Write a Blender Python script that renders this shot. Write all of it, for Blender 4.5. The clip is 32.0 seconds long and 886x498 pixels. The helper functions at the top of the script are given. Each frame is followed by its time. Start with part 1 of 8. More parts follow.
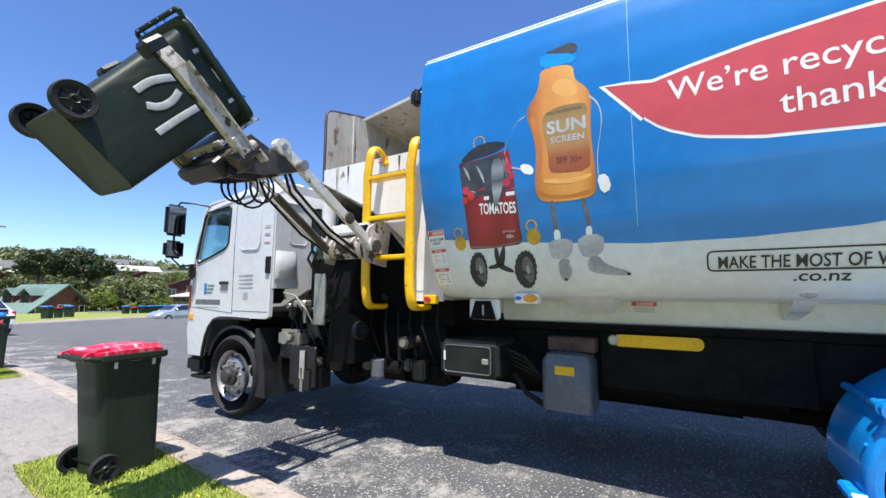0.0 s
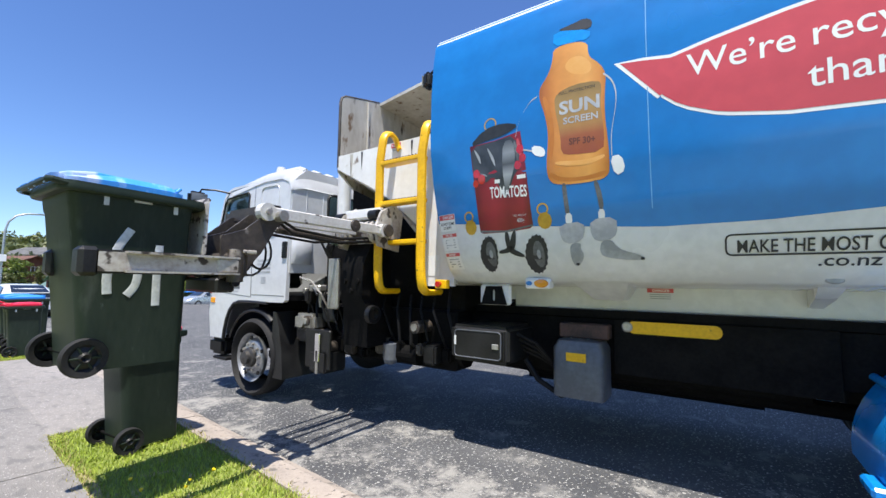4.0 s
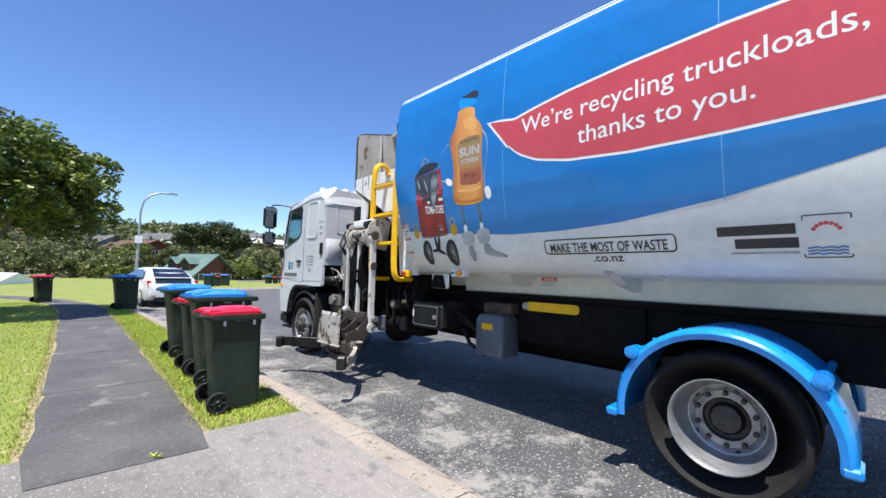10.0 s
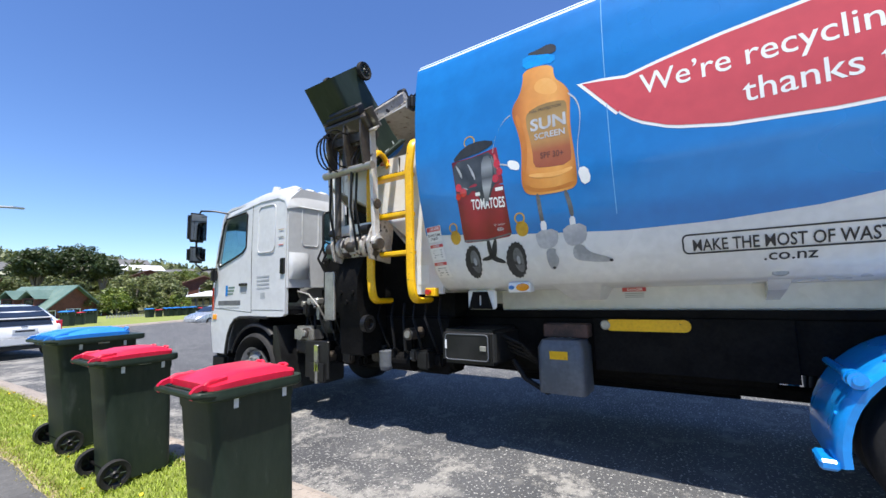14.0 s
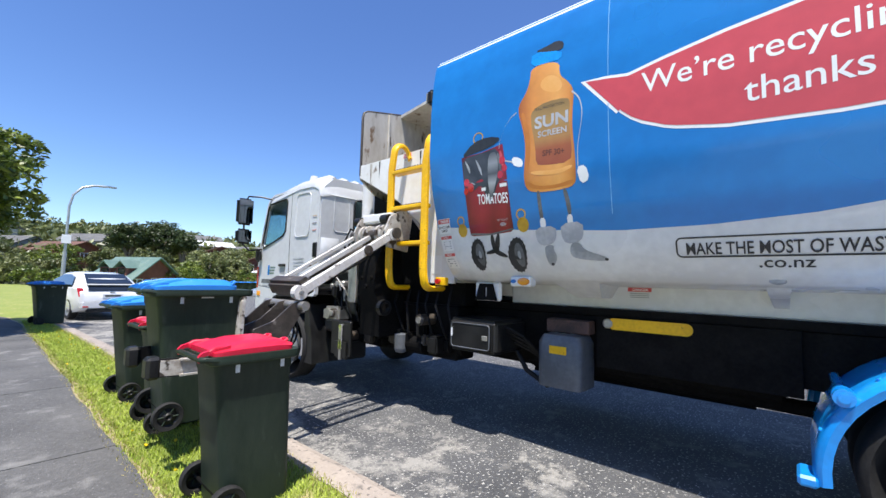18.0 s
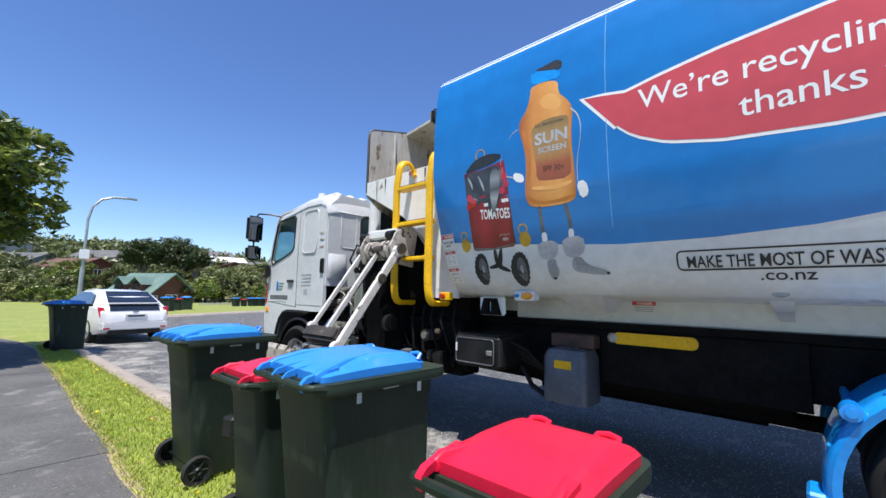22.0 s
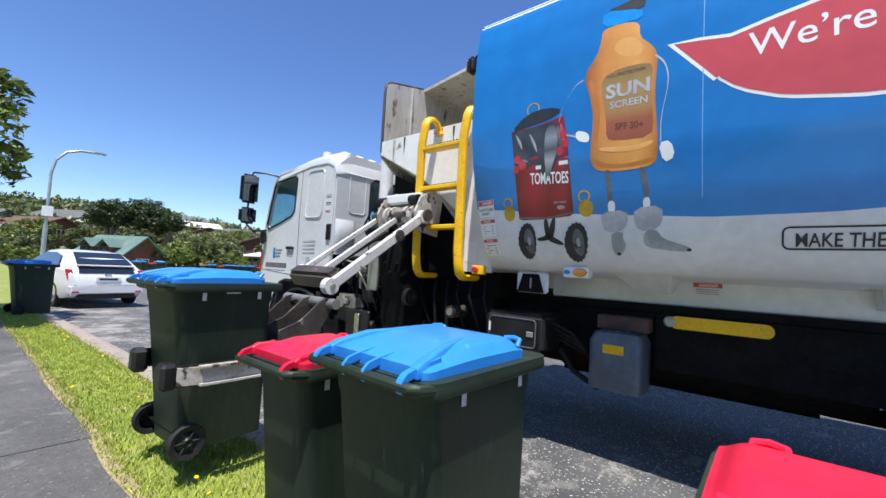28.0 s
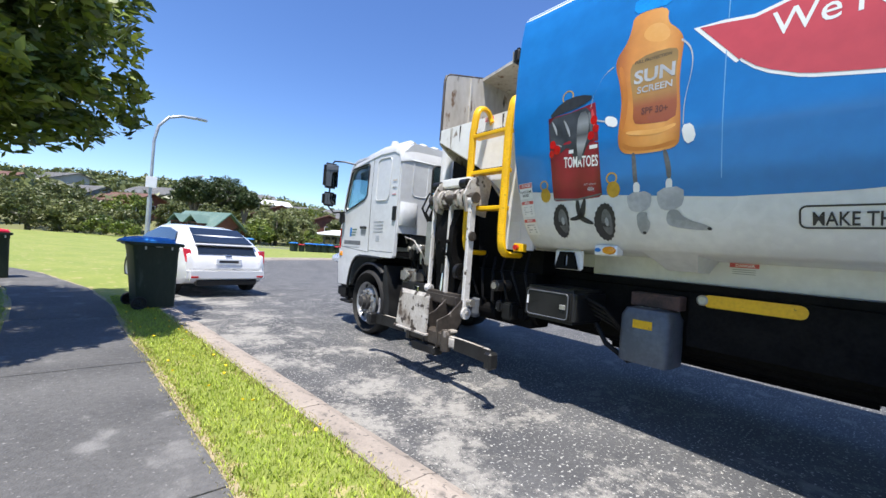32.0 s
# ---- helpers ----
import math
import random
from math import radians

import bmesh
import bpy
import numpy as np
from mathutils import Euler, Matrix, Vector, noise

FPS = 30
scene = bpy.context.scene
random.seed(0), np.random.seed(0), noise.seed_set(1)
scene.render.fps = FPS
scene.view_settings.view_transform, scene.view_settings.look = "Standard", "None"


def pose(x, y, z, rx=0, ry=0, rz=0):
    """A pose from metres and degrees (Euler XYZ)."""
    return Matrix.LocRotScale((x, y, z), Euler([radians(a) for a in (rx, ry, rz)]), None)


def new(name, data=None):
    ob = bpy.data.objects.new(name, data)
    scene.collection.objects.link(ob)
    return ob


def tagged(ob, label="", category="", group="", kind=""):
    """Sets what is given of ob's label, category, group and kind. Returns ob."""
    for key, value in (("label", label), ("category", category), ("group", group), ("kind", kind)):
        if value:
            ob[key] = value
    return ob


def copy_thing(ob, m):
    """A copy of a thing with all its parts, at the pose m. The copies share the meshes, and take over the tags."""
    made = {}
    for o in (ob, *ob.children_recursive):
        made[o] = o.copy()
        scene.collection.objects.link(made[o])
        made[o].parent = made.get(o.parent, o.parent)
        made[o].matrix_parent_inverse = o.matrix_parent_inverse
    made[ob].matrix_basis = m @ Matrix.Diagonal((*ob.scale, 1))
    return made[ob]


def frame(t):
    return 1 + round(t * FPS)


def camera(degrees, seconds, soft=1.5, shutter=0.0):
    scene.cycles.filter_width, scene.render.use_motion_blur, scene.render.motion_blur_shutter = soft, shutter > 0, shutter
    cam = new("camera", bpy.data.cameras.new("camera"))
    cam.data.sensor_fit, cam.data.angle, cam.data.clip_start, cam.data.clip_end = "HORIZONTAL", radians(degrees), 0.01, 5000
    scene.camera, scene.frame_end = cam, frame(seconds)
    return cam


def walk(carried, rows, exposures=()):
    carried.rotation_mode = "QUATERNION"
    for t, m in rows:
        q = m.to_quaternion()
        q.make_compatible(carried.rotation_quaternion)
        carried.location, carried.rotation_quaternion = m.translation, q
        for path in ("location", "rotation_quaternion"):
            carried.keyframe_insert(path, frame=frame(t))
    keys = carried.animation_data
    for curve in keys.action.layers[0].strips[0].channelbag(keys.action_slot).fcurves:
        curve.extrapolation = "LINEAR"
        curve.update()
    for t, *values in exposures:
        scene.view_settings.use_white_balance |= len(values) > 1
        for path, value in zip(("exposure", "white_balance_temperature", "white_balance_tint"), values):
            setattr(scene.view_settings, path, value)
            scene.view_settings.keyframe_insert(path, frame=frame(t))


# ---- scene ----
# ---------------------------------------------------------------- camera
cam = camera(95.38, 32.0)
# seconds, x, y, z, and the turns about x, y and z in degrees
PATH = [
    (0, -2.792, -5.099, 1.445, 97.064, 0.168, -54.055),
    (0.5, -2.862, -5.099, 1.455, 97.942, 0.453, -54.579),
    (1, -2.876, -5.156, 1.453, 98.002, 1.282, -55.465),
    (1.5, -2.812, -5.203, 1.465, 98.05, 2.505, -55.11),
    (2, -2.789, -5.224, 1.461, 98.038, 3.31, -54.416),
    (2.5, -2.77, -5.249, 1.457, 97.847, 3.36, -53.542),
    (4.5, -2.711, -5.03, 1.394, 94.06, -1.902, -50.432),
    (5, -2.837, -4.697, 1.39, 92.734, -3.609, -50.785),
    (5.5, -2.858, -4.292, 1.373, 91.95, -3.595, -51.615),
    (6, -2.932, -3.623, 1.372, 91.082, -2.488, -52.207),
    (6.5, -2.963, -2.973, 1.389, 90.25, -2.319, -56.359),
    (7, -2.974, -2.249, 1.443, 92.971, -3.813, -54.367),
    (7.5, -2.975, -1.592, 1.418, 91.299, -3.742, -49.834),
    (8, -2.99, -0.95, 1.424, 91.068, -3.949, -46.56),
    (8.5, -2.995, -0.363, 1.449, 92.692, -3.728, -45.161),
    (9, -2.927, 0.184, 1.485, 95.455, -3.049, -45.379),
    (9.5, -2.966, 0.721, 1.494, 94.663, -1.659, -44.074),
    (10, -2.884, 1.254, 1.468, 93.579, -1.38, -41.853),
    (10.5, -2.799, 1.744, 1.44, 93.983, -1.135, -41.451),
    (11, -2.768, 2.051, 1.461, 93.834, -0.3, -40.439),
    (11.5, -2.774, 2.432, 1.469, 93.234, -0.239, -39.319),
    (12, -2.836, 2.798, 1.475, 91.945, -0.9, -39.401),
    (12.5, -2.849, 3.121, 1.434, 91.474, -1.838, -40.98),
    (13, -2.822, 3.366, 1.465, 93.689, -1.089, -47.113),
    (13.5, -2.874, 3.496, 1.467, 95.602, 0.863, -54.261),
    (14, -2.941, 3.521, 1.457, 96.262, 1.562, -55.332),
    (14.5, -2.893, 3.48, 1.446, 96.134, -0.852, -46.562),
    (15, -2.837, 3.301, 1.43, 94.631, -3.621, -37.055),
    (15.5, -2.791, 3.222, 1.442, 94.85, -2.609, -45.852),
    (17.5, -2.775, 3.108, 1.49, 94.519, -0.938, -49.234),
    (18, -2.815, 3.093, 1.481, 94.47, -1.44, -48.113),
    (18.5, -2.83, 3.092, 1.457, 93.28, -1.828, -46.048),
    (19, -2.862, 3.146, 1.44, 92.5, -2.138, -44.158),
    (19.5, -2.878, 3.318, 1.416, 93.199, -2.375, -43.315),
    (20, -2.841, 3.682, 1.463, 95.054, -2.528, -44.903),
    (20.5, -2.884, 4.037, 1.486, 95.711, -2.287, -46.825),
    (21, -2.881, 4.417, 1.495, 95.121, -1.887, -47.772),
    (21.5, -2.841, 4.788, 1.505, 95.192, -1.417, -47.502),
    (22, -2.797, 5.147, 1.496, 96.426, -1.027, -47.102),
    (22.5, -2.755, 5.316, 1.489, 98.269, -1.312, -47.633),
    (23, -2.718, 5.4, 1.506, 99.581, -1.486, -49.337),
    (23.5, -2.804, 5.377, 1.52, 100.735, -1.012, -51.708),
    (24, -2.857, 5.338, 1.524, 101.644, -0.571, -53.17),
    (24.5, -2.846, 5.327, 1.53, 101.746, -0.7, -53.494),
    (26.5, -2.811, 5.439, 1.51, 96.881, -1.436, -54.911),
    (27, -2.917, 5.6, 1.468, 95.385, -2.463, -49.822),
    (27.5, -2.894, 5.669, 1.472, 94.168, -2.948, -49.426),
    (28, -2.78, 5.861, 1.452, 92.984, -3.063, -50.196),
    (28.5, -2.738, 6.175, 1.442, 92.604, -3.639, -50.944),
    (29, -2.764, 6.516, 1.431, 93.27, -4.716, -52.725),
    (29.5, -2.804, 6.827, 1.448, 94.444, -5.023, -55.902),
    (30, -2.886, 7.113, 1.494, 95.294, -4.346, -58.679),
    (30.5, -2.772, 7.685, 1.472, 95.354, -3.533, -58.314),
    (31, -2.759, 8.401, 1.454, 93.484, -3.876, -53.177),
    (31.5, -2.761, 9.158, 1.426, 90.576, -4.064, -46.148),
    (32, -2.795, 9.938, 1.405, 89.826, -4.536, -42.95),
]
# seconds and stops
EXPOSURES = [(0, 0.73), (1, 0.63), (2, 0.62), (5, 0.67), (6, 0.72), (7, 0.39), (8, 0.45), (9, 0.58), (11, 0.6), (12.5, 0.74), (13, 0.74), (14, 0.66), (15, 0.84), (18, 0.66), (20, 0.68), (21.5, 0.56), (23, 0.42), (24, 0.41), (27, 0.62), (28, 0.52), (29, 0.52), (30, 0.36), (31, 0.42), (32, 0.71)]
walk(cam, [(r[0], pose(*r[1:])) for r in PATH], EXPOSURES)
# the truck's way: front hub over the road, the same columns
TRUCK = [
    (0, -0.274, 0.031, 0.035, 0.704, -0.494, 5.029),
    (0.5, -0.274, 0.031, 0.035, 0.704, -0.494, 5.029),
    (1, -0.274, 0.031, 0.035, 0.704, -0.494, 5.029),
    (1.5, -0.274, 0.031, 0.035, 0.704, -0.494, 5.029),
    (2, -0.274, 0.031, 0.035, 0.704, -0.494, 5.029),
    (2.5, -0.274, 0.031, 0.035, 0.704, -0.494, 5.029),
    (4.5, -0.274, 0.031, 0.035, 0.704, -0.494, 5.029),
    (5, -0.274, 0.031, 0.035, 0.704, -0.494, 5.029),
    (5.5, -0.311, 0.15, 0.026, 0.448, -0.231, 5.678),
    (6, -0.277, 0.591, 0.019, 0.428, -0.092, 5.629),
    (6.5, -0.302, 1.199, 0.025, 0.27, -0.053, 5.288),
    (7, -0.269, 2.045, 0.031, 0.144, -0.043, 4.331),
    (7.5, -0.206, 3.092, 0.03, 0.237, -0.032, 3.344),
    (8, -0.16, 4.204, 0.031, 0.206, -0.005, 2.509),
    (8.5, -0.09, 5.462, 0.027, 0.136, 0.03, 1.821),
    (9, -0.044, 6.684, 0.022, 0.098, 0.033, 1.175),
    (9.5, -0.009, 7.617, 0.019, 0.01, 0.041, 1.169),
    (10, 0.006, 8.325, 0.023, -0.056, 0.029, 1.132),
    (10.5, 0.002, 8.713, 0.031, -0.015, 0.018, 0.82),
    (11, 0.002, 8.713, 0.031, -0.015, 0.018, 0.82),
    (11.5, 0.002, 8.713, 0.031, -0.015, 0.018, 0.82),
    (12, 0.002, 8.713, 0.031, -0.015, 0.018, 0.82),
    (12.5, 0.002, 8.713, 0.031, -0.015, 0.018, 0.82),
    (13, 0.002, 8.713, 0.031, -0.015, 0.018, 0.82),
    (13.5, 0.002, 8.713, 0.031, -0.015, 0.018, 0.82),
    (14, 0.002, 8.713, 0.031, -0.015, 0.018, 0.82),
    (14.5, 0.002, 8.713, 0.031, -0.015, 0.018, 0.82),
    (15, 0.002, 8.713, 0.031, -0.015, 0.018, 0.82),
    (15.5, 0.002, 8.713, 0.031, -0.015, 0.018, 0.82),
    (17.5, 0.002, 8.713, 0.031, -0.015, 0.018, 0.82),
    (18, 0.002, 8.713, 0.031, -0.015, 0.018, 0.82),
    (18.5, 0.002, 8.713, 0.031, -0.015, 0.018, 0.82),
    (19, 0.009, 8.764, 0.028, 0.045, -0.044, 0.769),
    (19.5, 0.027, 9.033, 0.027, 0.054, -0.053, 0.724),
    (20, 0.039, 9.497, 0.026, -0.013, -0.068, 0.392),
    (20.5, 0.041, 10.034, 0.034, -0.105, 0.006, 0.54),
    (21, 0.057, 10.497, 0.038, -0.145, 0.062, 0.233),
    (21.5, 0.053, 10.77, 0.032, -0.11, 0.075, 0.116),
    (22, 0.048, 10.816, 0.036, -0.056, 0.179, 0.462),
    (22.5, 0.062, 10.847, 0.027, -0.072, 0.189, 0.421),
    (23, 0.062, 10.847, 0.027, -0.072, 0.189, 0.421),
    (23.5, 0.062, 10.847, 0.027, -0.072, 0.189, 0.421),
    (24, 0.062, 10.847, 0.027, -0.072, 0.189, 0.421),
    (24.5, 0.062, 10.847, 0.027, -0.072, 0.189, 0.421),
    (26.5, 0.062, 10.847, 0.027, -0.072, 0.189, 0.421),
    (27, 0.062, 10.847, 0.027, -0.072, 0.189, 0.421),
    (27.5, 0.062, 10.847, 0.027, -0.072, 0.189, 0.421),
    (28, 0.062, 10.847, 0.027, -0.072, 0.189, 0.421),
    (28.5, 0.077, 10.855, 0.03, -0.192, 0.008, 0.465),
    (29, 0.092, 10.874, 0.037, -0.314, 0.016, 0.483),
    (29.5, 0.063, 10.992, 0.042, -0.194, -0.025, 0.604),
    (30, 0.008, 11.298, 0.056, -0.071, -0.039, 0.241),
    (30.5, 0.032, 12.006, 0.041, -0.08, -0.036, 0.092),
    (31, 0.123, 12.89, 0.026, -0.211, -0.027, -1.039),
    (31.5, 0.266, 13.97, 0.013, -0.38, -0.007, -2.428),
    (32, 0.509, 15.233, 0.007, -0.398, 0.049, -3.8),
]

# ---------------------------------------------------------------- light
world = bpy.data.worlds.new("sky")
scene.world = world
world.use_nodes = True
wn = world.node_tree.nodes
wl = world.node_tree.links
sky = wn.new("ShaderNodeTexSky")
sky.sky_type = 'NISHITA'
sky.sun_disc = False
SUN_TO = Vector((-0.29, -0.20, 1.0)).normalized()
sky.sun_elevation = math.asin(SUN_TO.z)
sky.sun_rotation = math.atan2(SUN_TO.x, SUN_TO.y)
sky.air_density, sky.dust_density, sky.ozone_density = 1.0, 0.15, 6.0
wn["Background"].inputs["Strength"].default_value = 0.132
tint = wn.new("ShaderNodeHueSaturation")
tint.inputs["Hue"].default_value, tint.inputs["Saturation"].default_value = 0.510, 1.12
wl.new(sky.outputs[0], tint.inputs["Color"])
wl.new(tint.outputs[0], wn["Background"].inputs[0])
sun = new("sun", bpy.data.lights.new("sun", 'SUN'))
sun.data.energy, sun.data.angle, sun.data.color = 5.0, radians(0.55), (1.0, 0.955, 0.89)
sun.rotation_euler = (-SUN_TO).to_track_quat("-Z", "Y").to_euler()

# ---------------------------------------------------------------- mesh helpers


def part(name, bm, material, parent, label="", kind=""):
    me = bpy.data.meshes.new(name)
    if isinstance(bm, tuple):
        me.from_pydata(*bm)
    else:
        bm.to_mesh(me)
        bm.free()
    for m in (material if isinstance(material, (list, tuple)) else [material]):
        me.materials.append(m)
    ob = new(name, me)
    if parent:
        ob.parent = parent
    return tagged(ob, label, "", "", kind)


def thing(name, label, category, m=None, group="", kind=""):
    ob = new(name)
    ob.empty_display_size = 0.2
    if m is not None:
        ob.matrix_basis = m
    return tagged(ob, label, category, group, kind)


def smooth(ob, angle=40):
    me = ob.data
    me.polygons.foreach_set("use_smooth", [True] * len(me.polygons))
    me.set_sharp_from_angle(angle=radians(angle))
    return ob


def box(bm, lo, hi, bevel=0.0, m=None, seg=1):
    c = [(a + b) / 2 for a, b in zip(lo, hi)]
    s = [abs(b - a) for a, b in zip(lo, hi)]
    mat = Matrix.Translation(c) @ Matrix.Diagonal((*s, 1))
    if m is not None:
        mat = m @ mat
    g = bmesh.ops.create_cube(bm, size=1.0, matrix=mat)
    if bevel:
        es = list({e for v in g["verts"] for e in v.link_edges})
        bmesh.ops.bevel(bm, geom=es, offset=bevel, segments=seg, affect='EDGES', clamp_overlap=True)
    return bm


def cube(lo, hi, bevel=0.0, m=None, seg=1):
    return box(bmesh.new(), lo, hi, bevel, m, seg)


def rod(bm, a, b, r, r2=None, n=10):
    a, b = Vector(a), Vector(b)
    d = b - a
    q = d.to_track_quat("Z", "Y").to_matrix().to_4x4()
    bmesh.ops.create_cone(bm, cap_ends=True, segments=n, radius1=r, radius2=r if r2 is None else r2, depth=d.length,
                          matrix=Matrix.Translation((a + b) / 2) @ q)
    return bm


def tube(bm, pts, r, n=8, flat=1.0):
    """A round bar swept along a line of points; flat squashes it across its side axis."""
    pts = [Vector(p) for p in pts]
    rings = []
    side = None
    for i, p in enumerate(pts):
        d = (pts[min(i + 1, len(pts) - 1)] - pts[max(i - 1, 0)]).normalized()
        if side is None:
            side = d.orthogonal().normalized()
        side = (side - d * side.dot(d)).normalized()
        up = d.cross(side)
        rings.append([bm.verts.new(p + (side * math.cos(a) + up * math.sin(a) * flat) * r) for a in (2 * math.pi * k / n for k in range(n))])
    for a, b in zip(rings, rings[1:]):
        for k in range(n):
            bm.faces.new((a[k], a[(k + 1) % n], b[(k + 1) % n], b[k]))
    bm.faces.new(rings[0][::-1])
    bm.faces.new(rings[-1])
    return bm


def lathe(bm, profile, centre, axis="x", n=32, sweep=360.0, start=0.0):
    """Turn (radius, along) pairs about an axis."""
    rings = []
    steps = n if sweep == 360 else n + 1
    for k in range(steps):
        a = radians(start + sweep * k / n)
        ring = []
        for r, h in profile:
            u, v = r * math.cos(a), r * math.sin(a)
            p = {"x": (h, u, v), "y": (u, h, v), "z": (u, v, h)}[axis]
            ring.append(bm.verts.new([c + q for c, q in zip(centre, p)]))
        rings.append(ring)
    for k in range(n):
        a, b = rings[k], rings[(k + 1) % steps]
        for i in range(len(profile) - 1):
            bm.faces.new((a[i], a[i + 1], b[i + 1], b[i]))
    bmesh.ops.recalc_face_normals(bm, faces=bm.faces)
    return bm


def plate(bm, outer, holes, place, thick):
    """A flat plate with openings: outer and holes are 2D outlines, place(u, v, w) gives 3D, w runs through the thickness."""
    loops, edges = [], []
    for line in [outer] + holes:
        vs = [bm.verts.new(place(u, v, 0)) for u, v in line]
        loops.append(vs)
        edges += [bm.edges.new((vs[i], vs[(i + 1) % len(vs)])) for i in range(len(vs))]
    front = [f for f in bmesh.ops.triangle_fill(bm, use_beauty=True, edges=edges)["geom"] if isinstance(f, bmesh.types.BMFace)]
    back = {}
    for vs, line in zip(loops, [outer] + holes):
        for v, (a, b) in zip(vs, line):
            back[v] = bm.verts.new(place(a, b, thick))
    for f in front:
        bm.faces.new([back[v] for v in reversed(f.verts)])
    for vs in loops:
        for i in range(len(vs)):
            a, b = vs[i], vs[(i + 1) % len(vs)]
            bm.faces.new((a, b, back[b], back[a]))
    bmesh.ops.recalc_face_normals(bm, faces=bm.faces)
    return bm


def rounded(w, h, r, n=4, cx=0.0, cy=0.0):
    out = []
    for qx, qy, a0 in ((1, 1, 0), (-1, 1, 90), (-1, -1, 180), (1, -1, 270)):
        for k in range(n + 1):
            a = radians(a0 + 90 * k / n)
            out.append((cx + qx * (w / 2 - r) + r * math.cos(a), cy + qy * (h / 2 - r) + r * math.sin(a)))
    return out


def loft(bm, rings, close=True):
    """Skin a row of equal closed rings."""
    vs = [[bm.verts.new(p) for p in ring] for ring in rings]
    n = len(vs[0])
    for a, b in zip(vs, vs[1:]):
        for k in range(n):
            bm.faces.new((a[k], a[(k + 1) % n], b[(k + 1) % n], b[k]))
    if close:
        bm.faces.new(vs[0][::-1])
        bm.faces.new(vs[-1])
    bmesh.ops.recalc_face_normals(bm, faces=bm.faces)
    return bm


def lerp(x, table):
    return float(np.interp(x, [a for a, _ in table], [b for _, b in table]))


# ---------------------------------------------------------------- materials


def surface(name, a, b=None, rough=0.5, metal=0.0, scale=8.0, fine=60.0, mix=0.5, bump=0.0, bump_scale=80.0, speck=None, speck_at=0.62,
            speck_scale=25.0, coat=0.0, rough_var=0.1, vary=0.0, island=False, stretch=(1, 1, 1), trans=0.0, wear=None, spec=0.5):
    """A two-scale procedural surface: a and b mixed by broad and fine noise, specks of a third colour, fine relief."""
    m = bpy.data.materials.new(name)
    m.use_nodes = True
    nt = m.node_tree
    N, L = nt.nodes.new, nt.links.new
    bsdf = nt.nodes["Principled BSDF"]
    b = b or tuple(c * 0.8 for c in a)
    tc = N("ShaderNodeTexCoord")
    mp = N("ShaderNodeMapping")
    mp.inputs["Scale"].default_value = stretch
    L(tc.outputs["Object"], mp.inputs[0])

    def nz(s, detail=3.0):
        t = N("ShaderNodeTexNoise")
        t.inputs["Scale"].default_value, t.inputs["Detail"].default_value = s, detail
        L(mp.outputs[0], t.inputs["Vector"])
        return t.outputs["Fac"]

    broad, small = nz(scale), nz(fine)
    add = N("ShaderNodeMath")
    add.operation = 'MULTIPLY_ADD'
    L(small, add.inputs[0])
    add.inputs[1].default_value = 0.5
    half = N("ShaderNodeMath")
    half.operation = 'MULTIPLY'
    L(broad, half.inputs[0])
    half.inputs[1].default_value = 0.75
    L(half.outputs[0], add.inputs[2])
    ramp = N("ShaderNodeMapRange")
    L(add.outputs[0], ramp.inputs[0])
    ramp.inputs[1].default_value, ramp.inputs[2].default_value = 0.62 - mix * 0.22, 0.62 + mix * 0.22
    col = N("ShaderNodeMix")
    col.data_type = 'RGBA'
    L(ramp.outputs[0], col.inputs[0])
    col.inputs[6].default_value, col.inputs[7].default_value = (*a, 1), (*b, 1)
    out = col.outputs[2]
    if speck:
        sr = N("ShaderNodeMapRange")
        L(nz(speck_scale, 4.0), sr.inputs[0])
        sr.inputs[1].default_value, sr.inputs[2].default_value = speck_at, speck_at + 0.05
        c2 = N("ShaderNodeMix")
        c2.data_type = 'RGBA'
        L(sr.outputs[0], c2.inputs[0])
        L(out, c2.inputs[6])
        c2.inputs[7].default_value = (*speck, 1)
        out = c2.outputs[2]
    if wear:
        tone, at, ws = wear
        wr = N("ShaderNodeMapRange")
        L(nz(ws, 9.0), wr.inputs[0])
        wr.inputs[1].default_value, wr.inputs[2].default_value = at, at + 0.10
        c3 = N("ShaderNodeMix")
        c3.data_type = 'RGBA'
        L(wr.outputs[0], c3.inputs[0])
        L(out, c3.inputs[6])
        c3.inputs[7].default_value = (*tone, 1)
        out = c3.outputs[2]
    if vary:
        if island:
            rnd = N("ShaderNodeNewGeometry").outputs["Random Per Island"]
        else:
            rnd = N("ShaderNodeObjectInfo").outputs["Random"]
        vr = N("ShaderNodeMapRange")
        L(rnd, vr.inputs[0])
        vr.inputs[3].default_value, vr.inputs[4].default_value = 1 - vary, 1 + vary
        hs = N("ShaderNodeHueSaturation")
        L(vr.outputs[0], hs.inputs["Value"])
        L(out, hs.inputs["Color"])
        out = hs.outputs[0]
    L(out, bsdf.inputs["Base Color"])
    rr = N("ShaderNodeMapRange")
    L(broad, rr.inputs[0])
    rr.inputs[3].default_value, rr.inputs[4].default_value = max(0.02, rough - rough_var), min(1.0, rough + rough_var)
    L(rr.outputs[0], bsdf.inputs["Roughness"])
    bsdf.inputs["Metallic"].default_value = metal
    bsdf.inputs["Specular IOR Level"].default_value = spec
    bsdf.inputs["Coat Weight"].default_value = coat
    bsdf.inputs["Coat Roughness"].default_value = 0.08
    if trans:
        bsdf.inputs["Transmission Weight"].default_value = trans
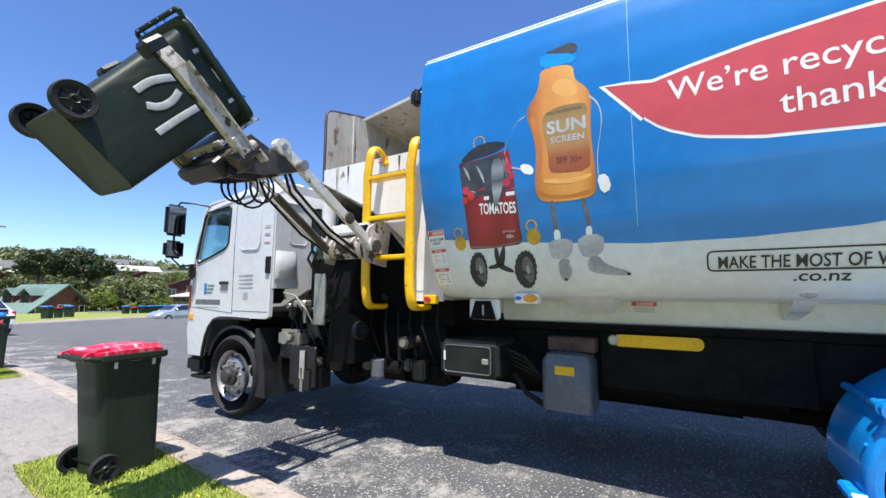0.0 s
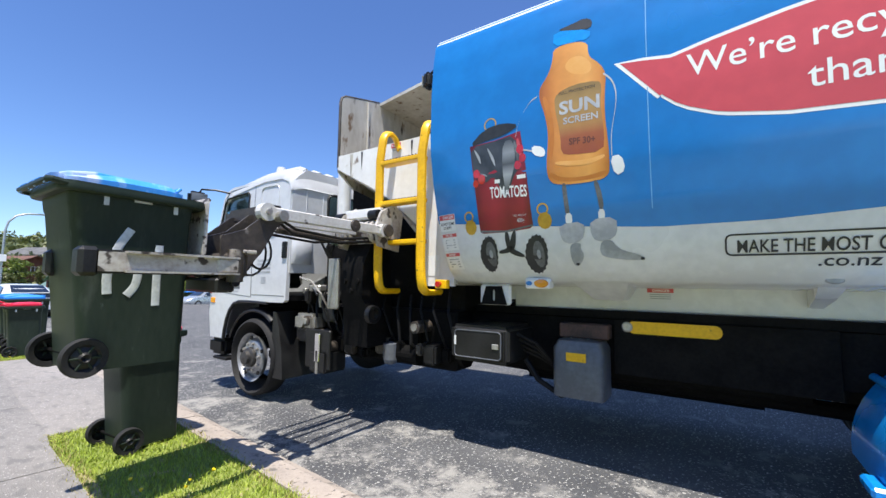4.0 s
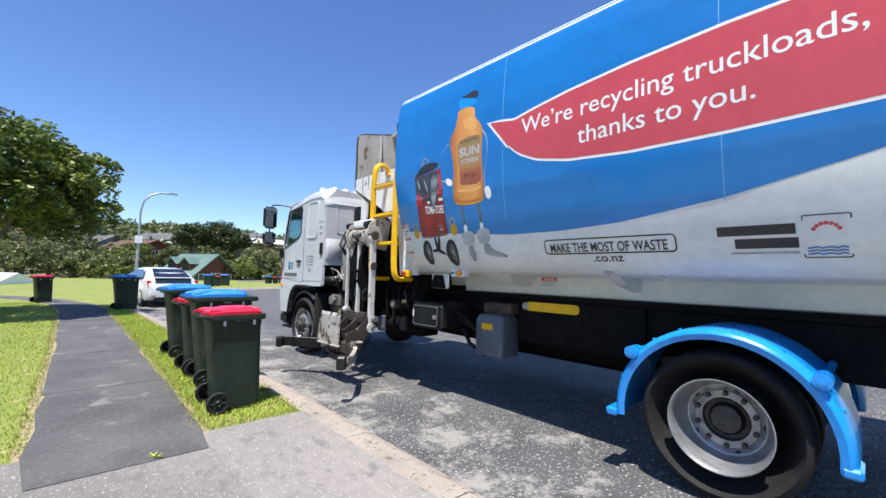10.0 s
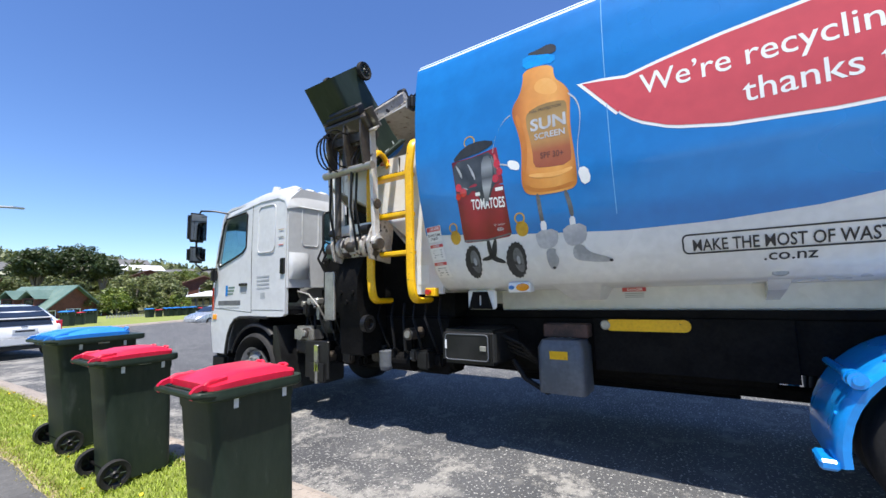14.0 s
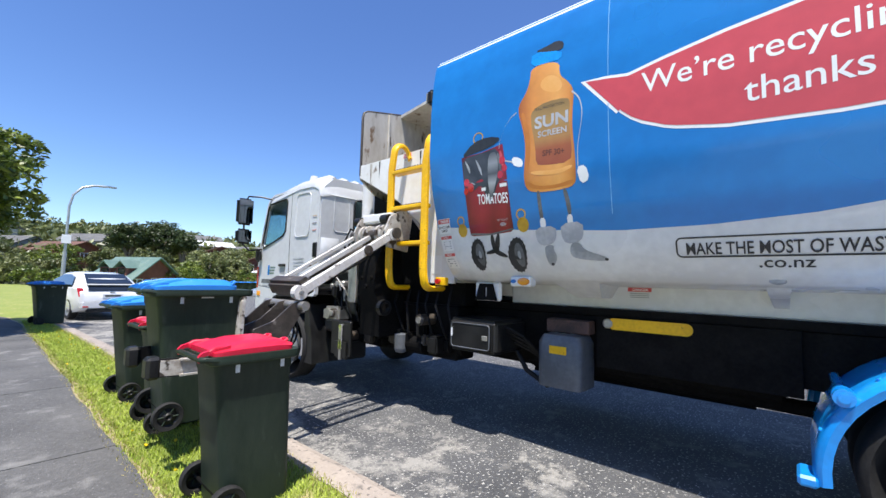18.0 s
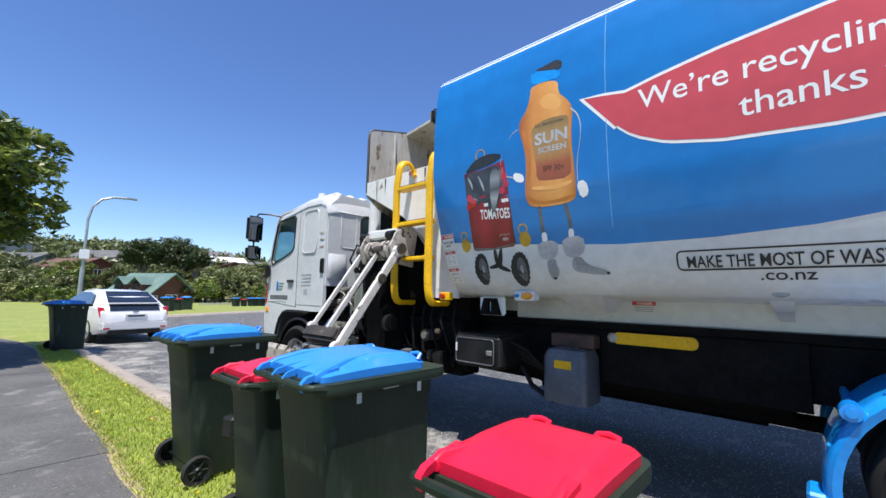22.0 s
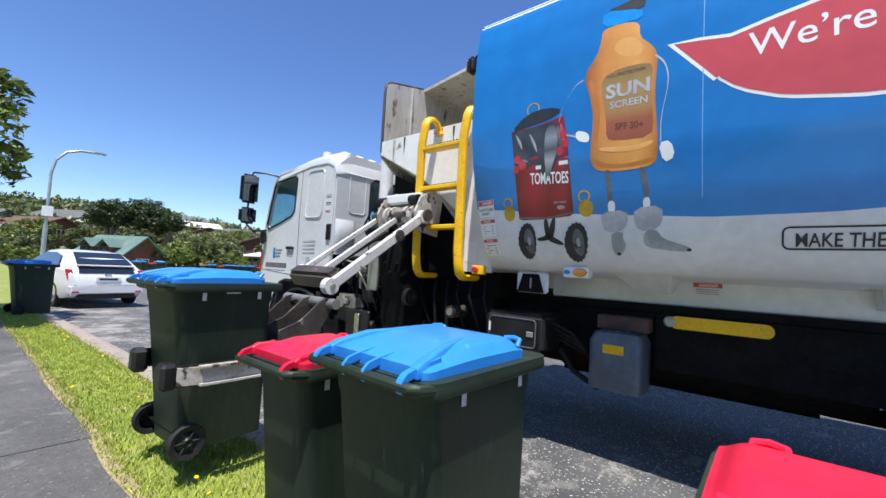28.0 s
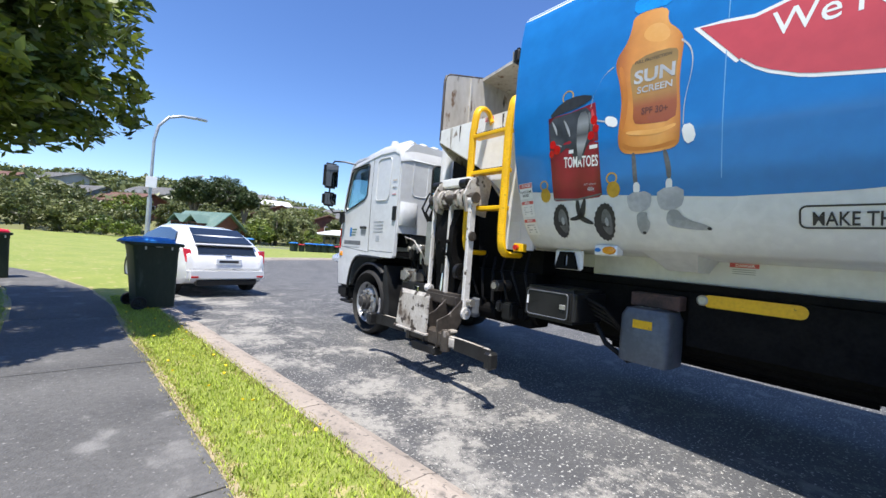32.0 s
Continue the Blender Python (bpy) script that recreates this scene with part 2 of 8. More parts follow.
    if bump:
        bp = N("ShaderNodeBump")
        bp.inputs["Strength"].default_value = bump
        bp.inputs["Distance"].default_value = 0.01
        L(nz(bump_scale, 5.0), bp.inputs["Height"])
        L(bp.outputs[0], bsdf.inputs["Normal"])
    return m


def leaves(name, a, b):
    """Leaf surface: light passes through a little, each clump with a tone of its own."""
    m = surface(name, a, b, 0.45, scale=0.8, fine=6.0, vary=0.35, island=True)
    nt = m.node_tree
    bsdf = nt.nodes["Principled BSDF"]
    src = bsdf.inputs["Base Color"].links[0].from_socket
    tr = nt.nodes.new("ShaderNodeBsdfTranslucent")
    nt.links.new(src, tr.inputs[0])
    mx = nt.nodes.new("ShaderNodeMixShader")
    mx.inputs[0].default_value = 0.22
    nt.links.new(bsdf.outputs[0], mx.inputs[1])
    nt.links.new(tr.outputs[0], mx.inputs[2])
    nt.links.new(mx.outputs[0], nt.nodes["Material Output"].inputs[0])
    return m


def glass(name, tint, rough=0.02):
    m = bpy.data.materials.new(name)
    m.use_nodes = True
    b = m.node_tree.nodes["Principled BSDF"]
    b.inputs["Base Color"].default_value = (*tint, 1)
    b.inputs["Roughness"].default_value = rough
    b.inputs["Transmission Weight"].default_value = 1.0
    b.inputs["IOR"].default_value = 1.45
    return m


M_WHITE = surface("white_paint", (0.78, 0.79, 0.80), (0.68, 0.69, 0.70), 0.30, scale=1.2, fine=14, coat=0.3, bump=0.02, bump_scale=4)
M_CABW = surface("white_cab_paint", (0.62, 0.635, 0.65), (0.55, 0.56, 0.575), 0.32, scale=1.2, fine=14, coat=0.3, bump=0.02, bump_scale=4)
M_WHITE_DIRTY = surface("soiled_white_paint", (0.82, 0.815, 0.80), (0.70, 0.685, 0.655), 0.45, scale=2, fine=18, mix=1.0, speck=(0.20, 0.14, 0.09), speck_at=0.69, speck_scale=4, bump=0.06, wear=((0.42, 0.35, 0.27), 0.675, 8.0))
M_HOPPER = surface("rusty_white_steel", (0.64, 0.61, 0.56), (0.40, 0.36, 0.30), 0.6, scale=1.8, fine=14, mix=1.0, speck=(0.06, 0.042, 0.03), speck_at=0.61, speck_scale=3.2, bump=0.2, bump_scale=30, wear=((0.18, 0.11, 0.06), 0.60, 11.0), stretch=(1, 1, 0.45))
M_BLUE = surface("blue_vinyl", (0.009, 0.190, 0.55), (0.007, 0.163, 0.49), 0.30, scale=0.9, fine=9, coat=0.4, bump=0.03, bump_scale=2.2)
M_FENDER = surface("bright_blue_paint", (0.008, 0.30, 0.80), (0.006, 0.24, 0.68), 0.28, scale=3, fine=20, coat=0.5, bump=0.03, bump_scale=6)
M_RED = surface("red_vinyl", (0.62, 0.075, 0.085), (0.56, 0.065, 0.075), 0.35, scale=1.5, fine=12, coat=0.3)
M_WVINYL = surface("white_vinyl", (0.85, 0.86, 0.86), (0.80, 0.81, 0.81), 0.4, scale=2, fine=20)
M_DRYGRASS = surface("dry_park_grass", (0.125, 0.135, 0.045), (0.20, 0.195, 0.085), 0.95, scale=0.25, fine=3, mix=1.1, bump=0.4, bump_scale=12)
M_ORANGE_S = surface("shaded_orange_vinyl", (0.56, 0.20, 0.035), (0.50, 0.17, 0.03), 0.4, scale=4, fine=14)
M_PEACH = surface("pale_orange_vinyl", (0.82, 0.44, 0.14), (0.78, 0.38, 0.10), 0.4, scale=4, fine=14)
M_TAN = surface("tan_vinyl", (0.42, 0.25, 0.09), (0.36, 0.20, 0.07), 0.45, scale=4, fine=30)
M_CANTOP = surface("grey_black_vinyl", (0.012, 0.014, 0.018), (0.07, 0.08, 0.095), 0.35, scale=7, fine=11, mix=1.2)
M_PIPEV = surface("dark_grey_vinyl", (0.16, 0.17, 0.18), (0.10, 0.105, 0.11), 0.45, scale=8, fine=40)
M_NUTV = surface("pale_grey_vinyl", (0.52, 0.53, 0.56), (0.40, 0.41, 0.44), 0.45, scale=7, fine=30)
M_GREYV = surface("grey_vinyl", (0.42, 0.44, 0.47), (0.30, 0.32, 0.34), 0.45, scale=6, fine=30)
M_YELLOWV = surface("ochre_vinyl", (0.55, 0.33, 0.03), (0.42, 0.24, 0.02), 0.45, scale=6, fine=30)
M_BLACKV = surface("black_vinyl", (0.02, 0.022, 0.026), (0.03, 0.032, 0.036), 0.45, scale=4, fine=30)
M_YELLOW = surface("yellow_paint", (0.86, 0.50, 0.004), (0.74, 0.41, 0.004), 0.38, scale=5, fine=40, speck=(0.05, 0.04, 0.03), speck_at=0.69, speck_scale=22, bump=0.05)
M_BLACK = surface("black_paint", (0.005, 0.005, 0.006), (0.010, 0.010, 0.010), 0.5, scale=6, fine=40, bump=0.05, spec=0.2)
M_FRAME = surface("dusty_black_steel", (0.0035, 0.0035, 0.004), (0.011, 0.0105, 0.010), 0.7, scale=5, fine=40, mix=0.8, bump=0.1, spec=0.08)
M_PLASTIC = surface("black_plastic", (0.009, 0.009, 0.0095), (0.018, 0.018, 0.018), 0.42, scale=6, fine=80, bump=0.08, bump_scale=240, spec=0.35)
M_GREYPL = surface("grey_translucent_plastic", (0.12, 0.13, 0.145), (0.085, 0.093, 0.105), 0.35, scale=4, fine=30)
M_STEEL = surface("worn_steel", (0.50, 0.49, 0.46), (0.30, 0.28, 0.25), 0.42, 0.7, scale=6, fine=50, mix=1.0, bump=0.1)
M_RIM = surface("grey_wheel_steel", (0.42, 0.43, 0.44), (0.26, 0.26, 0.26), 0.42, 0.6, scale=8, fine=60, mix=0.9, bump=0.05)
M_HUB = surface("greasy_hub_steel", (0.035, 0.033, 0.03), (0.09, 0.085, 0.08), 0.55, 0.4, scale=14, fine=60, mix=1.0, bump=0.2)
M_TYRE = surface("tyre_rubber", (0.010, 0.010, 0.0105), (0.028, 0.027, 0.026), 0.75, scale=5, fine=50, mix=0.9, bump=0.15, bump_scale=150, spec=0.3)
M_ARM = surface("scuffed_white_arm", (0.60, 0.58, 0.54), (0.26, 0.215, 0.17), 0.5, scale=6, fine=45, mix=1.2, speck=(0.05, 0.038, 0.03), speck_at=0.56, speck_scale=11, bump=0.12, wear=((0.10, 0.07, 0.05), 0.60, 4.0))
M_LINK = surface("scuffed_link_paint", (0.72, 0.71, 0.69), (0.50, 0.47, 0.43), 0.45, scale=5, fine=40, mix=1.0, speck=(0.08, 0.06, 0.05), speck_at=0.64, speck_scale=16, bump=0.1)
M_GREASE = surface("greasy_arm_steel", (0.022, 0.018, 0.016), (0.085, 0.07, 0.056), 0.5, 0.1, scale=7, fine=35, mix=1.2, bump=0.25, wear=((0.34, 0.30, 0.26), 0.635, 8.0))
M_CHROME = surface("chrome", (0.75, 0.76, 0.78), (0.65, 0.66, 0.68), 0.12, 1.0)
# mirror metal coloured dark, in place of dark surroundings being reflected
M_MIRROR = surface("darkened_mirror_glass", (0.16, 0.175, 0.19), (0.15, 0.165, 0.18), 0.05, 1.0, rough_var=0.0)
M_GLASS = glass("tinted_window_glass", (0.50, 0.66, 0.68))
M_DARKGL = surface("dark_car_glass", (0.012, 0.016, 0.02), (0.016, 0.02, 0.024), 0.05, rough_var=0.01, coat=1.0)
M_AMBER = surface("amber_lens", (0.85, 0.33, 0.01), (0.78, 0.28, 0.01), 0.2, coat=0.6)
M_REDLENS = surface("red_lens", (0.55, 0.015, 0.015), (0.42, 0.01, 0.012), 0.18, coat=0.7)
M_SEAT = surface("seat_cloth", (0.045, 0.047, 0.05), (0.03, 0.03, 0.033), 0.9, bump=0.2)
M_BIN = surface("dark_green_bin_plastic", (0.014, 0.024, 0.016), (0.026, 0.038, 0.027), 0.48, scale=3, fine=35, mix=0.9, speck=(0.055, 0.07, 0.06), speck_at=0.71, speck_scale=24, bump=0.08, bump_scale=160, vary=0.12, spec=0.22, wear=((0.06, 0.072, 0.06), 0.66, 7.0), stretch=(1, 1, 0.3))
M_LIDB = surface("blue_lid_plastic", (0.022, 0.21, 0.66), (0.03, 0.26, 0.72), 0.38, scale=4, fine=30, mix=0.9, bump=0.04, bump_scale=120, speck=(0.12, 0.38, 0.76), speck_at=0.68, speck_scale=12, coat=0.15)
M_LIDBF = surface("faded_blue_lid_plastic", (0.030, 0.26, 0.74), (0.06, 0.33, 0.80), 0.45, scale=5, fine=30, mix=1.0, bump=0.05, bump_scale=120, speck=(0.20, 0.43, 0.84), speck_at=0.58, speck_scale=5.0, wear=((0.46, 0.56, 0.80), 0.55, 2.6), stretch=(1.6, 0.8, 1))
M_LIDR = surface("red_lid_plastic", (0.66, 0.010, 0.045), (0.56, 0.008, 0.035), 0.42, scale=4, fine=30, bump=0.05, bump_scale=120, coat=0.1)
M_LIDRF = surface("sun_bleached_red_lid_plastic", (0.70, 0.012, 0.05), (0.60, 0.012, 0.05), 0.5, scale=5, fine=20, mix=1.0, bump=0.10, bump_scale=60, stretch=(3, 1.0, 1), speck=(0.74, 0.13, 0.19), speck_at=0.53, speck_scale=6, wear=((0.80, 0.42, 0.46), 0.575, 5.0))
M_MARK = surface("white_marking_paint", (0.62, 0.65, 0.65), (0.50, 0.53, 0.53), 0.6, scale=12, fine=60)
M_ASPHALT = surface("chip_seal_road", (0.046, 0.047, 0.050), (0.112, 0.112, 0.113), 0.85, scale=1.2, fine=45, mix=1.0, speck=(0.46, 0.45, 0.42), speck_at=0.60, speck_scale=40, bump=1.0, bump_scale=70, wear=((0.17, 0.166, 0.158), 0.58, 3.5))
M_PATH = surface("weathered_asphalt_path", (0.062, 0.061, 0.060), (0.135, 0.132, 0.128), 0.9, scale=1.6, fine=24, mix=1.1, speck=(0.22, 0.215, 0.205), speck_at=0.635, speck_scale=42, bump=1.0, bump_scale=60, wear=((0.20, 0.195, 0.185), 0.615, 3.2))
M_DIRT = surface("dry_edge_soil", (0.42, 0.34, 0.21), (0.28, 0.23, 0.13), 0.95, scale=6, fine=40, mix=1.1, speck=(0.20, 0.24, 0.05), speck_at=0.58, speck_scale=18, bump=0.8, bump_scale=60)
M_DRIVE = surface("old_exposed_concrete", (0.33, 0.30, 0.272), (0.185, 0.174, 0.162), 0.9, scale=0.8, fine=16, mix=1.3, speck=(0.41, 0.385, 0.355), speck_at=0.60, speck_scale=60, bump=1.0, bump_scale=110, wear=((0.20, 0.188, 0.175), 0.56, 9.0), stretch=(1.0, 0.5, 1))
M_CROSS = surface("grey_worn_concrete", (0.30, 0.277, 0.253), (0.155, 0.147, 0.138), 0.9, scale=0.8, fine=16, mix=1.3, speck=(0.37, 0.35, 0.32), speck_at=0.60, speck_scale=60, bump=1.0, bump_scale=110, wear=((0.175, 0.165, 0.155), 0.56, 9.0), stretch=(1.0, 0.5, 1))
M_KERB = surface("kerb_concrete", (0.40, 0.34, 0.285), (0.28, 0.24, 0.205), 0.85, scale=4, fine=60, mix=1.0, speck=(0.15, 0.13, 0.115), speck_at=0.61, speck_scale=30, bump=0.6, bump_scale=100, vary=0.10, wear=((0.14, 0.125, 0.11), 0.60, 8.0))
M_SOIL = surface("grass_ground", (0.15, 0.205, 0.032), (0.26, 0.28, 0.065), 0.95, scale=0.7, fine=14, mix=1.1, speck=(0.36, 0.31, 0.14), speck_at=0.61, speck_scale=6, bump=0.6, bump_scale=40)
M_GRASS = surface("grass_blades", (0.22, 0.32, 0.024), (0.44, 0.49, 0.075), 0.6, scale=1.2, fine=10, mix=1.2, vary=0.40, island=True)
M_STRAW = surface("dry_grass", (0.42, 0.36, 0.13), (0.33, 0.30, 0.10), 0.7, scale=2, fine=10, vary=0.3, island=True)
M_BARK = surface("bark", (0.10, 0.085, 0.07), (0.19, 0.17, 0.145), 0.9, scale=6, fine=30, mix=1.1, bump=0.7, bump_scale=25, stretch=(1, 1, 0.3))
M_LEAF = leaves("broad_leaves", (0.050, 0.088, 0.012), (0.225, 0.275, 0.042))
M_LEAF_P = leaves("pale_olive_leaves", (0.11, 0.135, 0.045), (0.22, 0.235, 0.085))
M_LEAF_D = leaves("dark_leaves", (0.022, 0.042, 0.010), (0.058, 0.082, 0.020))
M_LEAF_O = leaves("olive_leaves", (0.065, 0.088, 0.022), (0.150, 0.165, 0.052))
M_GALV = surface("galvanised_steel", (0.46, 0.48, 0.49), (0.36, 0.38, 0.39), 0.45, 0.6, scale=5, fine=40)
M_CARW = surface("white_car_paint", (0.80, 0.80, 0.80), (0.77, 0.77, 0.77), 0.25, coat=0.8, rough_var=0.03)
M_CARS = surface("silver_car_paint", (0.50, 0.53, 0.55), (0.46, 0.49, 0.51), 0.28, 0.5, coat=0.8)
M_ROOFG = surface("green_iron_roof", (0.105, 0.175, 0.145), (0.15, 0.22, 0.185), 0.5, scale=0.6, fine=5)
M_ROOFR = surface("terracotta_tile_roof", (0.17, 0.085, 0.06), (0.12, 0.065, 0.05), 0.8, scale=0.8, fine=6)
M_ROOFGR = surface("grey_tile_roof", (0.10, 0.10, 0.10), (0.15, 0.148, 0.143), 0.8, scale=0.8, fine=6)
M_BRICK = surface("red_brown_brick", (0.17, 0.060, 0.042), (0.12, 0.045, 0.035), 0.85, scale=2, fine=12)
M_CREAM = surface("cream_weatherboard", (0.50, 0.47, 0.41), (0.44, 0.41, 0.36), 0.7, scale=0.8, fine=6)
M_GREYW = surface("grey_weatherboard", (0.40, 0.41, 0.42), (0.34, 0.35, 0.36), 0.7, scale=0.8, fine=6)

# ---------------------------------------------------------------- ground, road, kerb, path
KERB = [(-80, -0.92), (-3, -0.91), (2, -0.88), (5, -0.91), (8, -0.97), (12, -1.13), (14, -1.23), (17, -1.38), (20, -1.44), (22, -1.38), (25, -1.0), (28, -0.35), (29.5, 0.8), (30.8, 2.6), (32, 4.8),
        (33.5, 7.6), (35, 10.6), (36.5, 15), (38, 22), (40, 40), (46, 80)]


def kerb_x(y):
    return lerp(y, KERB)


def road_surface():
    """Chip seal, worn pale in patches near the gutter."""
    m = M_ASPHALT
    nt = m.node_tree
    N, L = nt.nodes.new, nt.links.new
    bsdf = nt.nodes["Principled BSDF"]
    src = bsdf.inputs["Base Color"].links[0].from_socket
    tc = N("ShaderNodeTexCoord")
    sep = N("ShaderNodeSeparateXYZ")
    L(tc.outputs["Object"], sep.inputs[0])
    strip = N("ShaderNodeMapRange")
    L(sep.outputs[0], strip.inputs[0])
    strip.inputs[1].default_value, strip.inputs[2].default_value = -0.9, 1.9
    strip.inputs[3].default_value, strip.inputs[4].default_value = 0.085, -0.10
    big, small = N("ShaderNodeTexNoise"), N("ShaderNodeTexNoise")
    big.inputs["Scale"].default_value, big.inputs["Detail"].default_value = 1.7, 3.0
    small.inputs["Scale"].default_value, small.inputs["Detail"].default_value, small.inputs["Roughness"].default_value = 9.0, 10.0, 0.82
    for t in (big, small):
        L(tc.outputs["Object"], t.inputs["Vector"])
    a = N("ShaderNodeMath")
    a.operation = 'MULTIPLY_ADD'
    L(big.outputs["Fac"], a.inputs[0])
    a.inputs[1].default_value = 0.75
    L(strip.outputs[0], a.inputs[2])
    b = N("ShaderNodeMath")
    b.operation = 'MULTIPLY_ADD'
    L(small.outputs["Fac"], b.inputs[0])
    b.inputs[1].default_value = 1.0
    L(a.outputs[0], b.inputs[2])
    edge = N("ShaderNodeMapRange")
    L(b.outputs[0], edge.inputs[0])
    edge.inputs[1].default_value, edge.inputs[2].default_value = 0.915, 1.05
    edge.inputs[4].default_value = 0.85
    mx = N("ShaderNodeMix")
    mx.data_type = 'RGBA'
    L(edge.outputs[0], mx.inputs[0])
    L(src, mx.inputs[6])
    mx.inputs[7].default_value = (0.33, 0.315, 0.285, 1)
    L(mx.outputs[2], bsdf.inputs["Base Color"])


road_surface()


def strip_mesh(left, right, ys, z0, z1=None):
    """A flat ribbon between two lines x = left(y), right(y)."""
    vs, fs = [], []
    for y in ys:
        vs += [(left(y), y, z0), (right(y), y, z1(y) if z1 else z0)]
    for i in range(len(ys) - 1):
        fs.append((2 * i, 2 * i + 1, 2 * i + 3, 2 * i + 2))
    return vs, [], fs


def terrain():
    xs = sorted(set(list(np.linspace(-60, 60, 41)) + [s * v for v in (80, 110, 150, 200, 280, 400, 600, 900, 1500, 2600) for s in (-1, 1)]))
    ys = sorted(set(list(np.linspace(-40, 120, 54)) + [140, 165, 190, 220, 250, 300, 380, 500, 700, 1000, 1600, 2600, -60, -90, -150, -300, -700, -2000]))
    vs, fs = [], []
    for y in ys:
        for x in xs:
            far = max(0.0, min(1.0, (y - 46) / 210))
            s = far * far * (3 - 2 * far)
            h = -0.06 + s * (14.0 + 3.0 * math.sin(x / 47.0 + 1.2) + 2.0 * math.sin(x / 23.0))
            dip = math.exp(-((y - 62) / 14.0) ** 2) * -1.0 * (1 if x < 4 else max(0.0, 1 - (x - 4) / 20))
            dip -= 0.95 * max(0.0, min(1.0, (x + 3) / 4)) * max(0.0, min(1.0, (y - 16) / 5)) * max(0.0, min(1.0, (56 - y) / 8))
            vs.append((x, y, h + dip + (0.4 * noise.noise((x / 18, y / 18, 0)) if y > 50 else 0)))
    n = len(xs)
    for j in range(len(ys) - 1):
        for i in range(n - 1):
            fs.append((j * n + i, j * n + i + 1, (j + 1) * n + i + 1, (j + 1) * n + i))
    return vs, [], fs


ground = part("ground", terrain(), M_DRYGRASS, None, "grassy ground that rises to far green hills", kind="structure")
smooth(ground, 80)

YS = [-80, -50, -30, -20, -12] + list(np.arange(-10, 46.1, 1.0)) + [60]
RIGHT = [(-80, 8.3), (12, 8.3), (18, 8.6), (22, 9.8), (25, 12), (28, 16), (30, 19), (33, 26), (36, 36), (40, 60), (46, 90), (60, 100)]
FALL = [(18, 0.0), (22, -0.25), (26, -0.62), (29, -0.75), (33, -0.7), (40, -0.4), (46, -0.2)]
road = part("road", strip_mesh(lambda y: kerb_x(y) - 0.02, lambda y: lerp(y, RIGHT), YS, 0.0, lambda y: lerp(y, FALL)), M_ASPHALT, None,
            "grey chip-seal road worn pale along the gutter", kind="structure")

lawn = part("lawn", strip_mesh(lambda y: -45.0, lambda y: kerb_x(y) - 0.24, YS, 0.10), M_SOIL, None, "mown grass berm beside the footpath", kind="structure")


def path_mid(y):
    return lerp(y, [(-80, -2.56), (4, -2.57), (10, -2.61), (14, -2.68), (18, -2.79), (20, -2.98), (23, -3.75), (26, -5.3), (30, -9.2), (34, -15)])


footpath = thing("footpath", "narrow weathered asphalt footpath with cracked joints", "path", kind="structure")
edges = [-30.6, -28.15, -25.7, -23.25, -20.8, -18.35, -15.9, -13.45, -11.0, -8.55, -6.1, -3.65, -1.15, 1.1, 3.3, 4.75] + [4.75 + 2.45 * k for k in range(1, 13)]
for k, (a, b) in enumerate(zip(edges, edges[1:])):
    ys = list(np.linspace(a + 0.008, b - 0.008, 5))
    rnd = random.Random(k)
    jit = [rnd.uniform(-0.03, 0.03) for _ in range(10)]
    w = 0.52
    top = [(path_mid(y) - w + jit[i], y, 0.118) for i, y in enumerate(ys)] + [(path_mid(y) + w + jit[i + 5], y, 0.118) for i, y in reversed(list(enumerate(ys)))]
    bm = bmesh.new()
    f = bm.faces.new([bm.verts.new(p) for p in top])
    g = bmesh.ops.extrude_face_region(bm, geom=[f])
    bmesh.ops.translate(bm, vec=(0, 0, -0.03), verts=[v for v in g["geom"] if isinstance(v, bmesh.types.BMVert)])
    bmesh.ops.recalc_face_normals(bm, faces=bm.faces)
    part("panel", bm, M_CROSS if -9 < (a + b) / 2 < 4.8 else M_PATH, footpath)

rnd_edge = random.Random(8)
for side, nm in ((-1, "path_edge"), (1, "path_edge")):
    vs, fs = [], []
    ys = [y for y in np.arange(-14, 24, 0.07) if not -1.1 < y < 4.75]
    for i, y in enumerate(ys):
        a = 0.05 + 0.045 * noise.noise((y * 2.1, side * 3.0, 0)) + rnd_edge.uniform(-0.012, 0.012)
        w = 0.50
        vs += [(path_mid(y) + side * (w - 0.03), y, 0.1085), (path_mid(y) + side * (w + 0.03 + a), y, 0.1065)]
        if i and y - ys[i - 1] < 0.1:
            fs.append((2 * i - 2, 2 * i - 1, 2 * i + 1, 2 * i))
    part("path_edge", (vs, [], fs), M_DIRT, None, "strip of dry soil and straw along the footpath", kind="structure")

driveway = thing("driveway", "old exposed-aggregate concrete driveway crossing", "driveway", kind="structure")
for k, (x0, x1, y0, y1) in enumerate([(-2.07, -1.19, -0.20, 2.55), (-2.07, -1.19, 2.58, 5.12), (-6.2, -3.24, -0.6, 2.4), (-6.2, -3.24, 2.43, 5.3), (-9.6, -6.23, -0.6, 5.3)]):
    bm = cube((x0, y0, 0.09), (x1, y1, 0.1145), 0.006)
    part("panel", bm, M_DRIVE, driveway)

part("bedding", cube((-9.62, -0.62, 0.06), (-2.06, 5.32, 0.1085), 0.0), M_CROSS, driveway)
part("bedding", cube((-2.06, -0.22, 0.06), (-1.18, 5.14, 0.1085), 0.0), M_CROSS, driveway)

